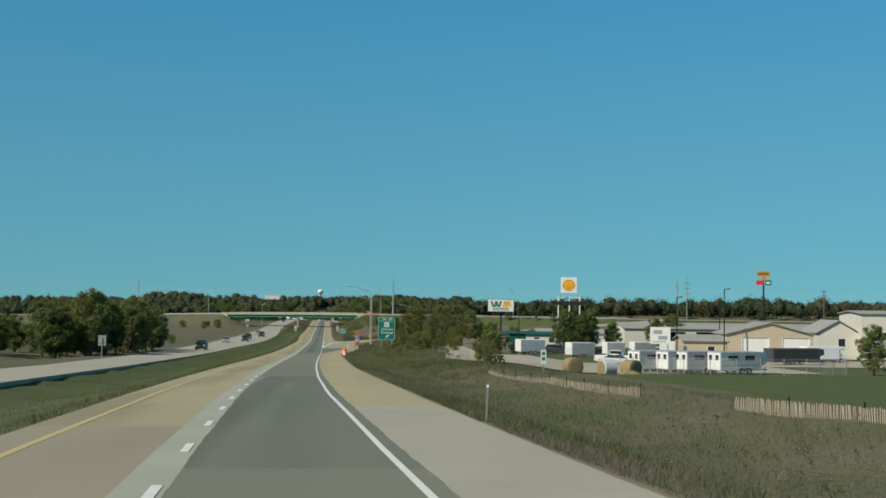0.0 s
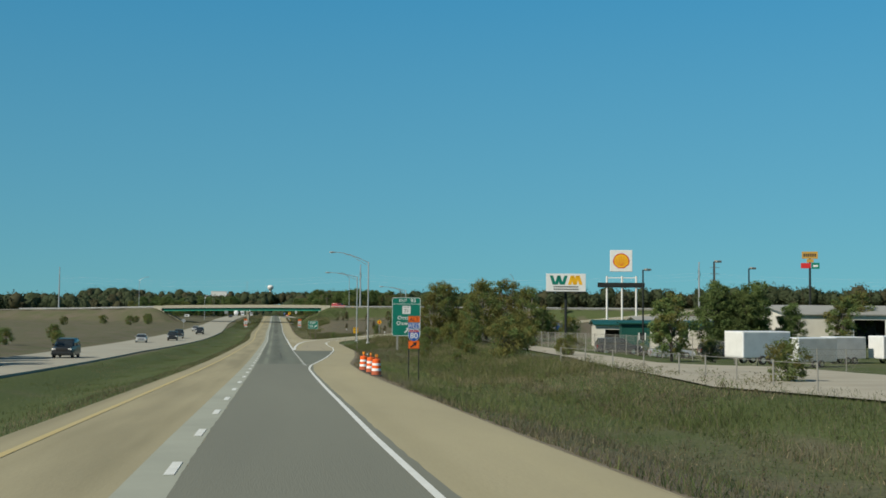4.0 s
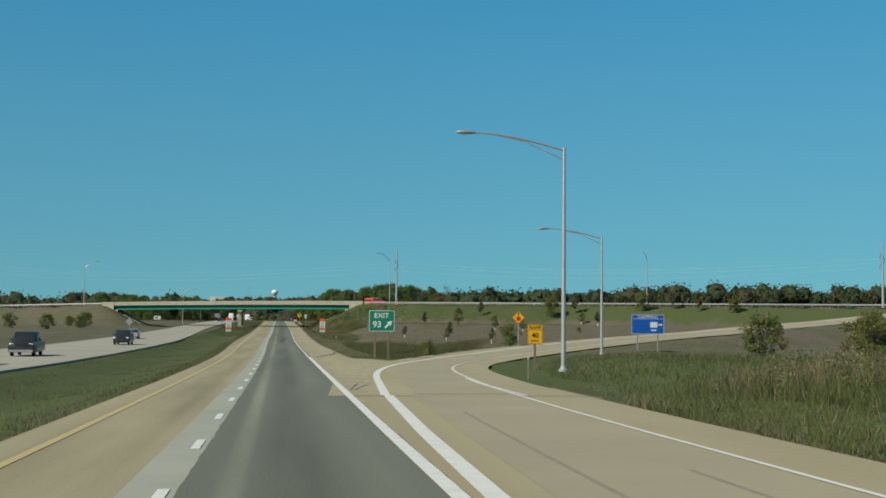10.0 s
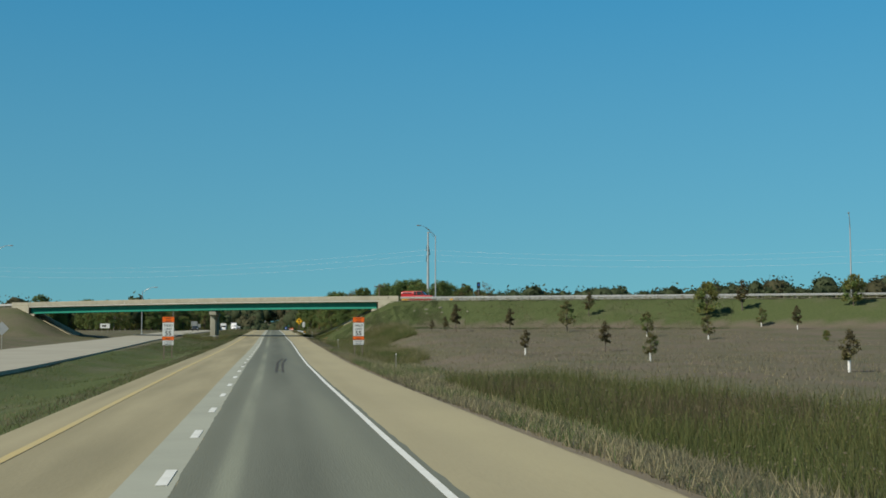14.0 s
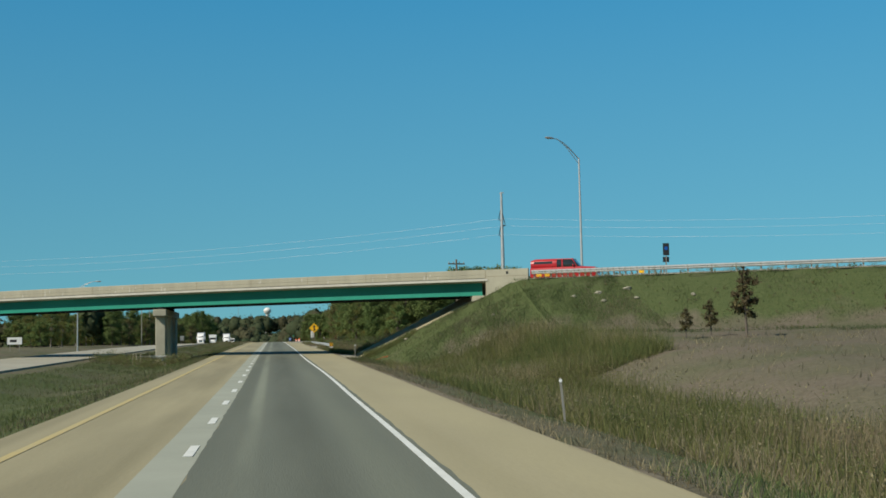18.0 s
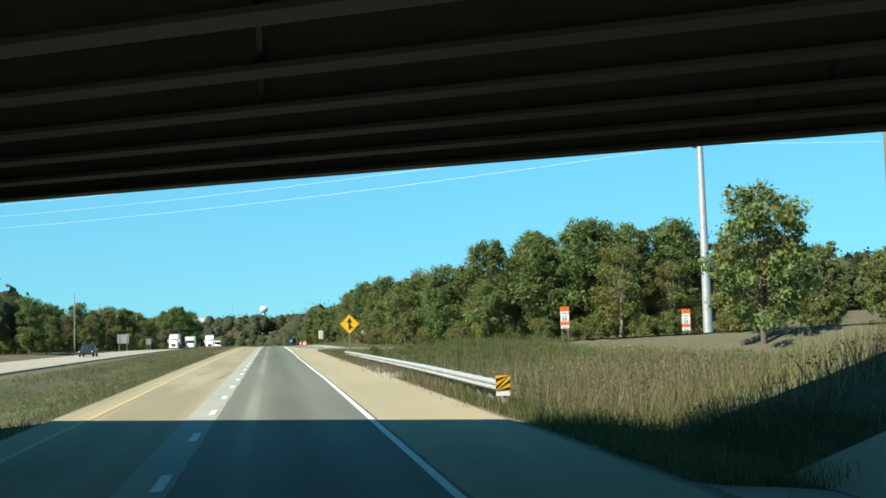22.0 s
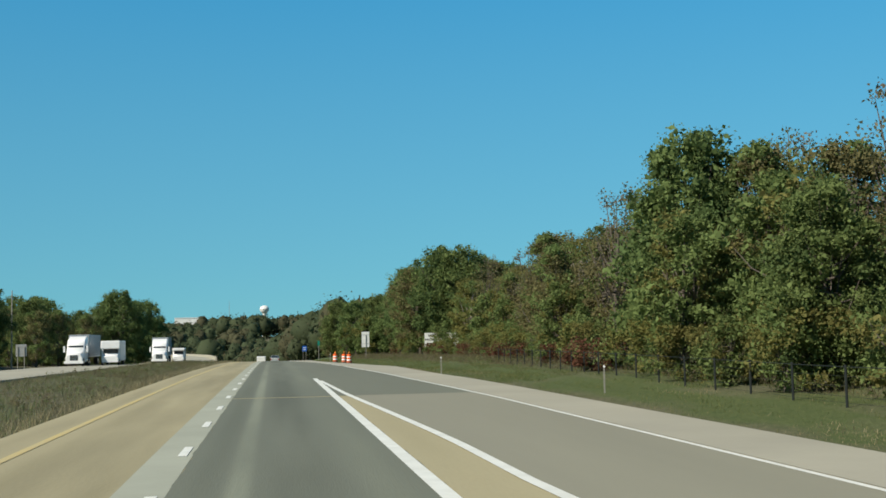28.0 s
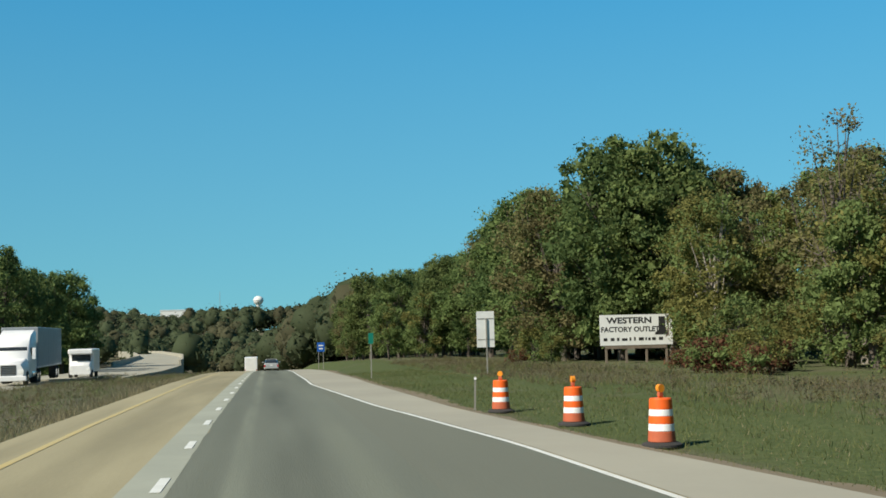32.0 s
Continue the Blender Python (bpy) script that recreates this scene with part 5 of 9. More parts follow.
# gore sign
X, Y = 7.86, 339.0
G = ground_at(X, Y)
s = sign_at("exit_gore_sign", X, Y, "green exit number sign with an arrow on two posts")
p = panel(s, 2.0, 1.64, 2.72 - G, SIGN_GREEN, 0.12, SIGN_WHITE, line=0.035)
lettering("EXIT", 0.36, SIGN_WHITE, p, -0.02, 0.24, wide=1.1, bold=0.007)
lettering("93", 0.48, SIGN_WHITE, p, -0.36, -0.50, bold=0.009)
arrow(0.78, SIGN_WHITE, p, 0.52, -0.26, 45)
sign_posts(s, (-0.52, 0.52), 3.1 - G, WOOD_POST, 0.07)

# ramp speed
X, Y = 15.2, 317.6
G = ground_at(X, Y)
s = sign_at("ramp_speed_sign", X, Y, "yellow ramp advisory speed sign on a wooden post")
p = panel(s, 0.92, 1.17, 2.07 - G, SIGN_YELLOW, 0.05, SIGN_BLACK, line=0.016)
part("divider", Mesh().box((-0.43, -0.0085, 0.24), (0.43, -0.007, 0.265)), [SIGN_BLACK], p)
lettering("RAMP", 0.20, SIGN_BLACK, p, 0, 0.31)
lettering("40", 0.30, SIGN_BLACK, p, 0, -0.20, bold=0.006)
lettering("M.P.H.", 0.13, SIGN_BLACK, p, 0, -0.45)
sign_posts(s, (0.0,), 2.5 - G, WOOD_POST, 0.06)


def diamond(sign, side, z, mat, turn=45):
    p = part("panel", Mesh().plate(round_rect(side, side, 0.06), -0.004, 0.006, 0).plate(round_rect(side, side, 0.06), 0.0065, 0.009, 1), [mat, SIGN_BACK], sign, at=pose(0, 0, z, 0, turn, 0))
    a, b = round_rect(side - 0.04, side - 0.04, 0.05), round_rect(side - 0.09, side - 0.09, 0.04)
    n = len(a)
    part("border", Mesh().add([(u, -0.0075, v) for u, v in a] + [(u, -0.0075, v) for u, v in b], [(k, (k + 1) % n, n + (k + 1) % n, n + k) for k in range(n)]), [SIGN_BLACK], p)
    return p


# signal ahead
X, Y = 23.8, 363.8
G = ground_at(X, Y)
s = sign_at("signal_ahead_sign", X, Y, "orange-yellow diamond warning sign with a red disc on a post")
p = diamond(s, 0.92, 3.1 - G, SIGN_YELLOW)
part("disc", Mesh().lathe([(0.24, 0), (0.24, 0.004)], 24), [SIGN_RED], s, at=pose(0, -0.008, 3.0 - G, 90, 0, 0))
arrow(0.42, SIGN_BLACK, s, 0, 3.45 - G, 0)
sign_posts(s, (0.0,), 3.3 - G, STEEL_PLAIN, 0.06)

# camping sign
X, Y = 34.7, 356.0
G = ground_at(X, Y)
s = sign_at("camping_sign", X, Y, "blue camping service sign with a white panel on two posts")
p = panel(s, 3.2, 1.85, 2.58 - G, SIGN_BLUE, 0.12, SIGN_WHITE, line=0.03)
part("divider", Mesh().box((-1.5, -0.0085, 0.50), (1.5, -0.007, 0.53)), [SIGN_WHITE], p)
lettering("CAMPING", 0.26, SIGN_WHITE, p, 0, 0.58, wide=1.2)
part("logo_plate", Mesh().box((0.25, -0.010, -0.30), (0.95, -0.006, 0.22)), [SIGN_WHITE], p)
arrow(0.50, SIGN_WHITE, p, 1.22, -0.04, 90)
part("legend_bar", Mesh().box((0.30, -0.010, -0.62), (0.85, -0.006, -0.50)), [SIGN_WHITE], p)
sign_posts(s, (-1.0, 1.0), 3.2 - G, STEEL_PLAIN, 0.06)
X, Y = 66.0, 366.0
G = ground_at(X, Y)
s = sign_at("service_sign", X, Y, "blue food service sign with a white panel on two posts")
p = panel(s, 3.0, 1.5, G * 0 + 2.6, SIGN_BLUE, 0.12, SIGN_WHITE, line=0.03)
part("logo_plate", Mesh().box((-0.9, -0.010, -0.45), (-0.1, -0.006, 0.15)), [SIGN_WHITE], p)
part("legend_bar", Mesh().box((0.2, -0.010, 0.32), (1.2, -0.006, 0.50)), [SIGN_WHITE], p)
arrow(0.45, SIGN_WHITE, p, -1.15, -0.15, -90)
sign_posts(s, (-1.0, 1.0), 3.2, STEEL_PLAIN, 0.06)

# merge sign
X, Y = 6.64, 650.0
G = ground_at(X, Y)
s = sign_at("merge_sign", X, Y, "yellow diamond merge warning sign on a wooden post")
p = diamond(s, 1.22, 3.41 - G, SIGN_YELLOW)
up = [(-0.085, -0.48), (-0.085, 0.13), (-0.25, 0.13), (0, 0.55), (0.25, 0.13), (0.085, 0.13), (0.085, -0.09), (0.30, -0.32), (0.22, -0.42), (0.085, -0.28), (0.085, -0.48)]
part("merge_symbol", Mesh().plate(up, -0.013, -0.009), [SIGN_BLACK], s, "black merging arrow", at=pose(0, 0, 3.41 - G))
for z in (2.66, 4.14):
    part("bolt", Mesh().lathe([(0.025, 0), (0.018, 0.012)], 8), [STEEL_PLAIN], s, at=pose(0, -0.006, z - G, 90, 0, 0))
sign_posts(s, (0.0,), 4.0 - G, WOOD_POST, 0.075)

# striped marker at the rail's end
X, Y = 6.19, 581.6
G = ground_at(X, Y)
s = sign_at("object_marker", X, Y, "black and yellow striped hazard marker at the rail end")
p = panel(s, 0.40, 0.42, 0.92 - G, SIGN_YELLOW, 0.02)
for k in (-0.30, -0.10, 0.10, 0.30):
    band = [(max(-0.2, min(0.2, a)), max(-0.21, min(0.21, b))) for a, b in ((-0.2, k - 0.27), (-0.2, k - 0.17), (0.2, k + 0.21), (0.2, k + 0.11))]
    part("stripe", Mesh().plate(band, -0.008, -0.005), [SIGN_BLACK], p)
part("lower_plate", Mesh().box((-0.19, 0.0, 0.58 - G), (0.19, 0.02, 0.71 - G)), [SIGN_WHITE], s)
sign_posts(s, (-0.12, 0.12), 1.05 - G, WOOD_POST, 0.035)


def plain_sign(name, x, y, w, h, z, mat, label, posts=(0.0,), bars=(), turn=0.0, bar_mat=None, wood=False):
    """A small plate on posts; bars are (x, z, width, height) of unreadable writing."""
    g = ground_at(x, y)
    s = sign_at(name, x, y, label, turn)
    p = panel(s, w, h, z - g, mat, 0.03)
    for bx, bz, bw, bh in bars:
        part("legend_bar", Mesh().box((bx - bw / 2, -0.010, bz - bh / 2), (bx + bw / 2, -0.005, bz + bh / 2)), [bar_mat or SIGN_BLACK], p)
    if name == "sign_back":      # seen from behind: the posts and brackets stand before the sheet
        for px in posts:
            part("post", Mesh().box((px - 0.04, -0.10, -1.2), (px + 0.04, -0.03, z - g + h * 0.3)), [STEEL_PLAIN], s)
        for bz in (-0.28, 0.3):
            part("bracket", Mesh().box((-w * 0.46, -0.03, z - g + bz * h - 0.02), (w * 0.46, -0.004, z - g + bz * h + 0.02)), [STEEL_PLAIN], s)
    else:
        sign_posts(s, posts, z - g + h * 0.3, WOOD_POST if wood else STEEL_PLAIN, 0.035)
    return s


plain_sign("sign_back", 13.75, 878, 1.15, 2.30, 3.18, SIGN_WHITE, "pale blank back of a tall sign on a steel post", (0.05,))
s = plain_sign("mile_marker", 7.0, 885, 0.34, 0.75, 2.75, SIGN_GREEN, "narrow green mile marker sign on a post", (0.0,))
plain_sign("blue_sign", 6.7, 955, 0.95, 1.2, 1.55, SIGN_BLUE, "small blue sign with white writing beside the road", (-0.3, 0.3), ((0, 0.2, 0.6, 0.15), (0, -0.2, 0.5, 0.15)), bar_mat=SIGN_WHITE)
plain_sign("farm_sign", 20.9, 93, 0.46, 1.15, 5.55, SIGN_WHITE, "narrow white sign with green symbols on a leaning post", (0.0,), ((0, 0.28, 0.26, 0.26), (0, -0.15, 0.26, 0.26)), bar_mat=SIGN_GREEN)
plain_sign("sign_back", -22.5, 137, 0.9, 1.2, 5.2, SIGN_BACK, "bare metal back of a sign across the motorway", (0.0,))
g = ground_at(-29.6, 486)
s = sign_at("sign_back", -29.6, 486, "bare grey back of a diamond sign across the motorway")
part("panel", Mesh().plate(round_rect(1.1, 1.1, 0.06), 0, 0.008), [SIGN_BACK], s, at=pose(0, 0, 2.4, 0, 45, 0))
sign_posts(s, (0.0,), 2.6, STEEL_PLAIN, 0.05)
plain_sign("sign_back", -28, 778, 2.1, 1.7, 3.2, SIGN_BACK, "bare metal back of a large sign on two posts", (-0.7, 0.7))
plain_sign("sign_back", -31, 854, 1.3, 1.5, 2.6, SIGN_BACK, "bare metal back of a sign on two posts", (-0.4, 0.4))
plain_sign("arrow_sign", -40, 640, 2.2, 1.1, 2.2, SIGN_WHITE, "white one way sign with an arrow beside the ramp", (-0.7, 0.7), ((-0.2, 0, 1.0, 0.4),))
plain_sign("route_sign", 36.5, 556.5, 0.62, 1.15, 9.35, SIGN_BLACK, "dark route shield sign standing beside the crossing road", (0.0,), ((0, 0.1, 0.3, 0.3),), bar_mat=SIGN_BLUE)
plain_sign("route_sign", 36.5, 556.6, 0.62, 0.5, 8.4, SIGN_BLACK, "small dark route plate beside the crossing road", (0.0,))

# light poles across the motorway
for x, y in ((-38, 818), (-36, 872), (-34, 760)):
    p = thing("light_pole", pose(x, y, ground_at(x, y) - 0.2), "slim steel light pole beside the eastbound carriageway", "light pole", "light poles by the eastbound road")
    part("pole", Mesh().tube([(0, 0, 0), (0, 0, 11)], [0.12, 0.07], 8), [STEEL_PLAIN], p)
    part("cap", Mesh().lathe([(0.09, 0), (0.06, 0.1)], 8), [STEEL_PLAIN], p, at=pose(0, 0, 11))

# board by the woods
X, Y = 26.5, 886.5
G = ground_at(X, Y)
s = thing("billboard", pose(X, Y, G, 0, 0, -3), "weathered white billboard with torn black lettering among sumac", "billboard")
p = part("board", Mesh().box((-2.65, 0, 1.80 - G), (2.75, 0.06, 4.02 - G)), [SIGN_WHITE], s, "white painted board")
part("torn_edge", Mesh().plate([(2.5, 3.98 - G), (2.5, 2.5 - G), (2.2, 2.3 - G), (2.42, 3.1 - G), (2.3, 3.7 - G)][::-1], -0.006, -0.001), [WOOD_POST], s)
lettering("WESTERN", 0.42, SIGN_BLACK, s, -0.45, 3.40 - G, -0.006, wide=1.25, bold=0.02)
lettering("FACTORY OUTLET", 0.36, SIGN_BLACK, s, -0.40, 2.78 - G, -0.006, wide=1.0, bold=0.015)
boot = [(1.75, 3.85), (2.22, 3.85), (2.25, 2.95), (2.40, 2.72), (2.40, 2.52), (1.45, 2.52), (1.45, 2.66), (1.72, 2.85)]
part("boot_shape", Mesh().plate([(a, b - G) for a, b in boot][::-1], -0.007, -0.002), [SIGN_BLACK], s, "black painted boot")
random.seed(11)
x = -2.4
while x < 1.9:
    w = random.uniform(0.1, 0.5)
    part("legend_bar", Mesh().box((x, -0.007, 2.12 - G), (x + w, -0.002, 2.30 - G + random.uniform(0, 0.08))), [SIGN_BLACK], s)
    x += w + random.uniform(0.1, 0.25)
part("skirt", Mesh().box((-2.3, 0.02, 1.55 - G), (2.3, 0.05, 1.96 - G)), [WOOD_POST], s, "dark lower boards")
for a in (-2.2, -0.7, 0.8, 2.3):
    part("post", Mesh().box((a - 0.07, 0.06, -0.5), (a + 0.07, 0.2, 3.7 - G)), [WOOD_POST], s)


# ---- drums and delineators ----
DRUM_ORANGE = material("orange_drum_plastic", (0.85, 0.13, 0.015), (0.72, 0.11, 0.015), 0.5, 2, 15, 0.4, 0.05)
DRUM_BASE = material("faded_orange_plastic", (0.50, 0.12, 0.05), (0.36, 0.09, 0.045), 0.7, 4, 20, 0.5, 0.1)
RUBBER = material("black_rubber", (0.03, 0.03, 0.03), (0.05, 0.048, 0.045), 0.85, 4, 30, 0.5, 0.2)
AMBER = material("amber_lens", (0.85, 0.33, 0.02), (0.6, 0.2, 0.02), 0.3, 6, 20, 0.4, 0.0, spec=0.6)
REFLECT = material("white_reflective_band", (0.85, 0.86, 0.85), (0.72, 0.72, 0.7), 0.4, 3, 20, 0.3, 0.0)


def traffic_drum(x, y, turn):
    z = float(road_z(y)) - 0.10
    if abs(x - road_x(y)) > edge_right(y):
        z = max(z, ground_at(x, y))
    d = thing("traffic_drum", pose(x, y, z, 0, 0, turn), "orange and white striped traffic drum with a warning light", "traffic drum", "drums along the shoulder")
    part("base", Mesh().lathe([(0.42, 0), (0.42, 0.05), (0.33, 0.09), (0.29, 0.10)], 24), [RUBBER], d, "black rubber base ring", smooth=True)
    rings = [(0.10, 0.32, 0.290, 0.276, DRUM_BASE, "foot"), (0.32, 0.47, 0.272, 0.264, REFLECT, "band"), (0.47, 0.63, 0.262, 0.254, DRUM_ORANGE, "ring"), (0.63, 0.77, 0.252, 0.246, REFLECT, "band"), (0.77, 0.98, 0.244, 0.236, DRUM_ORANGE, "ring")]
    for z0, z1, r0, r1, mt, nm in rings:
        part(nm, Mesh().lathe([(r0 - 0.012, z0), (r0, z0 + 0.012), (r1, z1 - 0.012), (r1 - 0.012, z1)], 24), [mt], d, smooth=True)
    part("lid", Mesh().lathe([(0.232, 0.975), (0.215, 1.00), (0.06, 1.01)], 24), [DRUM_ORANGE], d, smooth=True)
    part("handle", Mesh().box((-0.05, -0.012, 1.0), (0.05, 0.012, 1.07), bevel=0.005), [DRUM_ORANGE], d)
    lamp = part("warning_light", Mesh().box((-0.055, -0.04, 1.03), (0.055, 0.04, 1.12), bevel=0.01), [DRUM_BASE], d)
    part("lens", Mesh().tube([(0, -0.045, 1.20), (0, 0.045, 1.20)], [0.085, 0.085], 16), [AMBER], lamp, "amber round lens")


for x, y, a in ((5.95, 165.4, 10), (6.05, 170.6, 70), (5.95, 175.0, 130), (8.03, 828.4, 20), (7.87, 834.8, 95), (7.22, 841.2, 160)):
    traffic_drum(x, y, a)


def delineator(x, y, lean=0.0, high=1.15):
    d = thing("delineator", pose(x, y, ground_at(x, y) - 0.02, 0, lean, 0), "thin metal delineator post with a white reflector", "delineator", "delineator posts along the verge")
    part("post", Mesh().box((-0.028, -0.012, -0.3), (0.028, 0.012, high)), [STEEL_PLAIN], d)
    part("reflector", Mesh().lathe([(0.045, 0), (0.04, 0.012)], 12), [REFLECT], d, at=pose(0, -0.013, high - 0.08, 90, 0, 0))


DELINEATORS = [(8.0, 33.8, 2), (6.7, 181.5, 0), (11.1, 255, 0), (12.7, 308, 0), (12.9, 349.5, -6), (7.3, 481.5, -5), (6.68, 550.4, 0), (9.2, 438.9, 0), (12.2, 746, 0), (10.1, 774, 0), (6.7, 843, 2), (10.0, 688, 0)]
for x, y, a in DELINEATORS:
    delineator(x, y, a)


# ---- vehicles ----
def paint(name, col, rough=0.3, metal=0.0):
    return material(name, col, [v * 0.86 for v in col], rough, 1.5, 20, 0.4, 0.0, metal=metal, spec=0.5)


PAINT_WHITE = paint("white_vehicle_paint", (0.78, 0.79, 0.78))
PAINT_RED = paint("red_vehicle_paint", (0.42, 0.02, 0.025))
PAINT_DARK = paint("black_vehicle_paint", (0.025, 0.028, 0.03))
PAINT_SILVER = paint("silver_vehicle_paint", (0.50, 0.51, 0.50), 0.35, 0.4)
PAINT_TAN = paint("tan_vehicle_paint", (0.42, 0.36, 0.26))
PAINT_GREY = paint("grey_trailer_side", (0.30, 0.33, 0.35), 0.45)
PAINT_CHAR = paint("charcoal_trailer_side", (0.055, 0.058, 0.060), 0.5)
GLASS_DARK = material("tinted_vehicle_glass", (0.02, 0.026, 0.028), (0.03, 0.036, 0.038), 0.08, 1, 10, 0.3, 0.0, spec=0.8)
CHROME = material("bright_chrome", (0.75, 0.76, 0.76), (0.6, 0.61, 0.61), 0.2, 3, 20, 0.3, 0.0, metal=0.9)
LAMP_CLEAR = material("clear_headlight_lens", (0.85, 0.86, 0.82), (0.75, 0.76, 0.72), 0.15, 5, 20, 0.3, 0.0, spec=0.7)
LAMP_RED = material("red_tail_light_lens", (0.45, 0.015, 0.015), (0.35, 0.012, 0.012), 0.2, 5, 20, 0.3, 0.0, spec=0.7)
TYRE = material("tyre_rubber", (0.022, 0.022, 0.022), (0.04, 0.038, 0.036), 0.85, 6, 30, 0.5, 0.2)
ALUMINIUM = material("ribbed_aluminium", (0.60, 0.61, 0.61), (0.46, 0.47, 0.48), 0.4, 1.2, 25, 0.4, 0.05, metal=0.55)


def wheel(parent, x, y, r, wide, rim=None):
    t = part("tyre", Mesh().tube([(x - wide / 2, y, r), (x - wide * 0.4, y, r), (x + wide * 0.4, y, r), (x + wide / 2, y, r)], [r * 0.86, r, r, r * 0.86], 18), [TYRE], parent)
    part("rim", Mesh().tube([(x - wide / 2 - 0.012, y, r), (x + wide / 2 + 0.012, y, r)], r * 0.58, 12), [rim or CHROME], t)


def loft(stations, slot=0):
    """A body through cross-sections: (y, half width low, half width high, z low, z high)."""
    m, v, f = Mesh(), [], []
    for y, a, b, z0, z1 in stations:
        h = z1 - z0
        v += [(-a * 0.94, y, z0), (-a, y, z0 + h * 0.22), (-a * 0.99, y, z0 + h * 0.62), (-b, y, z1 - h * 0.07), (-b * 0.9, y, z1), (b * 0.9, y, z1), (b, y, z1 - h * 0.07), (a * 0.99, y, z0 + h * 0.62), (a, y, z0 + h * 0.22), (a * 0.94, y, z0)]
    n = 10
    for i in range(len(stations) - 1):
        f += [(i * n + k, (i + 1) * n + k, (i + 1) * n + (k + 1) % n, i * n + (k + 1) % n) for k in range(n)]
    f += [tuple(range(n)), tuple(range((len(stations) - 1) * n, len(stations) * n))[::-1]]
    return m.add(v, f, slot)


# nose to tail: body stations and cabin stations, y = 0 at the front bumper
SHAPES = {
    "suv": (4.8, [(0, 0.80, 0.74, 0.35, 0.80), (0.12, 0.90, 0.84, 0.28, 0.98), (1.25, 0.94, 0.88, 0.25, 1.10), (4.55, 0.94, 0.88, 0.25, 1.12), (4.8, 0.86, 0.82, 0.35, 1.05)],
            [(1.20, 0.80, 0.74, 1.06, 1.12), (1.85, 0.84, 0.70, 1.08, 1.70), (3.3, 0.84, 0.71, 1.08, 1.75), (4.45, 0.82, 0.68, 1.08, 1.70), (4.74, 0.80, 0.74, 1.06, 1.12)], (0.95, 3.85), 0.37),
    "sedan": (4.7, [(0, 0.76, 0.70, 0.32, 0.66), (0.15, 0.87, 0.80, 0.24, 0.76), (1.3, 0.90, 0.85, 0.22, 0.92), (3.9, 0.90, 0.85, 0.22, 0.96), (4.6, 0.86, 0.80, 0.26, 0.94), (4.7, 0.80, 0.76, 0.34, 0.84)],
              [(1.25, 0.76, 0.70, 0.88, 0.93), (2.05, 0.80, 0.62, 0.90, 1.42), (3.2, 0.80, 0.62, 0.90, 1.44), (4.1, 0.76, 0.70, 0.90, 0.96)], (0.9, 3.7), 0.33),
    "pickup": (5.7, [(0, 0.88, 0.82, 0.40, 0.95), (0.12, 0.98, 0.90, 0.34, 1.10), (1.5, 1.0, 0.93, 0.32, 1.20), (5.6, 1.0, 0.94, 0.34, 1.16), (5.7, 0.95, 0.92, 0.42, 1.14)],
               [(1.45, 0.86, 0.80, 1.14, 1.20), (2.05, 0.90, 0.74, 1.16, 1.86), (3.5, 0.90, 0.74, 1.16, 1.88), (3.85, 0.90, 0.84, 1.14, 1.20)], (1.05, 4.45), 0.40),
}


def car(kind, x, y, z, yaw, body, label, category, group=""):
    """A parked road vehicle with its nose at -y before turning."""
    length, low, cabin, axles, r = SHAPES[kind]
    c = thing(kind if kind != "pickup" else "pickup_truck", pose(x, y, z, 0, 0, yaw) @ pose(0, -length / 2, 0), label, category, group)
    part("body", loft(low), [body], c, smooth=True)
    k = part("cabin", loft([(yy, a, b, z0, z1) for yy, a, b, z0, z1 in cabin]), [GLASS_DARK], c, "dark tinted glass", smooth=True)
    mid = [s for s in cabin if s[4] > cabin[0][4] + 0.2]
    part("roof", loft([(mid[0][0] - 0.05, mid[0][2] + 0.01, mid[0][2] - 0.03, mid[0][4] - 0.05, mid[0][4] + 0.02)] + [(s[0], s[2] + 0.02, s[2], s[4] - 0.06, s[4] + 0.025) for s in mid[1:]]), [body], c, smooth=True)
    for g in (-1, 1):
        for i in range(len(mid)):
            s = mid[i]
            part("pillar", Mesh().tube([(g * (s[1] + 0.012), s[0] + (0.35 if i == len(mid) - 1 else -0.4 if i == 0 else 0), s[3]), (g * (s[2] + 0.012), s[0], s[4] - 0.03)], 0.035, 5), [body], k)
        part("headlight", Mesh().box((g * 0.70 - 0.16, 0.02, low[1][4] - 0.24), (g * 0.70 + 0.16, 0.14, low[1][4] - 0.08), bevel=0.02), [LAMP_CLEAR], c, "clear headlight")
        part("tail_light", Mesh().box((g * 0.78 - 0.09, length - 0.12, low[-1][4] - 0.34), (g * 0.78 + 0.09, length + 0.012, low[-1][4] - 0.06), bevel=0.02), [LAMP_RED], c, "red tail light")
        part("mirror", Mesh().box((g * 1.02 - 0.09, cabin[0][0] + 0.45, low[2][4] + 0.02), (g * 1.02 + 0.09, cabin[0][0] + 0.55, low[2][4] + 0.18), bevel=0.02), [body], c)
        for a in axles:
            wheel(c, g * 0.80, a, r, 0.24)
    part("grille", Mesh().box((-0.48, -0.012, low[1][4] - 0.28), (0.48, 0.06, low[1][4] - 0.06), bevel=0.01), [SIGN_BLACK], c)
    part("bumper", Mesh().box((-0.88, -0.06, 0.36), (0.88, 0.1, 0.56), bevel=0.03), [CHROME if kind == "pickup" else body], c)
    part("number_plate", Mesh().box((-0.16, length + 0.004, 0.62), (0.16, length + 0.02, 0.78)), [SIGN_WHITE], c)
    return c


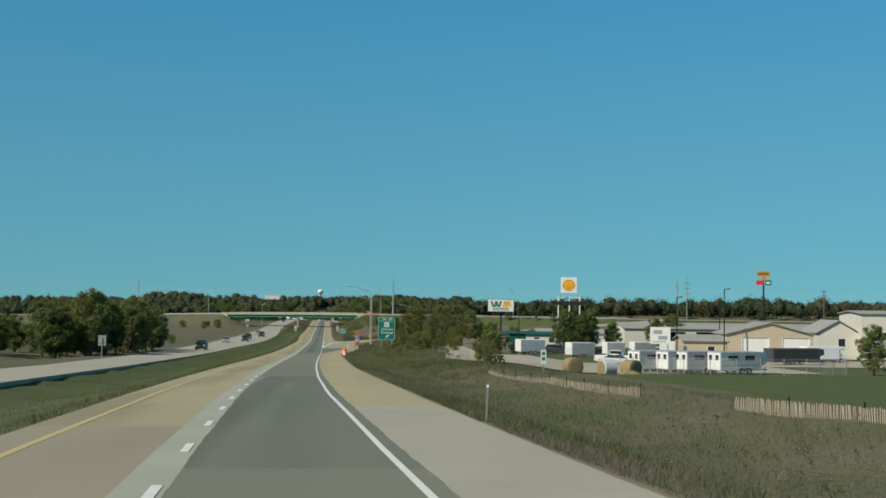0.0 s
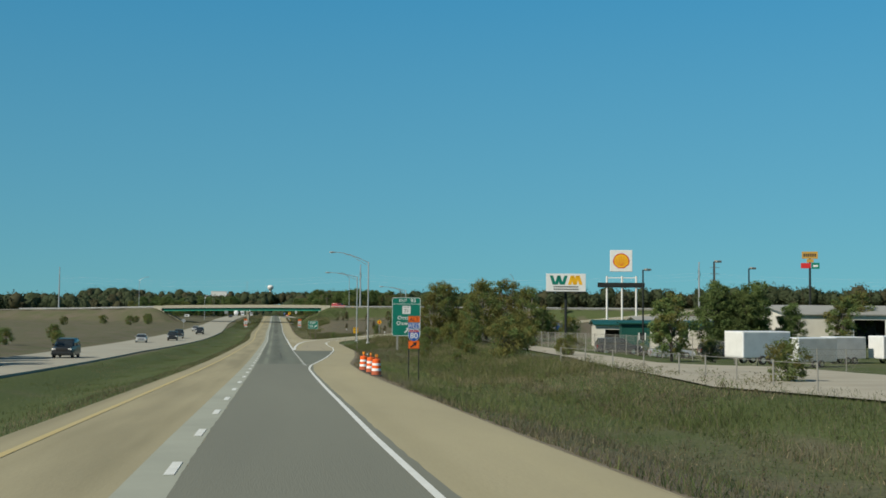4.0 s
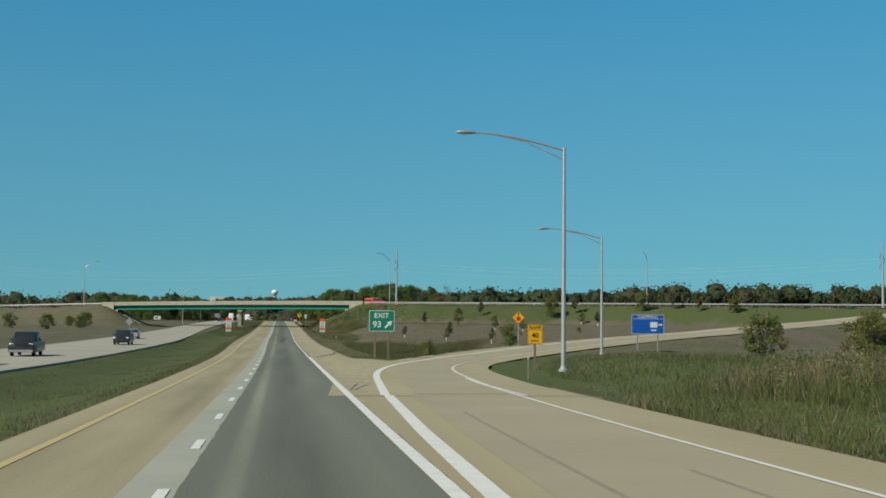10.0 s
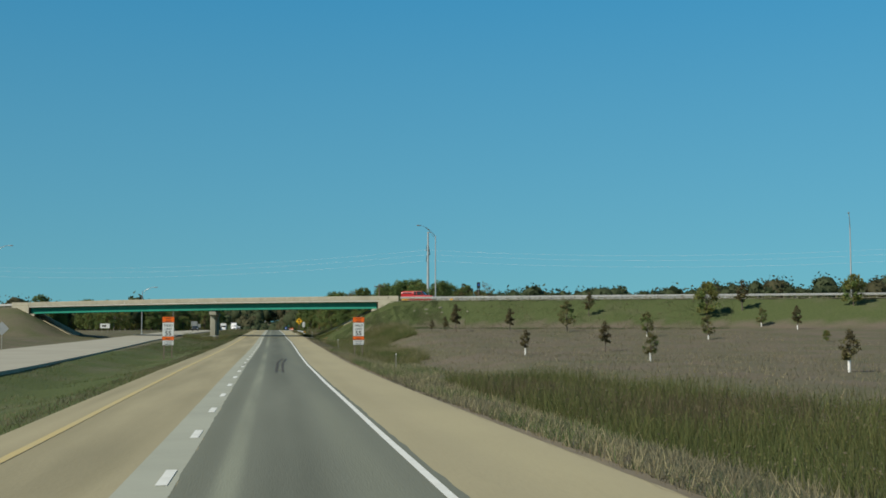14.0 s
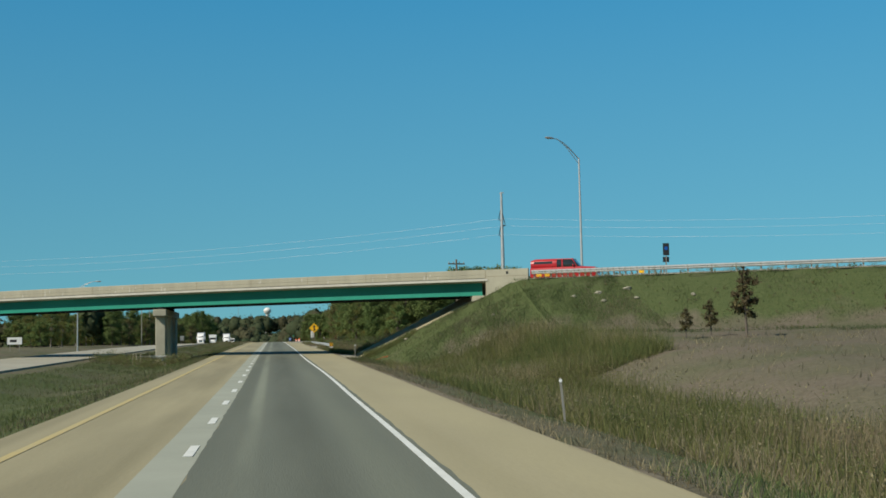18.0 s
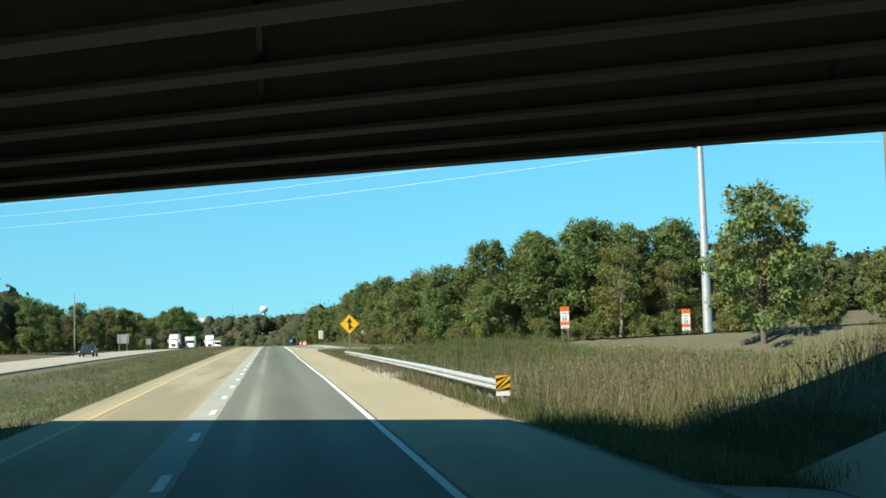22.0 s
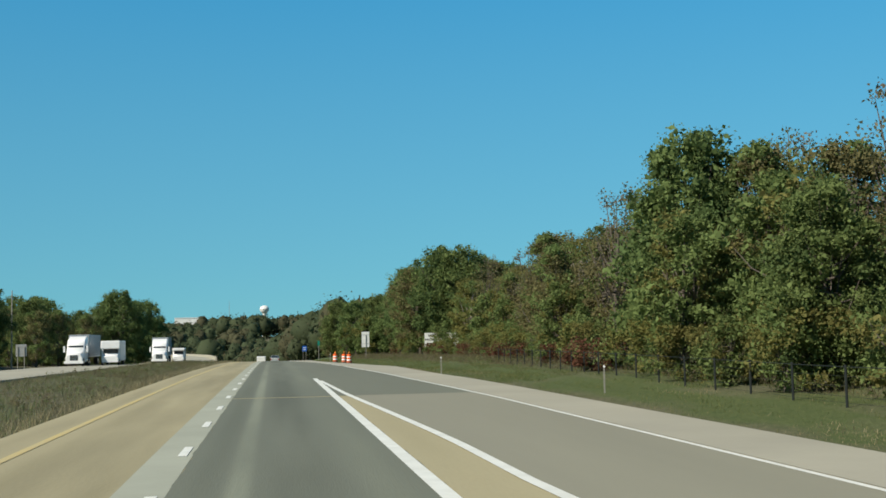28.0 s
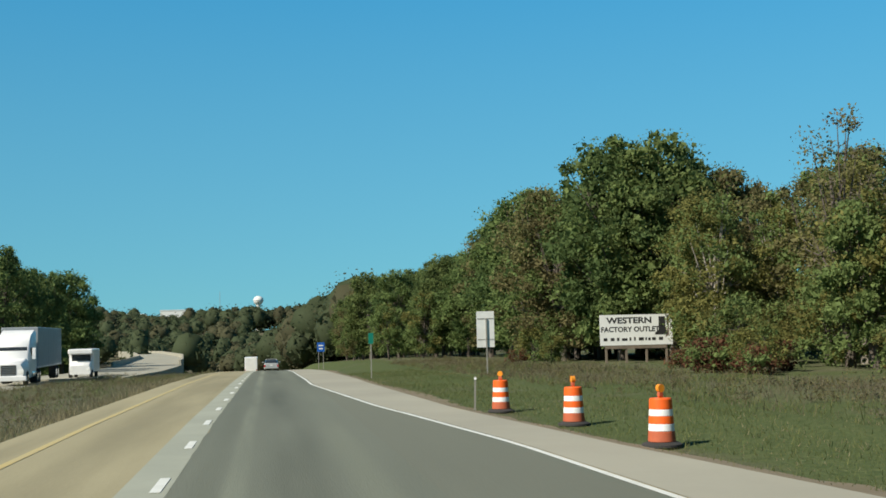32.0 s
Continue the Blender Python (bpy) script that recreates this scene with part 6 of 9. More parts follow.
def semi(x, y, z, yaw, side, label):
    """A tractor with a box trailer; nose at -y."""
    c = thing("semi_truck", pose(x, y, z, 0, 0, yaw), label, "truck", "trucks on the eastbound road")
    part("bonnet", loft([(0, 0.95, 0.80, 0.55, 1.45), (0.2, 1.05, 0.88, 0.5, 1.60), (1.7, 1.12, 1.0, 0.5, 1.85)]), [PAINT_WHITE], c, smooth=True)
    cab = part("cab", loft([(1.6, 1.15, 1.05, 0.5, 1.86), (2.1, 1.20, 1.08, 0.5, 2.70), (2.9, 1.22, 1.15, 0.5, 3.45), (4.4, 1.22, 1.18, 0.5, 3.80)]), [PAINT_WHITE], c, "white sleeper cab", smooth=True)
    part("windscreen", Mesh().quad((-0.98, 1.69, 1.95), (0.98, 1.69, 1.95), (0.92, 2.03, 2.62), (-0.92, 2.03, 2.62)).add([(-0.98, 1.75, 1.95), (0.98, 1.75, 1.95), (0.92, 2.09, 2.62), (-0.92, 2.09, 2.62)], [(3, 2, 1, 0)]), [GLASS_DARK], cab, "dark split windscreen")
    part("grille", Mesh().box((-0.50, -0.03, 0.72), (0.50, 0.06, 1.40), bevel=0.03), [STEEL_DARK_AND_SHADED], c, "dark grille")
    for k in range(5):
        part("grille_bar", Mesh().box((-0.48, -0.045, 0.78 + 0.12 * k), (0.48, -0.028, 0.81 + 0.12 * k)), [CHROME], c)
    part("bumper", Mesh().box((-1.18, -0.12, 0.32), (1.18, 0.25, 0.66), bevel=0.05), [PAINT_WHITE], c)
    for g in (-1, 1):
        part("headlight", Mesh().box((g * 0.82 - 0.18, -0.02, 0.80), (g * 0.82 + 0.18, 0.12, 1.08), bevel=0.03), [LAMP_CLEAR], c)
        part("mirror", Mesh().box((g * 1.42 - 0.12, 1.75, 1.75), (g * 1.42 + 0.12, 1.85, 2.55), bevel=0.03), [PAINT_WHITE], c)
        part("side_window", Mesh().box((g * 1.16 - 0.03, 2.15, 1.95), (g * 1.16 + 0.03, 2.75, 2.55)), [GLASS_DARK], cab)
        part("tank", Mesh().tube([(g * 0.95, 2.4, 0.72), (g * 0.95, 4.0, 0.72)], 0.30, 12), [CHROME], c)
        wheel(c, g * 1.0, 0.95, 0.50, 0.30)
        for yy in (5.0, 6.2, 15.6, 16.8):
            wheel(c, g * 0.95, yy, 0.50, 0.55)
    t = part("trailer", Mesh().box((-1.27, 4.9, 1.15), (1.27, 18.4, 4.02), bevel=0.05), [side], c, "box trailer body")
    part("rail", Mesh().box((-1.29, 4.86, 1.08), (1.29, 18.44, 1.20)), [ALUMINIUM], t)
    for k in range(14):
        for g in (-1, 1):
            part("rib", Mesh().box((g * 1.27 - 0.012, 5.4 + k, 1.22), (g * 1.27 + 0.012, 5.44 + k, 3.98)), [side], t)
    part("landing_leg", Mesh().box((-0.8, 8.0, 0.25), (-0.66, 8.14, 1.1)), [STEEL_DARK_AND_SHADED], t)
    part("landing_leg", Mesh().box((0.66, 8.0, 0.25), (0.8, 8.14, 1.1)), [STEEL_DARK_AND_SHADED], t)
    return c


def van_body(x, y, z, yaw, length, wide, high, label, name="camper_van", category="camper van"):
    c = thing(name, pose(x, y, z, 0, 0, yaw), label, category)
    part("box_body", Mesh().box((-wide / 2, 1.2, 0.55), (wide / 2, length, high), bevel=0.08), [PAINT_WHITE], c, "white box body")
    part("cab", loft([(0, wide * 0.42, wide * 0.38, 0.4, 1.15), (0.9, wide * 0.45, wide * 0.40, 0.4, 1.5), (1.25, wide * 0.45, wide * 0.40, 0.4, 2.1)]), [PAINT_WHITE], c, smooth=True)
    part("windscreen", Mesh().box((-wide * 0.38, 0.93, 1.48), (wide * 0.38, 1.16, 2.08), bevel=0.02), [GLASS_DARK], c)
    part("overhang", Mesh().box((-wide / 2, 0.35, 2.15), (wide / 2, 1.25, high), bevel=0.1), [PAINT_WHITE], c)
    part("rear_door", Mesh().box((-wide * 0.4, length + 0.003, 0.7), (wide * 0.4, length + 0.02, high - 0.2)), [SIGN_WHITE], c)
    for g in (-1, 1):
        part("headlight", Mesh().box((g * wide * 0.33 - 0.13, -0.02, 0.72), (g * wide * 0.33 + 0.13, 0.1, 0.92), bevel=0.02), [LAMP_CLEAR], c)
        part("tail_light", Mesh().box((g * wide * 0.45 - 0.06, length + 0.002, 0.75), (g * wide * 0.45 + 0.06, length + 0.03, 1.0)), [LAMP_RED], c)
        for yy in (0.85, length - 1.3):
            wheel(c, g * wide * 0.42, yy, 0.38, 0.26)
    return c


def lane_z(y):
    return float(road_z(y)) + 0.025


G = "traffic on the eastbound road"
car("pickup", -19.7, 345, lane_z(345), 3, PAINT_DARK, "black pickup truck with bright chrome grille", "pickup truck", G)
car("suv", -18.4, 392, lane_z(392), 0, PAINT_DARK, "dark sport utility vehicle on the eastbound road", "car", G)
car("sedan", -22.0, 430, lane_z(430), 2, PAINT_SILVER, "silver saloon car on the eastbound road", "car", G)
car("suv", -18.7, 208, lane_z(208), 0, PAINT_DARK, "black sport utility vehicle on pale concrete", "car", G)
car("sedan", -22.6, 700, lane_z(700), 0, PAINT_DARK, "dark saloon car on the eastbound road", "car", G)
car("sedan", -22.6, 303, lane_z(303), 4, PAINT_SILVER, "silver saloon car on pale concrete", "car", G)
car("suv", -19.0, 322, lane_z(322), 3, PAINT_DARK, "dark sport utility vehicle following a silver car", "car", G)
semi(-25.0, 856, lane_z(856), 2, PAINT_GREY, "white tractor pulling a long grey box trailer")
semi(-17.4, 887, lane_z(887), 3, PAINT_GREY, "white tractor with a dark grille and grey trailer")
van_body(-21.1, 860, lane_z(860), 2, 8.6, 2.45, 3.2, "white camper van on the eastbound road")
van_body(-16.3, 910, lane_z(910), 2, 6.0, 2.1, 2.6, "small white delivery van on the eastbound road", "delivery_van", "van")
van_body(-3.3, 1040, lane_z(1040), 180, 7.5, 2.4, 3.3, "white box truck going over the crest", "box_truck", "truck")
car("sedan", 0.35, 950, lane_z(950), 180, PAINT_SILVER, "silver saloon car ahead on the grey lane", "car")
z = float(cross_top(0)) - 1.05
p = cross_point(-6.0, 3.2, z)
c = car("pickup", p[0], p[1], z, 63.4, PAINT_RED, "red pickup truck with a bed cap crossing on the overpass", "pickup truck")
cap = part("bed_cap", loft([(3.38, 0.93, 0.78, 1.14, 1.86), (3.6, 0.93, 0.80, 1.14, 1.90), (5.2, 0.93, 0.80, 1.14, 1.90), (5.64, 0.93, 0.82, 1.14, 1.78)]), [PAINT_RED], c, "red bed cap with dark side windows", smooth=True)
for g in (-1, 1):
    part("side_window", Mesh().box((g * 0.895 - 0.03, 3.75, 1.36), (g * 0.895 + 0.03, 5.35, 1.68), bevel=0.01), [GLASS_DARK], cap)
    part("door_panel", Mesh().box((g * 0.87 - 0.03, 2.85, 1.2), (g * 0.87 + 0.03, 2.97, 1.86)), [PAINT_RED], c)

# ---- the trading yard beside the motorway ----
WALL_TAN = material("tan_metal_siding", (0.50, 0.42, 0.29), (0.44, 0.37, 0.26), 0.6, 0.6, 12, 0.3, 0.05)
WALL_PALE = material("pale_metal_siding", (0.62, 0.60, 0.52), (0.54, 0.52, 0.45), 0.6, 0.6, 12, 0.3, 0.05)
WALL_WHITE = material("white_metal_siding", (0.74, 0.74, 0.70), (0.64, 0.64, 0.60), 0.6, 0.6, 12, 0.3, 0.05)
ROOF_GREY = material("grey_green_metal_roof", (0.31, 0.31, 0.28), (0.25, 0.25, 0.225), 0.75, 0.4, 10, 0.3, 0.05)
ROOF_GREEN = material("dark_green_metal", (0.01, 0.075, 0.055), (0.008, 0.06, 0.045), 0.5, 0.6, 10, 0.3, 0.05)
# near-black sheet colour that stands in for the shade inside open bays
BAY_SHADE = material("dark_bay_interior", (0.03, 0.03, 0.03), (0.045, 0.043, 0.04), 0.9, 1, 10, 0.3, 0.0)
HAY = material("weathered_hay", (0.30, 0.23, 0.12), (0.19, 0.145, 0.075), 0.95, 3, 30, 0.6, 0.6)
WRAP = material("silver_bale_wrap", (0.50, 0.53, 0.55), (0.36, 0.39, 0.41), 0.4, 3, 20, 0.5, 0.1)
SLAT_WOOD = material("bleached_fence_wood", (0.46, 0.40, 0.29), (0.33, 0.28, 0.20), 0.9, 4, 30, 0.5, 0.2)


def yard(x, y):
    return ground_at(x, y)


def building(name, x, y, yaw, wide, deep, eave, rise, wall, roof, label, openings=(), ridge_along_x=True, ground=None):
    """A gabled or sloping building; its front is the -y side, with openings (x, z, width, height, material, name) on it."""
    g = yard(x, y) if ground is None else ground
    b = thing(name, pose(x, y, g - 0.15, 0, 0, yaw), label, "building")
    w = wide / 2
    cut = sorted(openings)
    f = Mesh()
    xs = sorted(set([-w, w] + [o[0] - o[2] / 2 for o in cut] + [o[0] + o[2] / 2 for o in cut]))
    for xa, xb in zip(xs, xs[1:]):
        hole = [o for o in cut if o[0] - o[2] / 2 <= xa + 1e-4 and o[0] + o[2] / 2 >= xb - 1e-4]
        if hole:
            o = hole[0]
            if o[1] > 0.2:
                f.box((xa, 0, 0), (xb, 0.2, o[1]))
            f.box((xa, 0, o[1] + o[3]), (xb, 0.2, eave))
        else:
            f.box((xa, 0, 0), (xb, 0.2, eave))
    part("front_wall", f, [wall], b)
    part("side_wall", Mesh().box((-w, 0.2, 0), (-w + 0.2, deep, eave)), [wall], b)
    part("side_wall", Mesh().box((w - 0.2, 0.2, 0), (w, deep, eave)), [wall], b)
    part("back_wall", Mesh().box((-w + 0.2, deep - 0.2, 0), (w - 0.2, deep, eave)), [wall], b)
    part("floor_slab", Mesh().box((-w + 0.2, 0.2, 0.1), (w - 0.2, deep - 0.2, 0.2)), [CONCRETE_PALE], b)
    for ox, oz, ow, oh, mt, nm in cut:
        # bays get an added shade sheet 3 m in, not a real wall
        part(nm, Mesh().box((ox - ow / 2, 0.12 if mt is not BAY_SHADE else 3.0, oz), (ox + ow / 2, 0.17 if mt is not BAY_SHADE else 3.1, oz + oh)), [mt], b)
        for g2 in (-1, 1):
            part("jamb", Mesh().box((ox + g2 * ow / 2 - 0.06, -0.02, oz), (ox + g2 * ow / 2 + 0.06, 0.12, oz + oh)), [WALL_WHITE], b)
    o, t = 0.35, 0.14
    if ridge_along_x:
        for ya, yb, za, zb in ((-o, deep / 2, eave, eave + rise), (deep / 2, deep + o, eave + rise, eave)):
            part("roof", Mesh().add([(-w - o, ya, za), (w + o, ya, za), (w + o, yb, zb), (-w - o, yb, zb), (-w - o, ya, za + t), (w + o, ya, za + t), (w + o, yb, zb + t), (-w - o, yb, zb + t)], [(3, 2, 1, 0), (4, 5, 6, 7), (0, 1, 5, 4), (1, 2, 6, 5), (2, 3, 7, 6), (3, 0, 4, 7)]), [roof], b)
        for g2 in (-1, 1):
            part("gable", Mesh().add([(g2 * (w - 0.1), 0, eave), (g2 * (w - 0.1), deep, eave), (g2 * (w - 0.1), deep / 2, eave + rise)], [(0, 1, 2)]), [wall], b)
    else:
        for xa, xb, za, zb in ((-w - o, 0, eave, eave + rise), (0, w + o, eave + rise, eave)):
            part("roof", Mesh().add([(xa, -o, za), (xb, -o, zb), (xb, deep + o, zb), (xa, deep + o, za), (xa, -o, za + t), (xb, -o, zb + t), (xb, deep + o, zb + t), (xa, deep + o, za + t)], [(3, 2, 1, 0), (4, 5, 6, 7), (0, 1, 5, 4), (1, 2, 6, 5), (2, 3, 7, 6), (3, 0, 4, 7)]), [roof], b)
        part("gable", Mesh().plate([(-w, eave), (w, eave), (0, eave + rise - 0.02)], 0, 0.2), [wall], b)
        part("gable", Mesh().plate([(-w, eave), (w, eave), (0, eave + rise - 0.02)], deep - 0.2, deep), [wall], b)
    return b


DOOR = lambda x, w=4.3, h=3.6: (x, 0.15, w, h, WALL_WHITE, "garage_door")
BAY = lambda x, w, h=3.6, z=0.2: (x, z, w, h, BAY_SHADE, "open_bay")
WIN = lambda x, z=1.2, w=1.2, h=1.0: (x, z, w, h, GLASS_DARK, "window")
gy = 1.9
building("workshop", 74.3, 180, -10, 13.6, 14, 4.2, 1.9, WALL_TAN, ROOF_GREY, "tan metal workshop with two white garage doors", (DOOR(-2.3), DOOR(4.1)), False, gy)
building("annex", 64.2, 182, -10, 6.8, 12, 3.0, 0.9, WALL_TAN, ROOF_GREY, "low tan annex with a shallow grey roof", (WIN(1.0),), True, gy)
building("house", 90.3, 190, -10, 6.9, 12, 4.4, 2.2, WALL_PALE, ROOF_GREY, "pale gabled building with a dark window", (WIN(0.6, 2.2, 1.3, 1.3),), False, gy)
building("warehouse", 100.5, 186, -10, 15, 14, 7.8, 0.5, WALL_PALE, ROOF_GREY, "tall plain yellowish warehouse block", (), True, gy)
building("market_shed", 92.5, 240, -4, 52, 16, 4.4, 1.2, WALL_PALE, ROOF_GREY, "long low pale shed with dark open bays", tuple(BAY(x, 4.4) for x in (-15, -8.5, -1.5, 6, 13, 20)), True, 1.6)
building("shed", 57, 250, -4, 15, 10, 3.0, 0.9, WALL_WHITE, ROOF_GREY, "low white shed with a dark opening", (BAY(2, 4, 2.2), BAY(-4, 3, 2.2)), True, 1.6)
building("station_shop", 47, 233, -12, 17, 9, 2.7, 0.5, WALL_PALE, ROOF_GREEN, "long white building under a dark green flat roof", (BAY(-6, 3, 2.0), WIN(-1), WIN(2), WIN(6)), True, 1.9)
building("green_kiosk", 40.7, 225.5, -12, 3.2, 3.0, 3.0, 0.15, ROOF_GREEN, ROOF_GREEN, "small dark green kiosk with a hatch", (WIN(0.7, 1.2, 0.7, 0.8),), True, 1.9)


def horse_trailer(x, y, yaw, length, skin, label, dark=False):
    """Rear doors at the -y end before turning."""
    c = thing("horse_trailer", pose(x, y, yard(x, y), 0, 0, yaw), label, "trailer", "trailers parked in the yard")
    b = part("body", Mesh().box((-1.1, 0, 0.45), (1.1, length, 2.45), bevel=0.07), [skin], c)
    part("nose", loft([(length - 0.02, 1.08, 0.95, 0.9 if not dark else 1.3, 2.42), (length + 1.2, 0.5, 0.42, 1.1 if not dark else 1.5, 2.3)]), [skin], c)
    if not dark:
        for g in (-1, 1):
            d = part("rear_door", Mesh().box((g * 0.52 - 0.48, -0.03, 0.55), (g * 0.52 + 0.48, 0.0, 2.32), bevel=0.01), [PAINT_WHITE], c, "white rear door")
            part("door_window", Mesh().box((g * 0.52 - 0.25, -0.045, 1.55), (g * 0.52 + 0.25, -0.03, 2.1), bevel=0.006), [GLASS_DARK], d)
        for g in (-1, 1):
            for k in range(2):
                part("side_window", Mesh().box((g * 1.1 - 0.015, 1.0 + 2.3 * k, 1.55), (g * 1.1 + 0.015, 2.3 + 2.3 * k, 2.05)), [GLASS_DARK], b)
            part("stripe", Mesh().box((g * 1.1 - 0.012, 0.2, 0.95), (g * 1.1 + 0.012, length - 0.2, 1.05)), [STEEL_PLAIN], b)
    else:
        for g in (-1, 1):
            for k in range(4):
                part("slot", Mesh().box((g * 1.1 - 0.014, 0.3, 1.0 + 0.33 * k), (g * 1.1 + 0.014, length - 0.3, 1.14 + 0.33 * k)), [SIGN_BLACK], b)
    for g in (-1, 1):
        part("mudguard", Mesh().box((g * 1.18 - 0.12, length * 0.42, 0.70), (g * 1.18 + 0.12, length * 0.42 + 1.9, 0.80), bevel=0.03), [skin], c)
        for yy in (0.45, 1.4):
            wheel(c, g * 1.17, length * 0.42 + yy, 0.36, 0.22)
    part("tongue", Mesh().tube([(0, length - 0.2, 0.5), (0, length + 1.7, 0.5)], 0.06, 6), [STEEL_DARK_AND_SHADED], c)
    part("jack", Mesh().tube([(0, length + 1.4, 0.0), (0, length + 1.4, 0.8)], 0.04, 6), [STEEL_DARK_AND_SHADED], c)
    return c


horse_trailer(44.2, 119.3, -69, 5.6, ALUMINIUM, "silver horse trailer with rear doors")
horse_trailer(41.0, 120.6, -69, 5.0, PAINT_GREY, "grey horse trailer with white rear doors")
horse_trailer(39.3, 121.8, -69, 5.0, PAINT_GREY, "grey horse trailer with white rear doors")
horse_trailer(36.5, 123.0, -69, 5.0, PAINT_GREY, "grey horse trailer with a white back")
horse_trailer(66.5, 161, -74, 8.4, PAINT_CHAR, "long dark grey stock trailer with slotted sides", True)
van_body(84.5, 176, yard(84.5, 176), 100, 7.0, 2.3, 2.6, "white box truck parked in the yard", "box_truck", "truck")
car("pickup", 44.6, 163.5, yard(44.6, 163.5), 84, PAINT_WHITE, "white pickup truck parked on gravel", "pickup truck")
car("suv", 47.0, 153.5, yard(47, 153.5), 80, PAINT_TAN, "tan sport utility vehicle parked on gravel", "car")
car("sedan", 43.5, 157.5, yard(43.5, 157.5), 60, PAINT_SILVER, "silver car parked on gravel by the yard", "car")


def box_trailer(x, y, yaw, length, high, label):
    c = thing("cargo_trailer", pose(x, y, yard(x, y), 0, 0, yaw), label, "trailer", "white cargo trailers in the yard")
    part("body", Mesh().box((-1.1, 0, 0.5), (1.1, length, high), bevel=0.05), [PAINT_WHITE], c)
    part("door", Mesh().box((-0.98, -0.03, 0.6), (0.98, 0, high - 0.12), bevel=0.01), [SIGN_WHITE], c)
    part("side_panel", Mesh().box((1.09, 0.1, 0.55), (1.115, length - 0.1, high - 0.1)), [ALUMINIUM], c)
    part("tongue", Mesh().tube([(0, length - 0.1, 0.5), (0, length + 1.2, 0.45)], 0.05, 6), [STEEL_DARK_AND_SHADED], c)
    for g in (-1, 1):
        for yy in (length * 0.4, length * 0.4 + 0.8):
            wheel(c, g * 1.12, yy, 0.33, 0.2)


for x, y, yaw, l, h in ((53, 204, -80, 3.6, 2.6), (58, 204, -80, 4.2, 2.7), (33.0, 178.5, -76, 4.2, 2.4), (44.2, 193.5, -70, 4.6, 2.6)):
    box_trailer(x, y, yaw, l, h, "white box cargo trailer standing on grass")
van_body(70.5, 206, yard(70.5, 206), 75, 6.5, 2.2, 2.8, "white delivery truck parked by the sheds", "box_truck", "truck")


def hay_bale(x, y, yaw, skin, label):
    r, w = 0.85, 1.35
    b = thing("hay_bale", pose(x, y, yard(x, y) - 0.05, 0, 0, yaw), label, "hay bale", "round bales at the field's edge")
    part("roll", Mesh().tube([(-w / 2, 0, r), (-w / 2 + 0.06, 0, r), (w / 2 - 0.06, 0, r), (w / 2, 0, r)], [r * 0.9, r, r * 1.02, r * 0.9], 26), [skin], b, smooth=True)
    for g in (-1, 1):
        part("end", Mesh().tube([(g * (w / 2 + 0.002), 0, r), (g * (w / 2 + 0.03), 0, r)], [r * 0.88, r * 0.62], 22), [HAY], b, "layered hay end")


hay_bale(27.3, 111.5, -75, HAY, "weathered round hay bale on the field's edge")
hay_bale(30.6, 111.0, 20, WRAP, "round bale wrapped in silver netting")
hay_bale(32.8, 110.2, -60, HAY, "weathered round hay bale on the field's edge")
heap = Mesh()
rng = np.random.RandomState(8)
heap.lathe([(1.6, 0), (1.45, 0.18), (1.0, 0.42), (0.4, 0.6), (0.05, 0.62)], 18)
heap.v = [(a * (1 + rng.normal(0, 0.06)), b * (1 + rng.normal(0, 0.06)), c * (1 + rng.normal(0, 0.1))) for a, b, c in heap.v]
tagged(part("hay_heap", heap, [HAY], at=pose(31.8, 107.0, yard(31.8, 107) - 0.05)), "low loose heap of brown hay", "hay heap")

# picket fence
SLATS = [Mesh().box((-0.022, -0.008, -0.05), (0.022, 0.008, h)).data("slat", [SLAT_WOOD]) for h in (0.56, 0.52, 0.47, 0.40)]


def picket_fence(pts, gap, label, low, sag, seed):
    """Thin slats on wires along plan points; low picks the shorter slats, sag lets them lean."""
    fence = thing("picket_fence", pose(0, 0, 0), label, "fence")
    seg = np.concatenate([[0], np.cumsum([math.dist(a, b) for a, b in zip(pts, pts[1:])])])
    at = lambda d: tuple(float(np.interp(d, seg, [p[c] for p in pts])) for c in (0, 1))
    rng = np.random.RandomState(seed)
    lean = 0.0
    for d in np.arange(0, seg[-1], gap):
        x, y = at(d)
        lean = 0.85 * lean + rng.normal(0, 1.6 + sag)
        k = min(3, low + (rng.rand() < 0.4))
        part("slat", SLATS[k], None, fence, at=pose(x, y, yard(x, y) - 0.05 * rng.rand() - 0.05 * sag * abs(math.sin(d * 0.35)) - 0.16 * float(smooth(70, 82, y)), rng.normal(0, 2 + 2 * sag), lean, 90 + rng.normal(0, 8)))
    for h in (0.14, 0.27, 0.38):
        part("wire", Mesh().tube([(*at(d), yard(*at(d)) + h) for d in np.linspace(0, seg[-1], 40)], 0.006, 3), [STEEL_PLAIN], fence)
    for d in np.arange(0, seg[-1], 4.6):
        x, y = at(d)
        part("post", Mesh().box((-0.025, -0.025, -0.3), (0.025, 0.025, 0.68)), [STEEL_DARK_AND_SHADED], fence, at=pose(x + 0.04, y, yard(x, y)))


picket_fence([(21.0, 31.0), (20.6, 34.4), (19.86, 39.0), (19.4, 44.6)], 0.125, "bleached wooden picket snow fence along the field", 0, 0.2, 4)
picket_fence([(18.85, 56.5), (18.25, 62), (18.0, 67), (18.0, 73), (17.4, 80.0), (16.95, 86), (16.9, 91), (17.1, 98)], 0.145, "sagging wooden picket snow fence sunk in dry grass", 1, 1.0, 6)


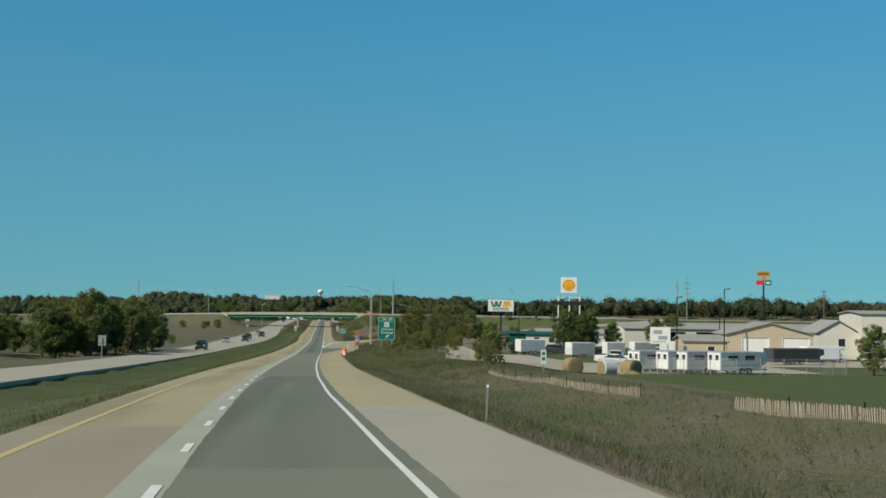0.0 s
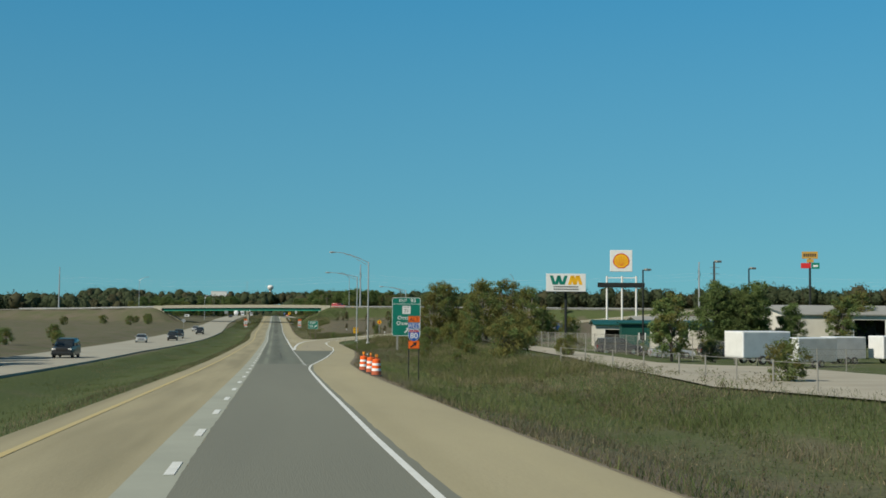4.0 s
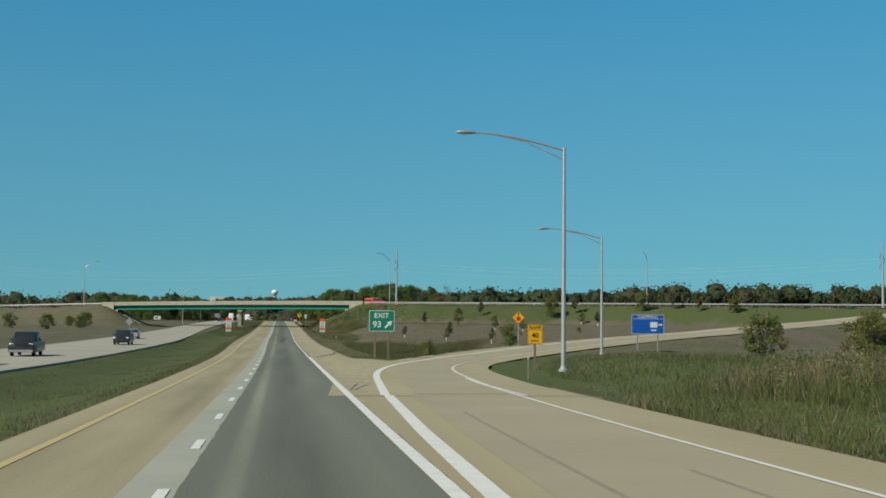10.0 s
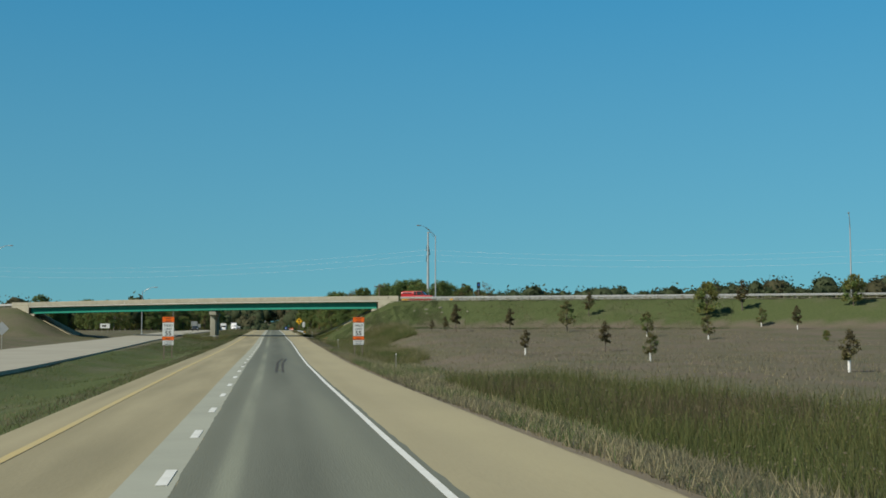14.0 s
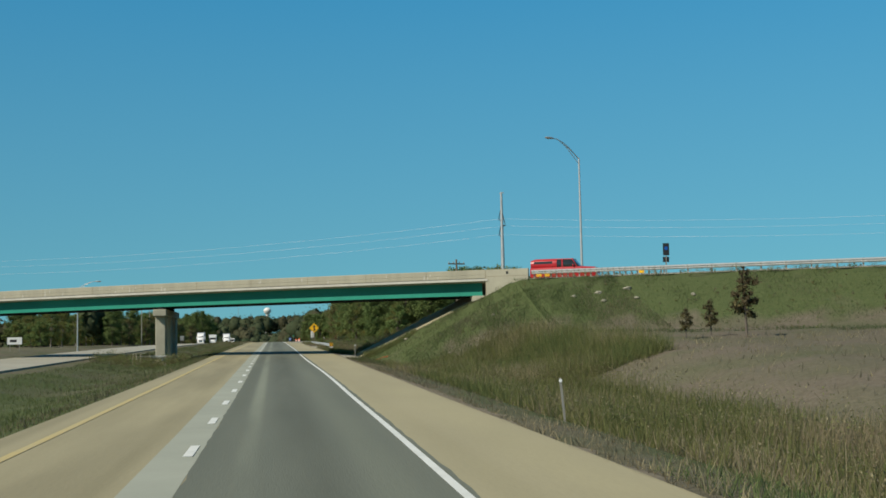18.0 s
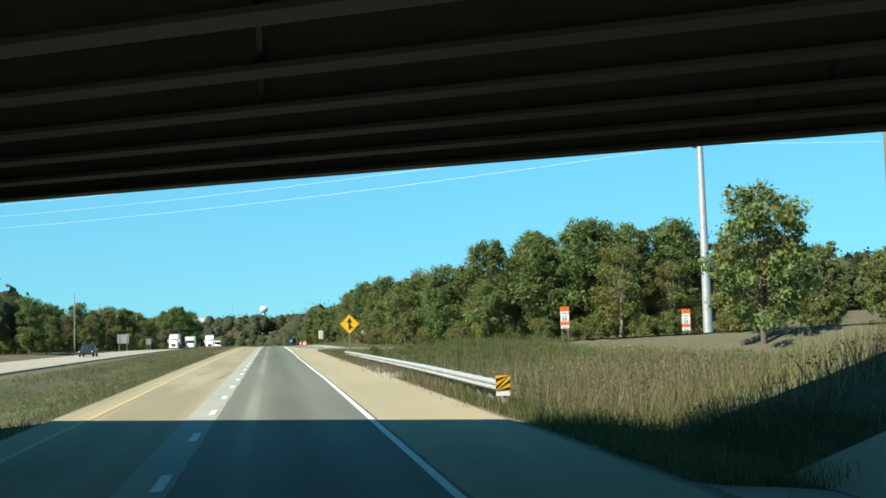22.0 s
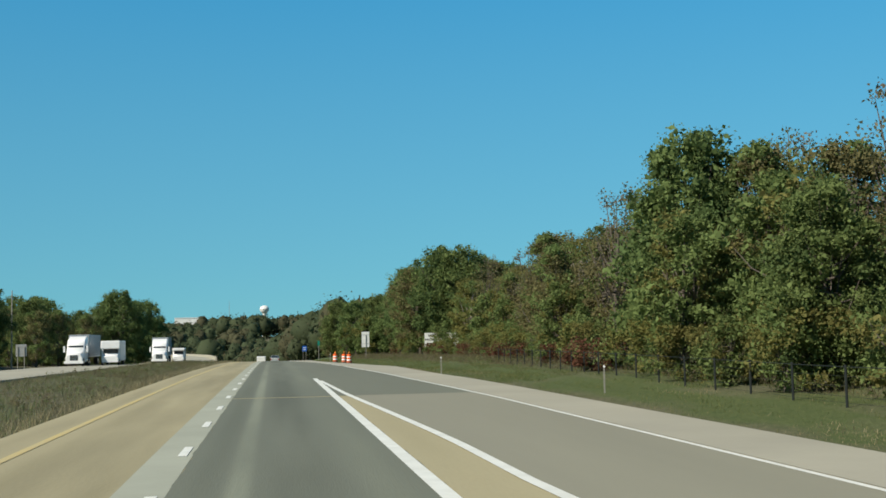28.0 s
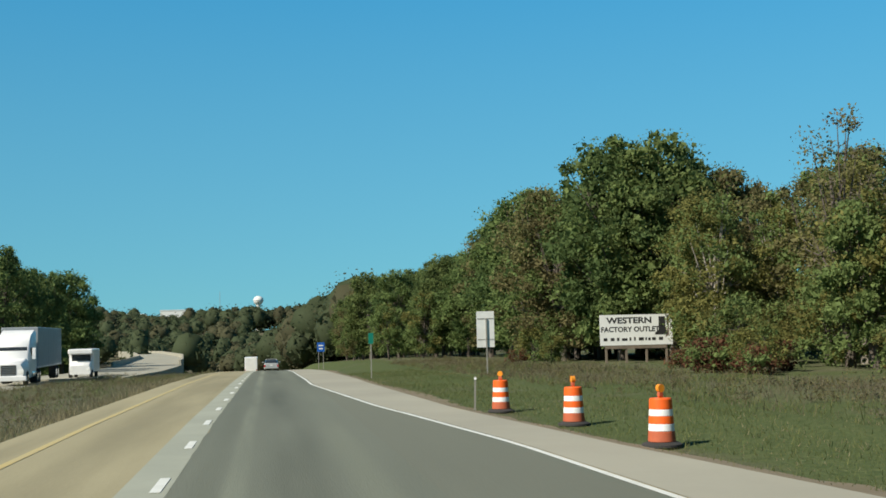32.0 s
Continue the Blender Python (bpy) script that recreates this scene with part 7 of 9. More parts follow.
def wire_fence(pts, gap, high, label, mat, mesh_gap=0.0, netting=True):
    f = thing("wire_fence", pose(0, 0, 0), label, "fence")
    seg = np.concatenate([[0], np.cumsum([math.dist(a, b) for a, b in zip(pts, pts[1:])])])
    at = lambda d: tuple(float(np.interp(d, seg, [p[c] for p in pts])) for c in (0, 1))
    for d in np.arange(0, seg[-1] + 0.01, gap):
        x, y = at(d)
        part("post", Mesh().tube([(0, 0, -0.4), (0, 0, high + 0.06)], 0.04, 6), [mat], f, at=pose(x, y, yard(x, y)))
    n = max(3, int(seg[-1] / 3))
    for h in ([high, 0.1] + list(np.arange(mesh_gap, high, mesh_gap)) if mesh_gap else [high, high * 0.5]):
        part("wire", Mesh().tube([(*at(d), yard(*at(d)) + h) for d in np.linspace(0, seg[-1], n)], 0.016 if h == high else 0.006, 4), [mat], f)
    if mesh_gap and netting:
        lines = Mesh()
        for d in np.arange(0, seg[-1] - high, 0.30):
            for s in (1, -1):
                xa, ya = at(d if s > 0 else d + high)
                xb, yb = at(d + high if s > 0 else d)
                lines.tube([(xa, ya, yard(xa, ya) + 0.08), (xb, yb, yard(xb, yb) + high)], 0.006, 3, cap=False)
        part("netting", lines, [mat], f, "diagonal wire netting")
    return f


wire_fence([(30.5, 232), (31.5, 212), (33.5, 190), (36, 181), (46, 183)], 2.7, 1.8, "grey chain-link fence round the yard", STEEL_PLAIN, 0.45)
wire_fence([(35.0, 118), (44, 112.5), (52, 114), (60, 120)], 2.7, 1.8, "grey chain-link fence before parked trailers", GALV, 0.45)
wire_fence([(20.5, 140), (21.5, 158), (19.5, 176)], 4.5, 1.1, "thin wire fence on steel posts in the verge", STEEL_PLAIN)
wire_fence([(18.2, 690), (15.6, 735), (16.4, 762), (18.6, 800)], 3.4, 1.1, "old wire fence on posts below the wood", STEEL_DARK_AND_SHADED, 0.28, netting=False)

# gravel yard and its drive
def flat_patch(name, left, right, lift, mats, label, category="yard"):
    m = Mesh()
    v, f, nu = [], [], 10
    n = 6 * (len(left) - 1) + 1
    L, R = np.array(left, float), np.array(right, float)
    for k in np.linspace(0, len(left) - 1, n):
        a = [np.interp(k, range(len(L)), L[:, c]) for c in (0, 1)]
        b = [np.interp(k, range(len(R)), R[:, c]) for c in (0, 1)]
        for u in np.linspace(0, 1, nu):
            x, y = a[0] * (1 - u) + b[0] * u, a[1] * (1 - u) + b[1] * u
            v.append((x, y, yard(x, y) + lift))
    f = [(i * nu + j, i * nu + j + 1, (i + 1) * nu + j + 1, (i + 1) * nu + j) for i in range(n - 1) for j in range(nu - 1)]
    return setting(name, m.add(v, f), mats, label, category)


flat_patch("yard_drive", [(58, 122), (34, 119.5), (24.5, 121), (19.8, 132), (18.3, 145), (19.4, 156), (20.6, 167), (24.2, 195), (27.5, 235), (30, 272)], [(62, 150), (46, 158), (38, 163), (34, 166), (31.5, 167.5), (28.5, 170.5), (26.5, 176), (28.6, 198), (31.0, 235), (33.5, 272)], 0.10, [GRAVEL], "pale gravel drive curving past the yard", "drive")
flat_patch("yard_gravel", [(40, 150), (44, 170), (50, 182)], [(96, 150), (96, 165), (96, 182)], 0.075, [GRAVEL], "pale gravel lot in front of the sheds", "yard")

flat_patch("gravel_wash", [(5.6, 545), (5.5, 552), (5.45, 558), (5.5, 566)], [(6.0, 546), (7.9, 552), (9.3, 558), (8.6, 566)], 0.025, [GRAVEL], "washed-out gravel at the foot of the slope paving", "gravel")

# yard lamps
def lot_lamp(x, y, top, turn):
    g = yard(x, y)
    l = thing("lot_lamp", pose(x, y, g - 0.1, 0, 0, turn), "dark square lot lamp on a slim pole", "lamp post", "lamp posts of the yard")
    part("pole", Mesh().tube([(0, 0, 0), (0, 0, top - g + 0.1)], [0.11, 0.08], 8), [STEEL_DARK_AND_SHADED], l)
    part("arm", Mesh().box((0, -0.04, top - g), (0.5, 0.04, top - g + 0.1)), [STEEL_DARK_AND_SHADED], l)
    part("lamp_head", Mesh().box((0.3, -0.22, top - g + 0.0), (1.0, 0.22, top - g + 0.24), bevel=0.04), [STEEL_PLAIN], l)


for x, y, top, turn in ((40.4, 222, 10.8, 20), (50.2, 226, 12.0, 20), (62, 190, 12.0, 20), (66, 178, 13.2, 20), (84, 232, 12.0, 200), (57, 232, 11.5, 20)):
    lot_lamp(x, y, top, turn)

for k, (x, y, a, kind, body) in enumerate(((36.2, 217.5, 84, 'suv', PAINT_DARK), (41.6, 216.2, 80, 'sedan', PAINT_GREY), (46.8, 215.2, 82, 'suv', PAINT_DARK), (52.4, 214.5, 85, 'pickup', PAINT_DARK))):
    car(kind, x, y, yard(x, y), a, body, 'dark parked vehicle behind the chain-link fence', 'car', 'vehicles parked behind the fence')

# roadside signs of the shops
s = thing("billboard", pose(44.4, 272, ground_at(44.4, 272), 0, 0, -9), "white billboard with green and yellow shapes on one post", "billboard")
g = ground_at(44.4, 272)
part("panel", Mesh().box((-3.05, 0, 9.1 - g), (3.05, 0.25, 11.85 - g), bevel=0.03), [SIGN_WHITE], s)
part("frame", Mesh().box((-3.1, 0.03, 9.02 - g), (3.1, 0.3, 9.1 - g)), [STEEL_DARK_AND_SHADED], s)
z0, z1 = 10.15 - g, 11.55 - g
def slant(x0, lean, mat):
    part("emblem_bar", Mesh().plate([(x0, z0), (x0 + 0.5, z0), (x0 + 0.5 + lean, z1), (x0 + lean, z1)], -0.02, -0.004), [mat], s)
for x0, lean in ((-2.05, -0.45), (-1.75, 0.42), (-0.95, -0.42), (-0.70, 0.45)):
    slant(x0, lean, SIGN_GREEN)
for x0, lean in ((0.30, 0.42), (1.10, -0.32), (1.15, 0.36), (2.05, -0.42)):
    slant(x0, lean, SIGN_YELLOW)
random.seed(21)
for row, z in ((0, 9.72), (1, 9.35)):
    x = -1.9
    while x < 1.8:
        w = random.uniform(0.18, 0.32)
        part("legend_bar", Mesh().box((x, -0.012, z - g), (x + w, -0.004, z + 0.2 - g)), [SIGN_BLACK], s)
        x += w + 0.08
part("post", Mesh().tube([(0, 0.35, -0.5), (0, 0.35, 9.0 - g)], 0.2, 10), [STEEL_DARK_AND_SHADED], s)
part("walkway", Mesh().box((-2.3, -0.5, 8.78 - g), (2.3, 0.6, 8.86 - g)), [STEEL_DARK_AND_SHADED], s)
for g2 in (-1, 1):
    part("strut", Mesh().tube([(0, 0.35, 8.0 - g), (g2 * 2.0, 0.2, 9.0 - g)], 0.06, 6), [STEEL_DARK_AND_SHADED], s)

X, Y = 77.7, 352
g = ground_at(X, Y)
s = thing("station_sign", pose(X, Y, g, 0, 0, -12), "tall white square sign with a yellow fan emblem", "sign")
part("panel", Mesh().box((-2.5, 0, 15.0 - g), (2.5, 0.7, 19.9 - g), bevel=0.08), [SIGN_WHITE], s)
def fan(r, y0, y1, mat, name):
    pts = [(r * 0.32 * a, 15.0 - g + (17 - 15) * 0 + b) for a, b in ((-1, 0.0), (1, 0.0))]
    arc = [(r * math.cos(t), 17.35 - g + r * 0.98 * math.sin(t)) for t in np.linspace(-0.42, math.pi + 0.42, 22)]
    part(name, Mesh().plate([(-r * 0.36, 17.35 - g - r * 0.86)] + [(r * 0.36, 17.35 - g - r * 0.86)] + arc, y0, y1), [mat], s)
fan(1.85, -0.02, -0.004, SIGN_RED, "emblem_rim")
fan(1.64, -0.035, -0.02, SIGN_YELLOW, "emblem_fan")
for k in range(7):
    t = radians(38 + k * 17.3)
    part("emblem_rib", Mesh().plate([(-0.03, 0.2), (0.03, 0.2), (0.04, 2.25), (-0.04, 2.25)], -0.045, -0.035), [SIGN_RED], s, at=pose(0, 0, 16.15 - g, 0, 90 - math.degrees(t), 0))
part("sign_box", Mesh().box((-5.3, 0.1, 11.4 - g), (5.3, 0.8, 12.5 - g), bevel=0.05), [STEEL_DARK_AND_SHADED], s, "dark flat sign box")
for x in (-3.2, 0.2, 3.4):
    part("post", Mesh().tube([(x, 0.45, -0.5), (x, 0.45, (14.0 if abs(x) < 4 else 12) - g)], 0.22, 10), [WALL_WHITE], s)
part("cross_beam", Mesh().box((-3.2, 0.35, 13.5 - g), (3.4, 0.55, 13.7 - g)), [WALL_WHITE], s)

X, Y = 208, 527
g = ground_at(X, Y)
s = thing("tall_sign", pose(X, Y, g, 0, 0, -21), "very tall sign with stacked yellow, red and green panels", "sign")
part("post", Mesh().tube([(0, 0.4, -0.5), (0, 0.4, 28 - g)], [0.5, 0.4], 12), [STEEL_DARK_AND_SHADED], s)
AMBER_PANEL = material("dull_amber_panel", (0.50, 0.30, 0.05), (0.34, 0.20, 0.05), 0.6, 1, 12, 0.4, 0.0)
part("panel", Mesh().box((-3.0, 0, 27.0 - g), (3.0, 0.6, 29.8 - g), bevel=0.05), [AMBER_PANEL], s, "amber panel with dark red legend")
for k in range(6):
    part("legend_bar", Mesh().box((-2.4 + k * 0.82, -0.02, 27.8 - g), (-1.85 + k * 0.82, -0.004, 29.0 - g)), [SIGN_BLACK], s)
part("panel", Mesh().box((-1.2, 0, 25.5 - g), (1.4, 0.6, 26.8 - g), bevel=0.05), [AMBER_PANEL], s)
part("panel", Mesh().box((-3.4, 0, 23.2 - g), (0.4, 0.6, 25.3 - g), bevel=0.05), [SIGN_RED], s, "red panel")
part("panel", Mesh().box((0.6, 0, 23.0 - g), (3.6, 0.6, 25.4 - g), bevel=0.05), [SIGN_GREEN], s, "green panel")
part("legend_bar", Mesh().box((1.2, -0.02, 23.8 - g), (3.0, -0.004, 24.5 - g)), [SIGN_WHITE], s)

X, Y = 56.5, 181
g = yard(X, Y)
s = thing("yard_sign", pose(X, Y, g, 0, 0, -14), "white board sign with faint grey drawing by the yard", "sign")
part("board", Mesh().box((-1.6, 0, 4.3 - g), (1.6, 0.1, 7.0 - g), bevel=0.02), [SIGN_WHITE], s)
for a, b, c, d in ((-1.1, 5.9, 0.3, 6.5), (-0.3, 5.0, 1.1, 5.6), (-1.2, 4.6, 0.9, 4.75)):
    part("legend_bar", Mesh().box((a, -0.012, b - g), (c, -0.004, d - g)), [SIGN_BACK], s)
for x in (-1.2, 1.2):
    part("post", Mesh().box((x - 0.07, 0.1, -0.4), (x + 0.07, 0.24, 6.8 - g)), [WOOD_POST], s)

# lattice-topped pole far behind the yard
p = thing("power_pole", pose(179.6, 554.4, ground_at(179.6, 554.4), 0, 0, 20), "tall grey power pole with short crossarms", "power pole")
h = 27.0 - ground_at(179.6, 554.4)
part("shaft", Mesh().tube([(0, 0, -0.5), (0, 0, h)], [0.3, 0.16], 8), [STEEL_PLAIN], p)
for k in range(3):
    part("crossarm", Mesh().box((-2.4, -0.1, h - 3 - 2.6 * k), (2.4, 0.1, h - 2.8 - 2.6 * k)), [STEEL_PLAIN], p)

# ---- across the valley ----
t = thing("water_tower", pose(-7.8, 1845, ground_at(-7.8, 1845)), "white water tower with a rounded tank on a stem", "water tower")
g = ground_at(-7.8, 1845)
c = 35.4 - g
part("stem", Mesh().tube([(0, 0, -1), (0, 0, 4), (0, 0, c - 5.5), (0, 0, c - 3)], [3.0, 1.5, 1.4, 2.6], 20), [WALL_WHITE], t, smooth=True)
part("tank", Mesh().lathe([(0.3, c - 4.4), (2.2, c - 3.8), (4.0, c - 1.6), (4.6, c + 0.1), (4.3, c + 1.6), (3.2, c + 3.0), (1.6, c + 3.8), (0.2, c + 4.0)], 28), [WALL_WHITE], t, "white tank with a dark lower bowl", smooth=True)
part("band", Mesh().lathe([(4.62, c - 0.15), (4.68, c + 0.0), (4.62, c + 0.15)], 28), [STEEL_PLAIN], t)
for x0, x1, z1 in ((-98, -74, 30.0), (-140, -112, 27.0)):
    g = ground_at((x0 + x1) / 2, 1900)
    b = thing("factory", pose((x0 + x1) / 2, 1900, g), "white flat-roofed factory above the distant woods", "building")
    w = (x1 - x0) / 2
    part("wall", Mesh().box((-w, 0, -1), (w, 20, z1 - g - 0.8)), [WALL_WHITE], b)
    part("roof", Mesh().box((-w - 0.3, -0.3, z1 - g - 0.8), (w + 0.3, 20.3, z1 - g)), [SIGN_WHITE], b)
m = thing("radio_mast", pose(-43.6, 1900, ground_at(-43.6, 1900)), "thin grey radio mast above distant woods", "mast")
part("shaft", Mesh().tube([(0, 0, -1), (0, 0, 46 - ground_at(-43.6, 1900))], [0.35, 0.15], 6), [STEEL_PLAIN], m)

# eastbound river bridge
b = thing("river_bridge", pose(0, 0, 0), "pale concrete bridge of the eastbound carriageway over the valley", "bridge")
BRIDGE_Z = table([(906, -0.12), (940, -0.6), (985, -1.1), (1100, -1.6), (1245, -2.2), (1365, -3.0)])
BRIDGE_X = table([(906, -17.2), (940, -17.2), (1000, -19.0), (1100, -26.0), (1245, -44.0), (1365, -64.0)])
ys = np.arange(906, 1366, 17)
mid = [(float(BRIDGE_X(y)), float(y), float(BRIDGE_Z(y))) for y in ys]
part("deck", Mesh().sweep([(-5.4, -1.7), (-5.4, 0.04), (5.2, 0.04), (5.2, -1.7)], mid), [CONCRETE_PALE], b, "pale concrete deck")
for side in (-5.25, 5.05):
    path = [(p[0] + side, p[1], p[2]) for p in mid if p[1] > 975]
    part("parapet", Mesh().sweep([(-0.2, 0.04), (-0.14, 0.86), (0.14, 0.86), (0.2, 0.04)], path), [CONCRETE_PALE], b, "pale concrete parapet")
for y in range(1020, 1360, 45):
    bx = float(BRIDGE_X(y))
    part("pier", Mesh().box((bx - 2.3, y - 0.8, ground_at(bx, y) - 1), (bx + 2.2, y + 0.8, float(BRIDGE_Z(y)) - 1.65), bevel=0.1), [CONCRETE_PALE], b)
# short rail and stakes before the pier
guard_rail([(-9.35, 552.0, -0.35), (-9.5, 556.5, -0.35), (-9.55, 560.8, -0.35)], "short weathered guard rail before the bridge pier", 1)
guard_rail([(-9.7, 560.9, -0.35), (-10.6, 561.3, -0.35), (-11.6, 560.9, -0.35), (-12.2, 558.0, -0.35)], "short weathered guard rail bent round the bridge pier", 1)
for x, y, a in ((-12.3, 556.0, 4), (-12.0, 556.4, -3), (-11.0, 556.8, 5), (-11.6, 556.0, 0)):
    tagged(part("marker_stake", Mesh().box((-0.03, -0.02, -0.3), (0.03, 0.02, 0.95), bevel=0.005), [SLAT_WOOD], at=pose(x, y, ground_at(x, y), 0, a, 0)), "pale wooden marker stake standing in weeds", "stake", "stakes before the bridge pier")
# yellow reflector plates by the end block
for sx in (-4.5, -5.2, -13.0):
    q = cross_point(sx, -0.15, 0)
    g = ground_at(q[0], q[1])
    m = thing("reflector_plate", pose(q[0], q[1], g, 0, 0, -26.6), "small yellow reflector plate on a short stake", "reflector", "reflectors by the bridge end")
    part("plate", Mesh().box((-0.22, -0.01, 0.18), (0.22, 0.01, 0.42), bevel=0.008), [SIGN_YELLOW], m)
    part("stake", Mesh().box((-0.02, 0.011, -0.2), (0.02, 0.03, 0.40)), [STEEL_DARK_AND_SHADED], m)
q = cross_point(-1.7, 0.05, float(cross_top(0)) - 0.30)
tagged(part("name_plate", Mesh().box((-0.09, -0.012, -0.11), (0.09, 0.012, 0.11), bevel=0.004), [STEEL_DARK_AND_SHADED], at=Matrix.Translation(q) @ pose(0, 0, 0, 0, 0, -26.6)), "small dark metal plate on the concrete end block", "plate")
# sprayed mark and pale stones on the slope
SPRAY_ORANGE = material("faded_orange_spray", (0.62, 0.15, 0.05), (0.36, 0.14, 0.06), 0.9, 6, 30, 0.5, 0.3)
rng = np.random.RandomState(5)
STONE = material("chalky_stone", (0.30, 0.285, 0.22), (0.21, 0.20, 0.15), 0.95, 2, 14, 0.5, 0.4)
for x, y, r in ((24.7, 538.7, 0.30), (27.0, 538.6, 0.32), (26.9, 536.0, 0.22), (30.8, 534.6, 0.2), (22.8, 539.0, 0.22), (16.7, 540.2, 0.14), (17.0, 535.7, 0.14), (24.5, 536.6, 0.25), (10.9, 549.0, 0.2), (8.4, 556.5, 0.25), (12.6, 536, 0.16)):
    bm = bmesh.new()
    bmesh.ops.create_icosphere(bm, subdivisions=2, radius=r)
    for w in bm.verts:
        w.co = Vector((w.co.x * rng.uniform(0.8, 1.25), w.co.y * rng.uniform(0.8, 1.2), w.co.z * rng.uniform(0.35, 0.75)))
    tagged(part("stone", Mesh().bm(bm), [STONE], at=pose(x, y, ground_at(x, y) + r * 0.1)), "pale chalky stone half sunk in the slope", "stone", "stones on the embankment")


# ---- trees, shrubs and grass ----
def leaf_material(name, col, col2, rand=0.26, through_light=0.42):
    m = material(name, col, col2, 0.75, 0.5, 3.0, 0.5, 0.0, spec=0.15, rand=rand, low=0.3, high=0.7)
    n, l = m.node_tree.nodes, m.node_tree.links
    b, out = n["Principled BSDF"], n["Material Output"]
    tr = n.new("ShaderNodeBsdfTranslucent")
    l.new(b.inputs["Base Color"].links[0].from_socket, tr.inputs["Color"])
    mx = n.new("ShaderNodeMixShader")
    mx.inputs["Fac"].default_value = through_light
    l.new(b.outputs["BSDF"], mx.inputs[1])
    l.new(tr.outputs["BSDF"], mx.inputs[2])
    l.new(mx.outputs["Shader"], out.inputs["Surface"])
    return m


LEAF_DARK = leaf_material("dark_green_leaves", (0.078, 0.126, 0.043), (0.114, 0.160, 0.056))
LEAF_GREEN = leaf_material("green_leaves", (0.128, 0.186, 0.060), (0.176, 0.228, 0.080))
LEAF_YELLOW = leaf_material("yellowing_leaves", (0.163, 0.169, 0.051), (0.204, 0.190, 0.062))
LEAF_OLIVE = leaf_material("olive_brown_leaves", (0.150, 0.144, 0.062), (0.186, 0.168, 0.075))
LEAF_RUST = leaf_material("rusty_leaves", (0.126, 0.104, 0.056), (0.110, 0.100, 0.054))
LEAF_RED = leaf_material("red_sumac_leaves", (0.155, 0.062, 0.036), (0.125, 0.075, 0.042))
LEAF_GREY = leaf_material("grey_seed_heads", (0.22, 0.19, 0.14), (0.16, 0.14, 0.105))
# distant leaves: haze is put into these duller, lightened colours
LEAF_HAZED = leaf_material("far_green_leaves", (0.076, 0.102, 0.052), (0.092, 0.116, 0.060), 0.18, 0.5)
LEAF_HAZED_BROWN = leaf_material("far_brown_leaves", (0.112, 0.107, 0.060), (0.098, 0.104, 0.056), 0.18, 0.5)
BARK = material("grey_bark", (0.13, 0.11, 0.09), (0.075, 0.062, 0.05), 0.9, 2, 14, 0.5, 0.5, stretch=(1, 1, 0.2))
BARK_PALE = material("pale_bark", (0.32, 0.29, 0.24), (0.2, 0.18, 0.15), 0.9, 2, 14, 0.5, 0.4, stretch=(1, 1, 0.2))


def cards(centres, sizes, rng, up=0.35):
    """Small folded leaves at the centres, as arrays of vertices and faces."""
    n = len(centres)
    d = rng.normal(size=(n, 3))
    d[:, 2] += up
    d /= np.linalg.norm(d, axis=1)[:, None]
    a = np.cross(d, rng.normal(size=(n, 3)))
    a /= np.linalg.norm(a, axis=1)[:, None]
    b = np.cross(d, a)
    s = sizes[:, None]
    v = np.stack([centres - a * s * 0.5, centres - b * s * 0.30 + d * s * 0.10, centres + a * s * 0.5, centres + b * s * 0.30 + d * s * 0.10], 1)
    return v.reshape(-1, 3), np.arange(4 * n).reshape(n, 4)


def raw_mesh(name, v, f, mats, slots=None):
    """A mesh from arrays, quads or triangles all alike."""
    me = bpy.data.meshes.new(name)
    k = f.shape[1]
    me.vertices.add(len(v)); me.loops.add(f.size); me.polygons.add(len(f))
    me.vertices.foreach_set("co", np.ascontiguousarray(v, np.float32).ravel())
    me.loops.foreach_set("vertex_index", np.ascontiguousarray(f, np.int32).ravel())
    me.polygons.foreach_set("loop_start", np.arange(0, f.size, k, dtype=np.int32))
    for m in mats:
        me.materials.append(m)
    if slots is not None:
        me.polygons.foreach_set("material_index", np.ascontiguousarray(slots, np.int32))
    me.update(calc_edges=True)
    me.validate()
    return me


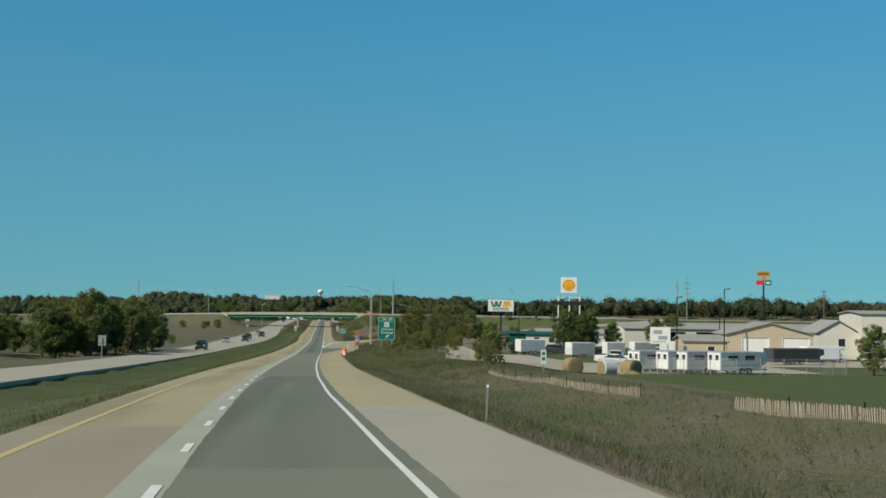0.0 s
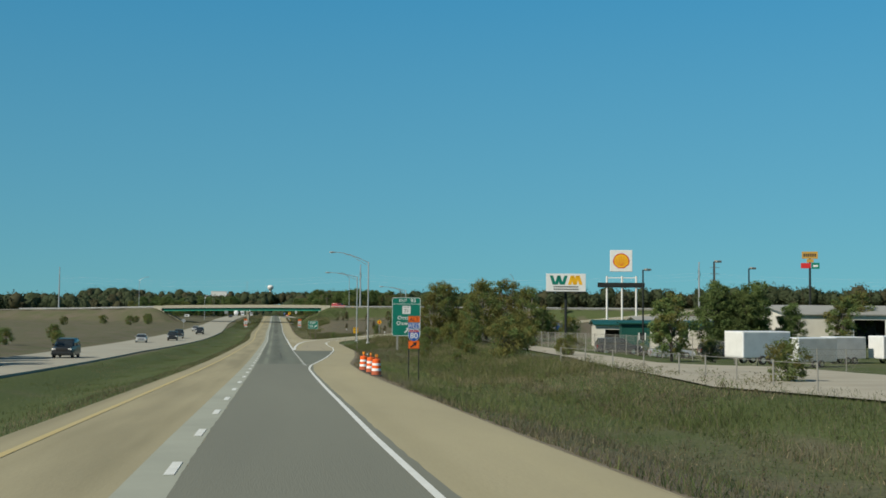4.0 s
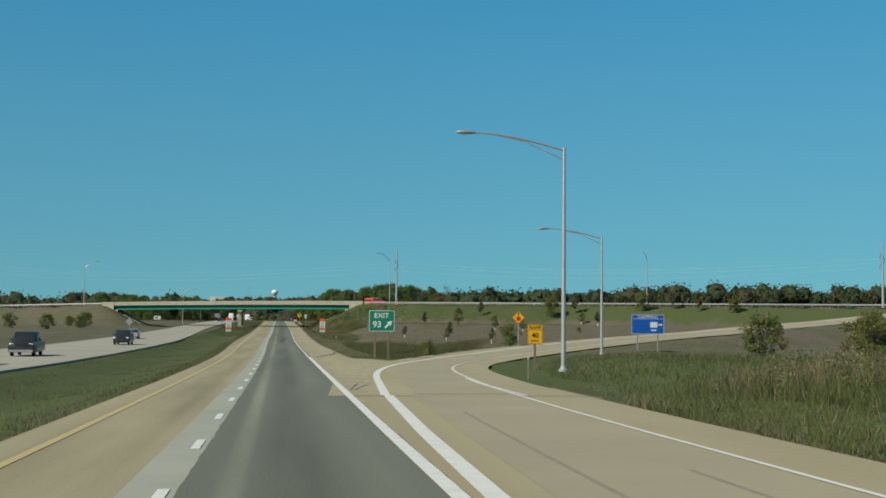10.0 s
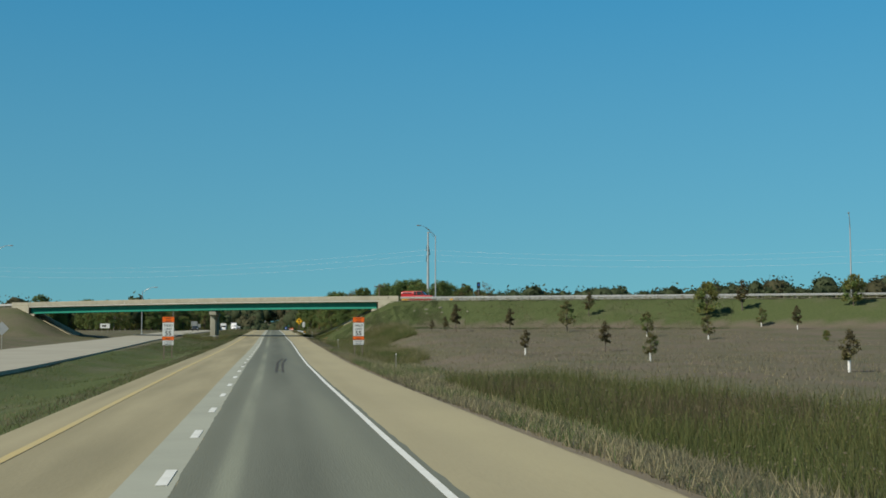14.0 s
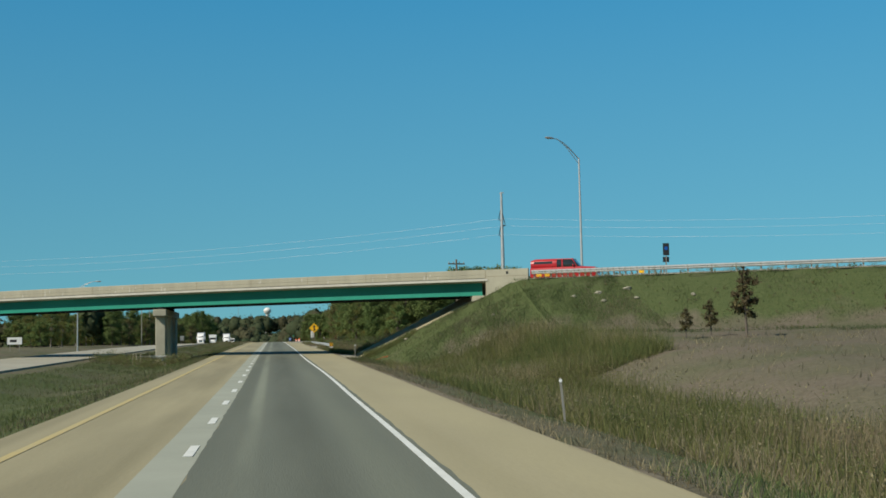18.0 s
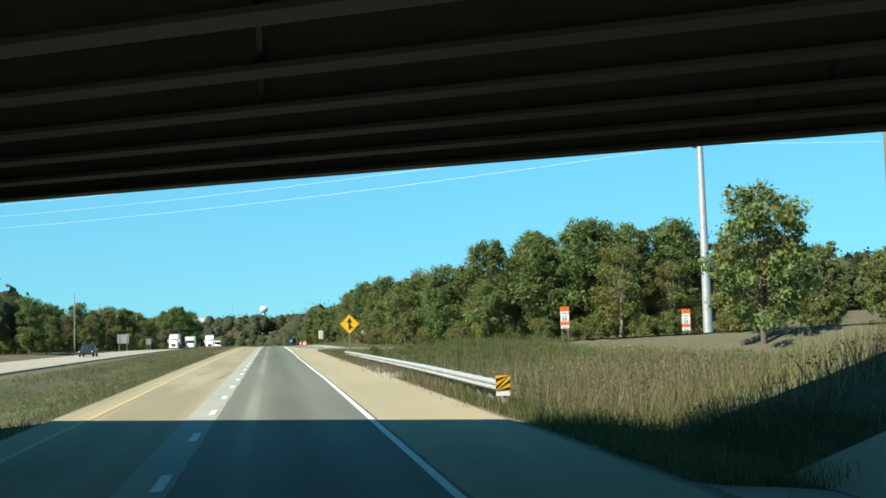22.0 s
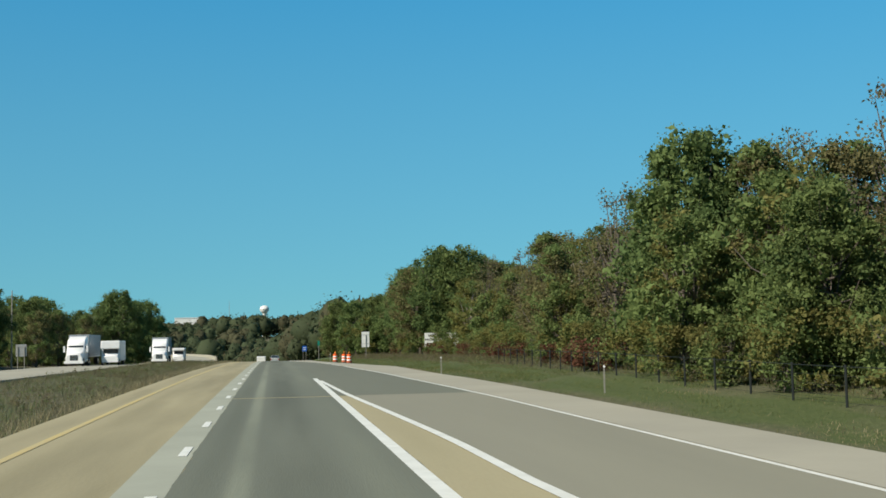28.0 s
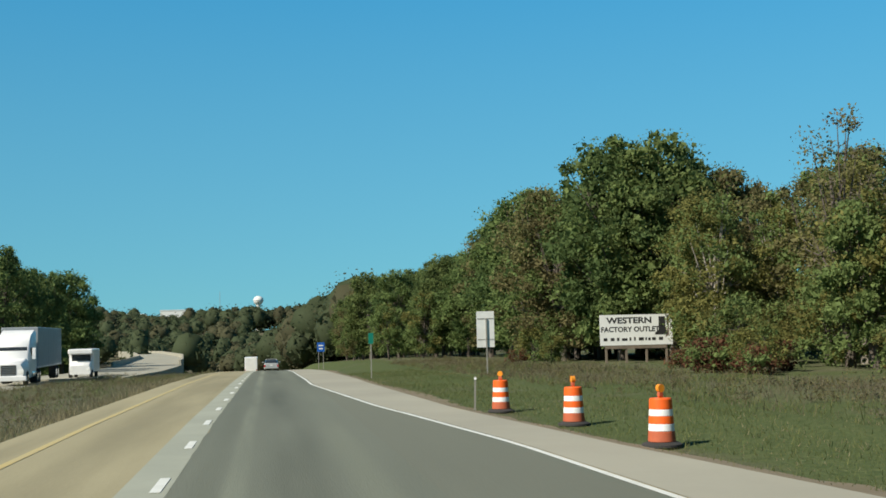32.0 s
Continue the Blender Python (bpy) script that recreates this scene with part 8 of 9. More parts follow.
def make_tree(name, label, seed, high, wide, clear, leaf, leaves=4200, card=0.34, clumps=46, bark=None, gappy=0.0, group="", category="tree", stems=1, mix=None):
    """One tree at the origin: a tapered trunk with limbs, and a crown of many small leaves in uneven clumps."""
    rng = np.random.RandomState(seed)
    tree = thing(name, pose(0, 0, 0), label, category, group)
    mid, tall = (high + clear) / 2, (high - clear) / 2
    cen = []
    while len(cen) < clumps:
        p = rng.uniform(-1, 1, 3)
        r = float((p[0] ** 2 + p[1] ** 2) ** 1.5 + abs(p[2]) ** 3) ** (1 / 3)
        if 0.4 < r < 1.0:
            squeeze = 1.0 - 0.38 * max(0, p[2]) - 0.05 * max(0, -p[2])
            cen.append((p[0] * wide / 2 * squeeze * 0.85, p[1] * wide / 2 * squeeze * 0.85, mid + p[2] * tall * 0.88))
    cen = np.array(cen)
    cen[:, :2] += rng.normal(0, wide * 0.05, (clumps, 2))
    trunk = Mesh()
    for st in range(stems):
        lean = rng.normal(0, 0.05 + 0.12 * (stems > 1), 2) * high
        base = (0.0 + st * 0.12, 0.0, -0.3)
        top = (lean[0], lean[1], high * 0.72)
        rad = max(0.035, high * 0.017) / (1 + 0.4 * (stems - 1))
        mid1 = (lean[0] * 0.3, lean[1] * 0.3, high * 0.3)
        trunk.tube([base, mid1, (lean[0] * 0.7, lean[1] * 0.7, high * 0.52), top], [rad * 1.25, rad, rad * 0.7, rad * 0.25], 8)
        for c in cen[rng.permutation(clumps)[:max(5, clumps // 3)]]:
            t = rng.uniform(0.3, 0.8)
            s = np.array([lean[0] * t, lean[1] * t, high * 0.72 * t])
            if c[2] > s[2] - high * 0.05:
                trunk.tube([s, (s + c) / 2 + np.array([0, 0, -0.04 * high]), c], [rad * 0.42, rad * 0.25, rad * 0.08], 5, cap=False)
    part("trunk", trunk, [bark or BARK], tree)
    per, card = int(leaves * 0.74) // clumps, card * 1.1
    size = wide * (0.125 if wide > 4 else 0.19) * rng.uniform(0.6, 1.4, clumps)
    pts, szs, slot = [], [], []
    for k, c in enumerate(cen):
        m = int(per * rng.uniform(0.5, 1.4))
        q = rng.normal(size=(m, 3))
        q /= np.linalg.norm(q, axis=1)[:, None]
        q *= (rng.uniform(0.1, 1, m) ** 0.55)[:, None]
        q[:, 2] *= 0.75
        pts.append(c + q * size[k] * (1 + gappy * 0.22))
        szs.append(card * rng.uniform(0.55, 1.25, m) * np.where(np.linalg.norm(q, axis=1) < 0.62, 2.3 - 1.2 * min(1, gappy), 0.92))
        slot.append(np.full(m, 1 if (mix is not None and rng.rand() < 0.33) else 0))
    v, f = cards(np.concatenate(pts), np.concatenate(szs), rng)
    slot = np.concatenate(slot)
    part("crown", raw_mesh("crown", v, f, [leaf] + ([mix] if mix else []), slot if mix else None), None, tree)
    return tree


random.seed(5)
TREES = {
    "maple": make_tree("maple_tree", "broad dark green tree in early autumn leaf", 1, 14.5, 9.6, 0.3, LEAF_GREEN, 34000, 0.19, 190, mix=LEAF_DARK),
    "oak": make_tree("oak_tree", "tall dark green tree at the wood's edge", 2, 15.5, 10.4, 0.3, LEAF_DARK, 34000, 0.19, 190, mix=LEAF_GREEN),
    "gold": make_tree("ash_tree", "yellow-green tree turning in autumn", 3, 11.5, 7.2, 0.4, LEAF_YELLOW, 20000, 0.17, 120, bark=BARK_PALE, gappy=0.5, mix=LEAF_GREEN),
    "brown": make_tree("elm_tree", "olive-brown autumn tree among the woods", 4, 12.5, 7.2, 0.3, LEAF_OLIVE, 20000, 0.17, 120, gappy=0.4, mix=LEAF_GREEN),
    "thin": make_tree("locust_tree", "thin half-bare tree with sparse brown leaves", 5, 13.5, 6.0, 3.0, LEAF_OLIVE, 3600, 0.2, 70, gappy=1.0, mix=LEAF_GREY),
    "poplar": make_tree("poplar_tree", "tall narrow green tree with a ragged top", 6, 15.0, 5.8, 0.3, LEAF_GREEN, 20000, 0.17, 130, mix=LEAF_OLIVE),
    "round": make_tree("willow_tree", "dense round dark green tree by the slip road", 7, 7.0, 5.4, 0.2, LEAF_DARK, 30000, 0.13, 170, stems=3, mix=LEAF_GREEN),
    "bush": make_tree("green_bush", "ragged green bush in long grass", 8, 3.4, 3.6, 0.1, LEAF_GREEN, 8000, 0.085, 60, stems=4, category="bush", mix=LEAF_YELLOW),
    "bushy": make_tree("yellow_bush", "rounded yellow-green bush among dry weeds", 9, 3.2, 3.8, 0.1, LEAF_YELLOW, 8000, 0.08, 60, stems=4, category="bush", mix=LEAF_GREEN),
    "sumac": make_tree("sumac_bush", "low red sumac bush under the trees", 10, 1.5, 2.8, 0.1, LEAF_RED, 3600, 0.085, 34, stems=4, category="bush", mix=LEAF_GREEN),
    "sapling": make_tree("young_tree", "small planted tree with rusty autumn leaves", 12, 3.4, 1.7, 0.9, LEAF_RUST, 2200, 0.1, 30, category="tree", mix=LEAF_OLIVE),
    "sapling_green": make_tree("young_tree", "small planted tree with dull green leaves", 13, 3.6, 2.2, 0.7, LEAF_OLIVE, 3000, 0.1, 36, mix=LEAF_GREEN),
    "sapling_gold": make_tree("young_tree", "small planted tree with yellow-green leaves", 15, 3.4, 2.4, 0.5, LEAF_YELLOW, 4200, 0.10, 40, mix=LEAF_GREEN),
    "mid": make_tree("hackberry_tree", "medium green tree with yellowing edges", 14, 8.5, 6.0, 0.3, LEAF_GREEN, 18000, 0.13, 110, stems=2, mix=LEAF_YELLOW),
}
USED = set()


def plant(kind, x, y, scale=1.0, z=None, group=""):
    g = ground_at(x, y) if z is None else z
    m = pose(x, y, g - 0.05, 0, 0, random.uniform(0, 360))
    if kind not in USED:
        USED.add(kind)
        t = TREES[kind]
        t.matrix_basis = m @ Matrix.Diagonal((scale, scale, scale, 1))
    else:
        keep = TREES[kind].scale.copy()
        t = copy_thing(TREES[kind], m)
        t.scale = (scale, scale, scale)
    tagged(t, group=group)
    return t


def wood(kinds, area, count, scale=(0.8, 1.15), group="", gap=3.0):
    """Trees scattered in a four-sided area of the plan (corners in order), none nearer than gap."""
    (ax, ay), (bx, by), (cx, cy), (dx, dy) = area
    placed = []
    for _ in range(count * 12):
        if len(placed) >= count:
            break
        u, v = random.random(), random.random()
        x = (ax * (1 - u) + bx * u) * (1 - v) + (dx * (1 - u) + cx * u) * v
        y = (ay * (1 - u) + by * u) * (1 - v) + (dy * (1 - u) + cy * u) * v
        if all((x - p) ** 2 + (y - q) ** 2 > gap * gap for p, q in placed):
            placed.append((x, y))
            plant(random.choice(kinds), x, y, random.uniform(*scale), group=group)


# big clump behind the on-ramp
for k, x, y, s in (("maple", 21, 690, 0.72), ("oak", 26, 686, 0.86), ("maple", 31, 683, 0.95), ("oak", 36.5, 682, 1.0), ("maple", 42, 682, 1.0), ("gold", 38.5, 675, 1.0), ("oak", 48, 684, 1.0), ("poplar", 53, 679, 0.9), ("gold", 45, 677, 0.8), ("maple", 33, 693, 1.0), ("oak", 42, 695, 1.05), ("maple", 52, 692, 1.0), ("mid", 24, 680, 0.9), ("mid", 17.5, 702, 1.0), ("brown", 60, 688, 1.0), ("poplar", 56, 661, 0.72), ("mid", 60, 656, 1.1), ("gold", 58, 667, 0.9), ("mid", 34.0, 627.2, 1.38), ("bush", 22, 684, 0.9), ("bush", 26, 680, 1.0), ("bush", 30, 677, 0.9), ("bushy", 33.5, 676, 0.8), ("bush", 36, 676, 1.0), ("bush", 40, 672, 0.9), ("bush", 43.5, 674, 1.0), ("bush", 47.5, 676, 1.1), ("bushy", 51, 675, 1.0), ("bush", 55, 672, 1.1), ("bush", 19, 692, 0.8), ("bush", 28, 690, 1.2), ("bush", 37, 688, 1.3), ("bush", 46, 688, 1.3)):
    plant(k, x, y, s, group="trees behind the entrance ramp")
# the wood along the verge
G = "trees of the roadside wood"
wood(["brown", "mid", "poplar", "gold", "maple"], [(19, 706), (40, 700), (40, 740), (22, 738)], 15, (0.62, 0.88), G, 3.2)
for k, x, y, s in (("maple", 18.8, 741, 0.52), ("oak", 20.4, 758, 0.82), ("brown", 24.5, 750.5, 0.84), ("mid", 20.5, 747, 1.05), ("poplar", 22, 735, 0.75), ("mid", 17.6, 752, 0.9), ("brown", 23, 755, 0.9), ("thin", 26, 748, 0.95), ("oak", 25, 740, 0.72)):
    plant(k, x, y, s, group=G)
wood(["poplar", "brown", "mid", "thin", "gold"], [(21, 764), (36, 760), (38, 822), (25, 822)], 30, (0.72, 0.95), G, 3.0)
wood(["brown", "gold", "brown", "thin", "mid", "brown"], [(27, 822), (44, 820), (45, 849), (28.5, 849)], 18, (0.80, 0.95), G, 3.2)
wood(["brown", "gold", "brown", "thin", "gold", "mid"], [(28.5, 853), (45, 853), (46, 886), (30, 886)], 22, (0.98, 1.12), G, 3.0)
wood(["oak", "brown", "gold", "brown", "maple"], [(23, 893), (42, 893), (46, 935), (24, 940)], 34, (1.12, 1.3), G, 3.0)
wood(["oak", "maple", "mid", "brown"], [(14, 945), (36, 940), (40, 1080), (17, 1080)], 56, (0.85, 1.08), G, 3.6)
wood(["oak", "maple", "poplar", "brown", "thin"], [(40, 700), (70, 700), (75, 940), (46, 940)], 40, (0.95, 1.15), G, 4.5)
for _ in range(34):
    y = random.uniform(765, 900)
    if 872 < y < 890:
        continue
    plant("sumac", float(np.interp(y, [765, 820, 885, 900], [18, 22, 23, 20])) + random.uniform(-1.2, 2.5), y, random.uniform(0.6, 1.2), group="sumac at the wood's edge")
for _ in range(46):
    y = random.uniform(700, 905)
    if 874 < y < 889:
        continue
    plant(random.choice(["bush", "bushy"]), float(np.interp(y, [700, 742, 820, 900], [19.5, 17.5, 22.5, 22])) + random.uniform(0, 4), y, random.uniform(0.5, 1.05), group="bushes at the wood's edge")
plant("bush", 31.5, 884.5, 1.15)
plant("bush", 23.0, 860, 1.08, group="bushes at the wood's edge")
for x, y, k in ((7.15, 633.6, 0.42), (12.0, 660, 0.36), (13.2, 664, 0.38), (11.2, 656, 0.26), (14.6, 655, 0.35), (10.6, 649, 0.3), (15.4, 648, 0.35), (13.0, 644, 0.3), (17.5, 652, 0.4)):
    plant("bush", x, y, k, group="weedy shrubs behind the guard rail")
for x, y, k in ((17.2, 741, 0.95), (17.0, 746, 0.8), (18.2, 735, 1.0), (19.0, 729, 1.0), (19.8, 723, 1.1), (17.2, 751, 0.8), (20.6, 717, 1.1), (18.0, 757, 0.9), (20.0, 711, 1.0)):
    plant("bush", x, y, k, group="bushes at the wood's edge")
for _ in range(60):
    y = random.uniform(695, 930)
    plant(random.choice(["bush", "bush", "bushy"]), random.uniform(26, 50), y, random.uniform(0.9, 1.6), group="undergrowth in the wood")
for k, x, y, h in (("brown", 25.0, 806, 0.95), ("gold", 27.8, 812, 1.06), ("brown", 23.6, 798, 0.80), ("brown", 29.5, 803, 0.98), ("gold", 26.5, 800, 0.92)):
    plant(k, x, y, h, group=G)
for x, y, k in ((30.2, 790, 1.15), (27.5, 787, 0.95), (33, 806, 1.2), (28.5, 764, 1.0), (24.5, 726, 0.9)):
    plant("thin", x, y, k, group=G)

# across the motorway
G = "trees beyond the eastbound carriageway"
wood(["mid", "round", "mid", "round"], [(-34, 152), (-26, 154), (-25.8, 205), (-36, 215)], 28, (0.8, 1.15), G, 2.6)
wood(["mid", "round", "bush"], [(-58, 140), (-36, 146), (-38, 215), (-58, 225)], 32, (0.5, 0.72), G, 2.8)
wood(["brown", "gold", "mid", "maple"], [(-75, 690), (-46, 690), (-38, 800), (-75, 800)], 40, (0.56, 0.76), G, 3.2)
wood(["maple", "oak", "brown", "mid"], [(-75, 800), (-36, 800), (-31, 930), (-72, 950)], 60, (0.64, 0.86), G, 3.4)
wood(["maple", "oak", "brown", "mid"], [(-72, 940), (-30, 935), (-26, 990), (-70, 1050)], 38, (0.95, 1.15), G, 3.6)
wood(["maple", "mid", "brown", "oak"], [(-75, 985), (-32, 985), (-40, 1075), (-75, 1085)], 40, (0.9, 1.1), G, 4.0)
for x, y, s in ((-49, 505, 1.0), (-44.5, 519, 0.9), (-47, 541, 1.1), (-52, 548, 0.8), (-60, 520, 1.0), (-70, 500, 0.9), (-36, 300, 0.7), (-42, 330, 0.9), (-40, 280, 0.8)):
    plant("bush", x, y, s, group="bushes across the motorway")

# round the exit
for k, x, y, s in (("round", 19.0, 268.0, 0.88), ("round", 21.5, 275, 0.7), ("gold", 20.5, 249, 0.62), ("gold", 22.5, 256, 0.75), ("gold", 24.5, 262, 0.72), ("gold", 28.5, 256, 0.78), ("bushy", 31, 250, 1.3), ("gold", 33, 262, 0.8), ("gold", 26, 251, 0.6), ("mid", 30.5, 264, 1.0), ("gold", 35.5, 258, 0.7), ("mid", 29.2, 181, 0.62), ("bush", 33.5, 184, 0.6), ("bushy", 18.8, 190, 1.05), ("bushy", 25, 196, 0.6), ("bush", 19.4, 113, 1.05), ("bush", 52, 300, 1.3), ("mid", 48, 320, 0.6),
                   ("mid", 72, 238, 0.8), ("mid", 78, 245, 0.9), ("bush", 27, 222, 0.6), ("bushy", 30, 232, 0.8), ("mid", 86, 262, 0.7), ("bush", 23, 148, 0.6), ("mid", 90, 128, 0.9), ("mid", 98, 120, 1.0), ("bushy", 44, 330, 1.1), ("bushy", 49, 341, 1.2), ("bushy", 56, 352, 1.3), ("bush", 70, 372, 1.2), ("bush", 23.5, 366.5, 0.7), ("bush", 12.4, 345.3, 0.42), ("maple", 50.3, 225.5, 0.60), ("maple", 55.2, 226.5, 0.60), ("oak", 52.8, 224.6, 0.50), ("maple", 60.5, 228, 0.42), ("bush", 30.6, 320, 0.85), ("mid", 62.2, 120, 0.68), ("mid", 64.5, 118, 0.6), ("mid", 38, 262, 0.62), ("mid", 41, 268, 0.5), ("mid", 20.6, 261, 0.5), ("bushy", 18.6, 256, 0.7), ("bush", 19.5, 246, 0.7), ("bushy", 21.5, 241, 0.9), ("bush", 24, 238, 0.9), ("gold", 25, 245, 0.5), ("bushy", 27.5, 237, 1.0), ("bush", 17.4, 251, 0.5), ("bushy", 22, 270, 1.0), ("bush", 25, 283, 1.0), ("bushy", 29, 288, 1.2), ("bush", 36, 219, 0.5), ("bush", 39, 218, 0.45), ("bush", 43, 217, 0.5), ("bush", 46.5, 217, 0.5), ("bushy", 33, 222, 0.5), ("bush", 22.5, 264, 0.8), ("bushy", 24.5, 268, 0.9), ("bush", 27, 270, 1.0), ("bush", 23, 279, 0.8), ("bushy", 26, 276, 0.9), ("bush", 20.3, 271, 0.5), ("bush", 17.8, 267, 0.35)):
    plant(k, x, y, s)
for x, y, s in ((15.5, 196, 0.3), (17.8, 203, 0.42), (14.2, 208, 0.28), (20.5, 199, 0.5), (18.6, 212, 0.45), (22.5, 207, 0.55), (15.8, 219, 0.35), (20.0, 222, 0.5), (24.0, 216, 0.6), (17.0, 229, 0.4), (21.8, 233, 0.6), (26.0, 226, 0.6)):
    plant("bush" if s < 0.5 else "bushy", x, y, s, group="weedy shrubs in the ditch")
# planted saplings on the slope
for k, x, y, h in (("sapling", 25.4, 512.3, 3.8), ("sapling", 32.4, 508.9, 3.2), ("sapling_green", 39.6, 505.4, 3.9), ("sapling", 21.6, 450.2, 2.2), ("sapling", 30.43, 455.96, 2.77), ("sapling_green", 26.01, 430.02, 1.9), ("sapling_green", 43.99, 484.77, 2.82), ("sapling_green", 47.84, 475.1, 2.63), ("sapling", 29.2, 408.01, 2.2), ("sapling_green", 68.48, 507.9, 2.6), ("sapling", 70.05, 499.83, 3.21), ("sapling", 47.75, 523.79, 3.6), ("sapling_gold", 63.21, 514.92, 5.3), ("sapling", 68.91, 515.52, 4.6), ("sapling_gold", 83.71, 510.22, 4.7), ("sapling", 90.6, 508.9, 4.2), ("sapling", 95.21, 504.71, 4.41), ("sapling_gold", 56.64, 464.93, 1.28), ("sapling_gold", 102.09, 500.16, 4), ("sapling", 24.2, 514.5, 2.1), ("sapling", 22, 512.5, 1.7)):
    plant(k, x, y, h / 3.4, group="saplings planted on the slope")
GUARD = material("white_trunk_guard", (0.75, 0.75, 0.72), (0.6, 0.6, 0.57), 0.6, 4, 20, 0.4, 0.0)
for x, y in ((21.6, 450.2), (26.01, 430.02), (43.99, 484.77), (47.84, 475.1), (29.2, 408.01), (68.48, 507.9), (70.05, 499.83)):
    tagged(part("trunk_guard", Mesh().tube([(0, 0, -0.1), (0, 0, 0.55)], 0.075, 10), [GUARD], at=pose(x, y, ground_at(x, y))), "white plastic guard round a sapling's trunk", "trunk guard", "trunk guards on saplings")


def far_woods(name, label, line, count, high, leaf_mix, seed, spread=25.0, card=1.2, per=130):
    """A belt of distant trees along a line of plan points, as one mesh."""
    rng = np.random.RandomState(seed)
    per, card = int(per * 0.64), card * 1.12
    line = np.array(line, float)
    seg = np.hypot(*np.diff(line, axis=0).T)
    cum = np.concatenate([[0], np.cumsum(seg)])
    d = rng.uniform(0, cum[-1], count)
    x = np.interp(d, cum, line[:, 0]) + rng.normal(0, spread * 0.4, count)
    y = np.interp(d, cum, line[:, 1]) + rng.normal(0, spread, count)
    g = ground_z(x, y)
    h = high * rng.uniform(0.62, 1.12, count) * (1 + 0.12 * np.sin(d * 0.05))
    q = rng.normal(size=(count, per, 3))
    q /= np.linalg.norm(q, axis=2)[:, :, None]
    q *= (rng.uniform(0.1, 1, (count, per)) ** 0.5)[:, :, None]
    lump = rng.uniform(0, 6.28, (count, 3))
    q *= (0.86 + 0.16 * np.sin(4 * q[:, :, 0] + lump[:, :1]) + 0.14 * np.sin(5 * q[:, :, 2] + 3 * q[:, :, 1] + lump[:, 1:2])).clip(0.6, 0.90)[:, :, None]
    w = h * rng.uniform(0.36, 0.56, count)
    c = np.stack([x[:, None] + q[:, :, 0] * w[:, None], y[:, None] + q[:, :, 1] * w[:, None], g[:, None] + h[:, None] * (0.49 + 0.52 * q[:, :, 2])], -1).reshape(-1, 3)
    inside = np.linalg.norm(q, axis=2).ravel() < 0.6
    v, f = cards(c, card * rng.uniform(0.6, 1.3, len(c)) * np.where(inside, 2.6, 1.0), rng)
    kinds = rng.choice(len(leaf_mix), count)
    slots = np.repeat(kinds, per)
    # a lumpy inner crown, so that no sky shows through the middle
    nu, nr = 9, 7
    th, ph = np.meshgrid(np.linspace(0, 2 * math.pi, nu, endpoint=False), np.linspace(0.06, math.pi - 0.06, nr))
    ball = np.stack([np.sin(ph) * np.cos(th), np.sin(ph) * np.sin(th), np.cos(ph)], -1).reshape(-1, 3)
    bump = 0.60 * rng.uniform(0.75, 1.1, (count, nu * nr))
    core = np.stack([x[:, None] + ball[:, 0] * bump * w[:, None], y[:, None] + ball[:, 1] * bump * w[:, None], g[:, None] + h[:, None] * (0.49 + 0.52 * bump * ball[:, 2])], -1).reshape(-1, 3)
    i = np.arange(nu * nr).reshape(nr, nu)
    quad = np.stack([i[:-1], np.roll(i, -1, 1)[:-1], np.roll(i, -1, 1)[1:], i[1:]], -1).reshape(-1, 4)
    cf = (quad[None] + (np.arange(count) * nu * nr)[:, None, None]).reshape(-1, 4) + len(v)
    v, f, slots = np.concatenate([v, core]), np.concatenate([f, cf]), np.concatenate([slots, np.repeat(kinds, len(quad))])
    tagged(new(name, raw_mesh(name, v, f, leaf_mix, slots)), label, "woods", kind="stuff")


MIX = [LEAF_HAZED, LEAF_HAZED, LEAF_HAZED, LEAF_HAZED_BROWN]
far_woods("far_woods", "distant belt of dark green and brown trees", [(-900, 900), (-300, 820), (-120, 800), (-70, 820)], 460, 13, MIX, 21, 40)
far_woods("far_woods", "distant belt of trees beyond the crossing road", [(140, 760), (210, 700), (300, 630), (420, 560), (800, 420), (1200, 340)], 1100, 12.0, MIX, 22, 26, 0.95, 330)
far_woods("far_woods", "low wood behind the interchange", [(58, 800), (100, 790), (150, 775)], 130, 14, MIX, 29, 22, 1.2, 160)
far_woods("far_woods", "tall trees on the far hill", [(-52, 1752), (0, 1750), (220, 1780)], 230, 21.5, MIX, 30, 25, 1.4, 160)
far_woods("far_woods", "tall trees on the far hill", [(-260, 1775), (-115, 1762)], 120, 24, MIX, 34, 25, 1.4, 160)
far_woods("far_woods", "lower trees before the distant factory", [(-125, 1745), (-50, 1740)], 90, 16, MIX, 35, 20, 1.3, 160)
far_woods("far_woods", "wooded far side of the river valley", [(-420, 1650), (-100, 1500), (60, 1480), (300, 1560), (600, 1700)], 1300, 18, MIX, 23, 90, 1.3, 170)
far_woods("far_woods", "tall hazy trees below the bridge end", [(25, 1105), (22, 1190), (19, 1270)], 110, 23, MIX, 33, 18, 0.8, 330)
far_woods("far_woods", "wooded valley slopes below the crest", [(-85, 1060), (-120, 1250), (-150, 1400)], 420, 16, MIX, 24, 35, 0.85, 250)
far_woods("far_woods", "wooded valley slopes below the crest", [(40, 1130), (32, 1220), (27, 1400)], 380, 15, MIX, 25, 35, 0.85, 250)
far_woods("far_woods", "low distant hedge of trees along the fields", [(-1200, 700), (-500, 640), (-160, 660)], 260, 8, MIX, 26, 25)
far_woods("far_woods", "wooded ridge on the horizon", [(-900, 2000), (0, 1900), (900, 2000), (1500, 1500)], 480, 13, MIX, 27, 120, 2.4)


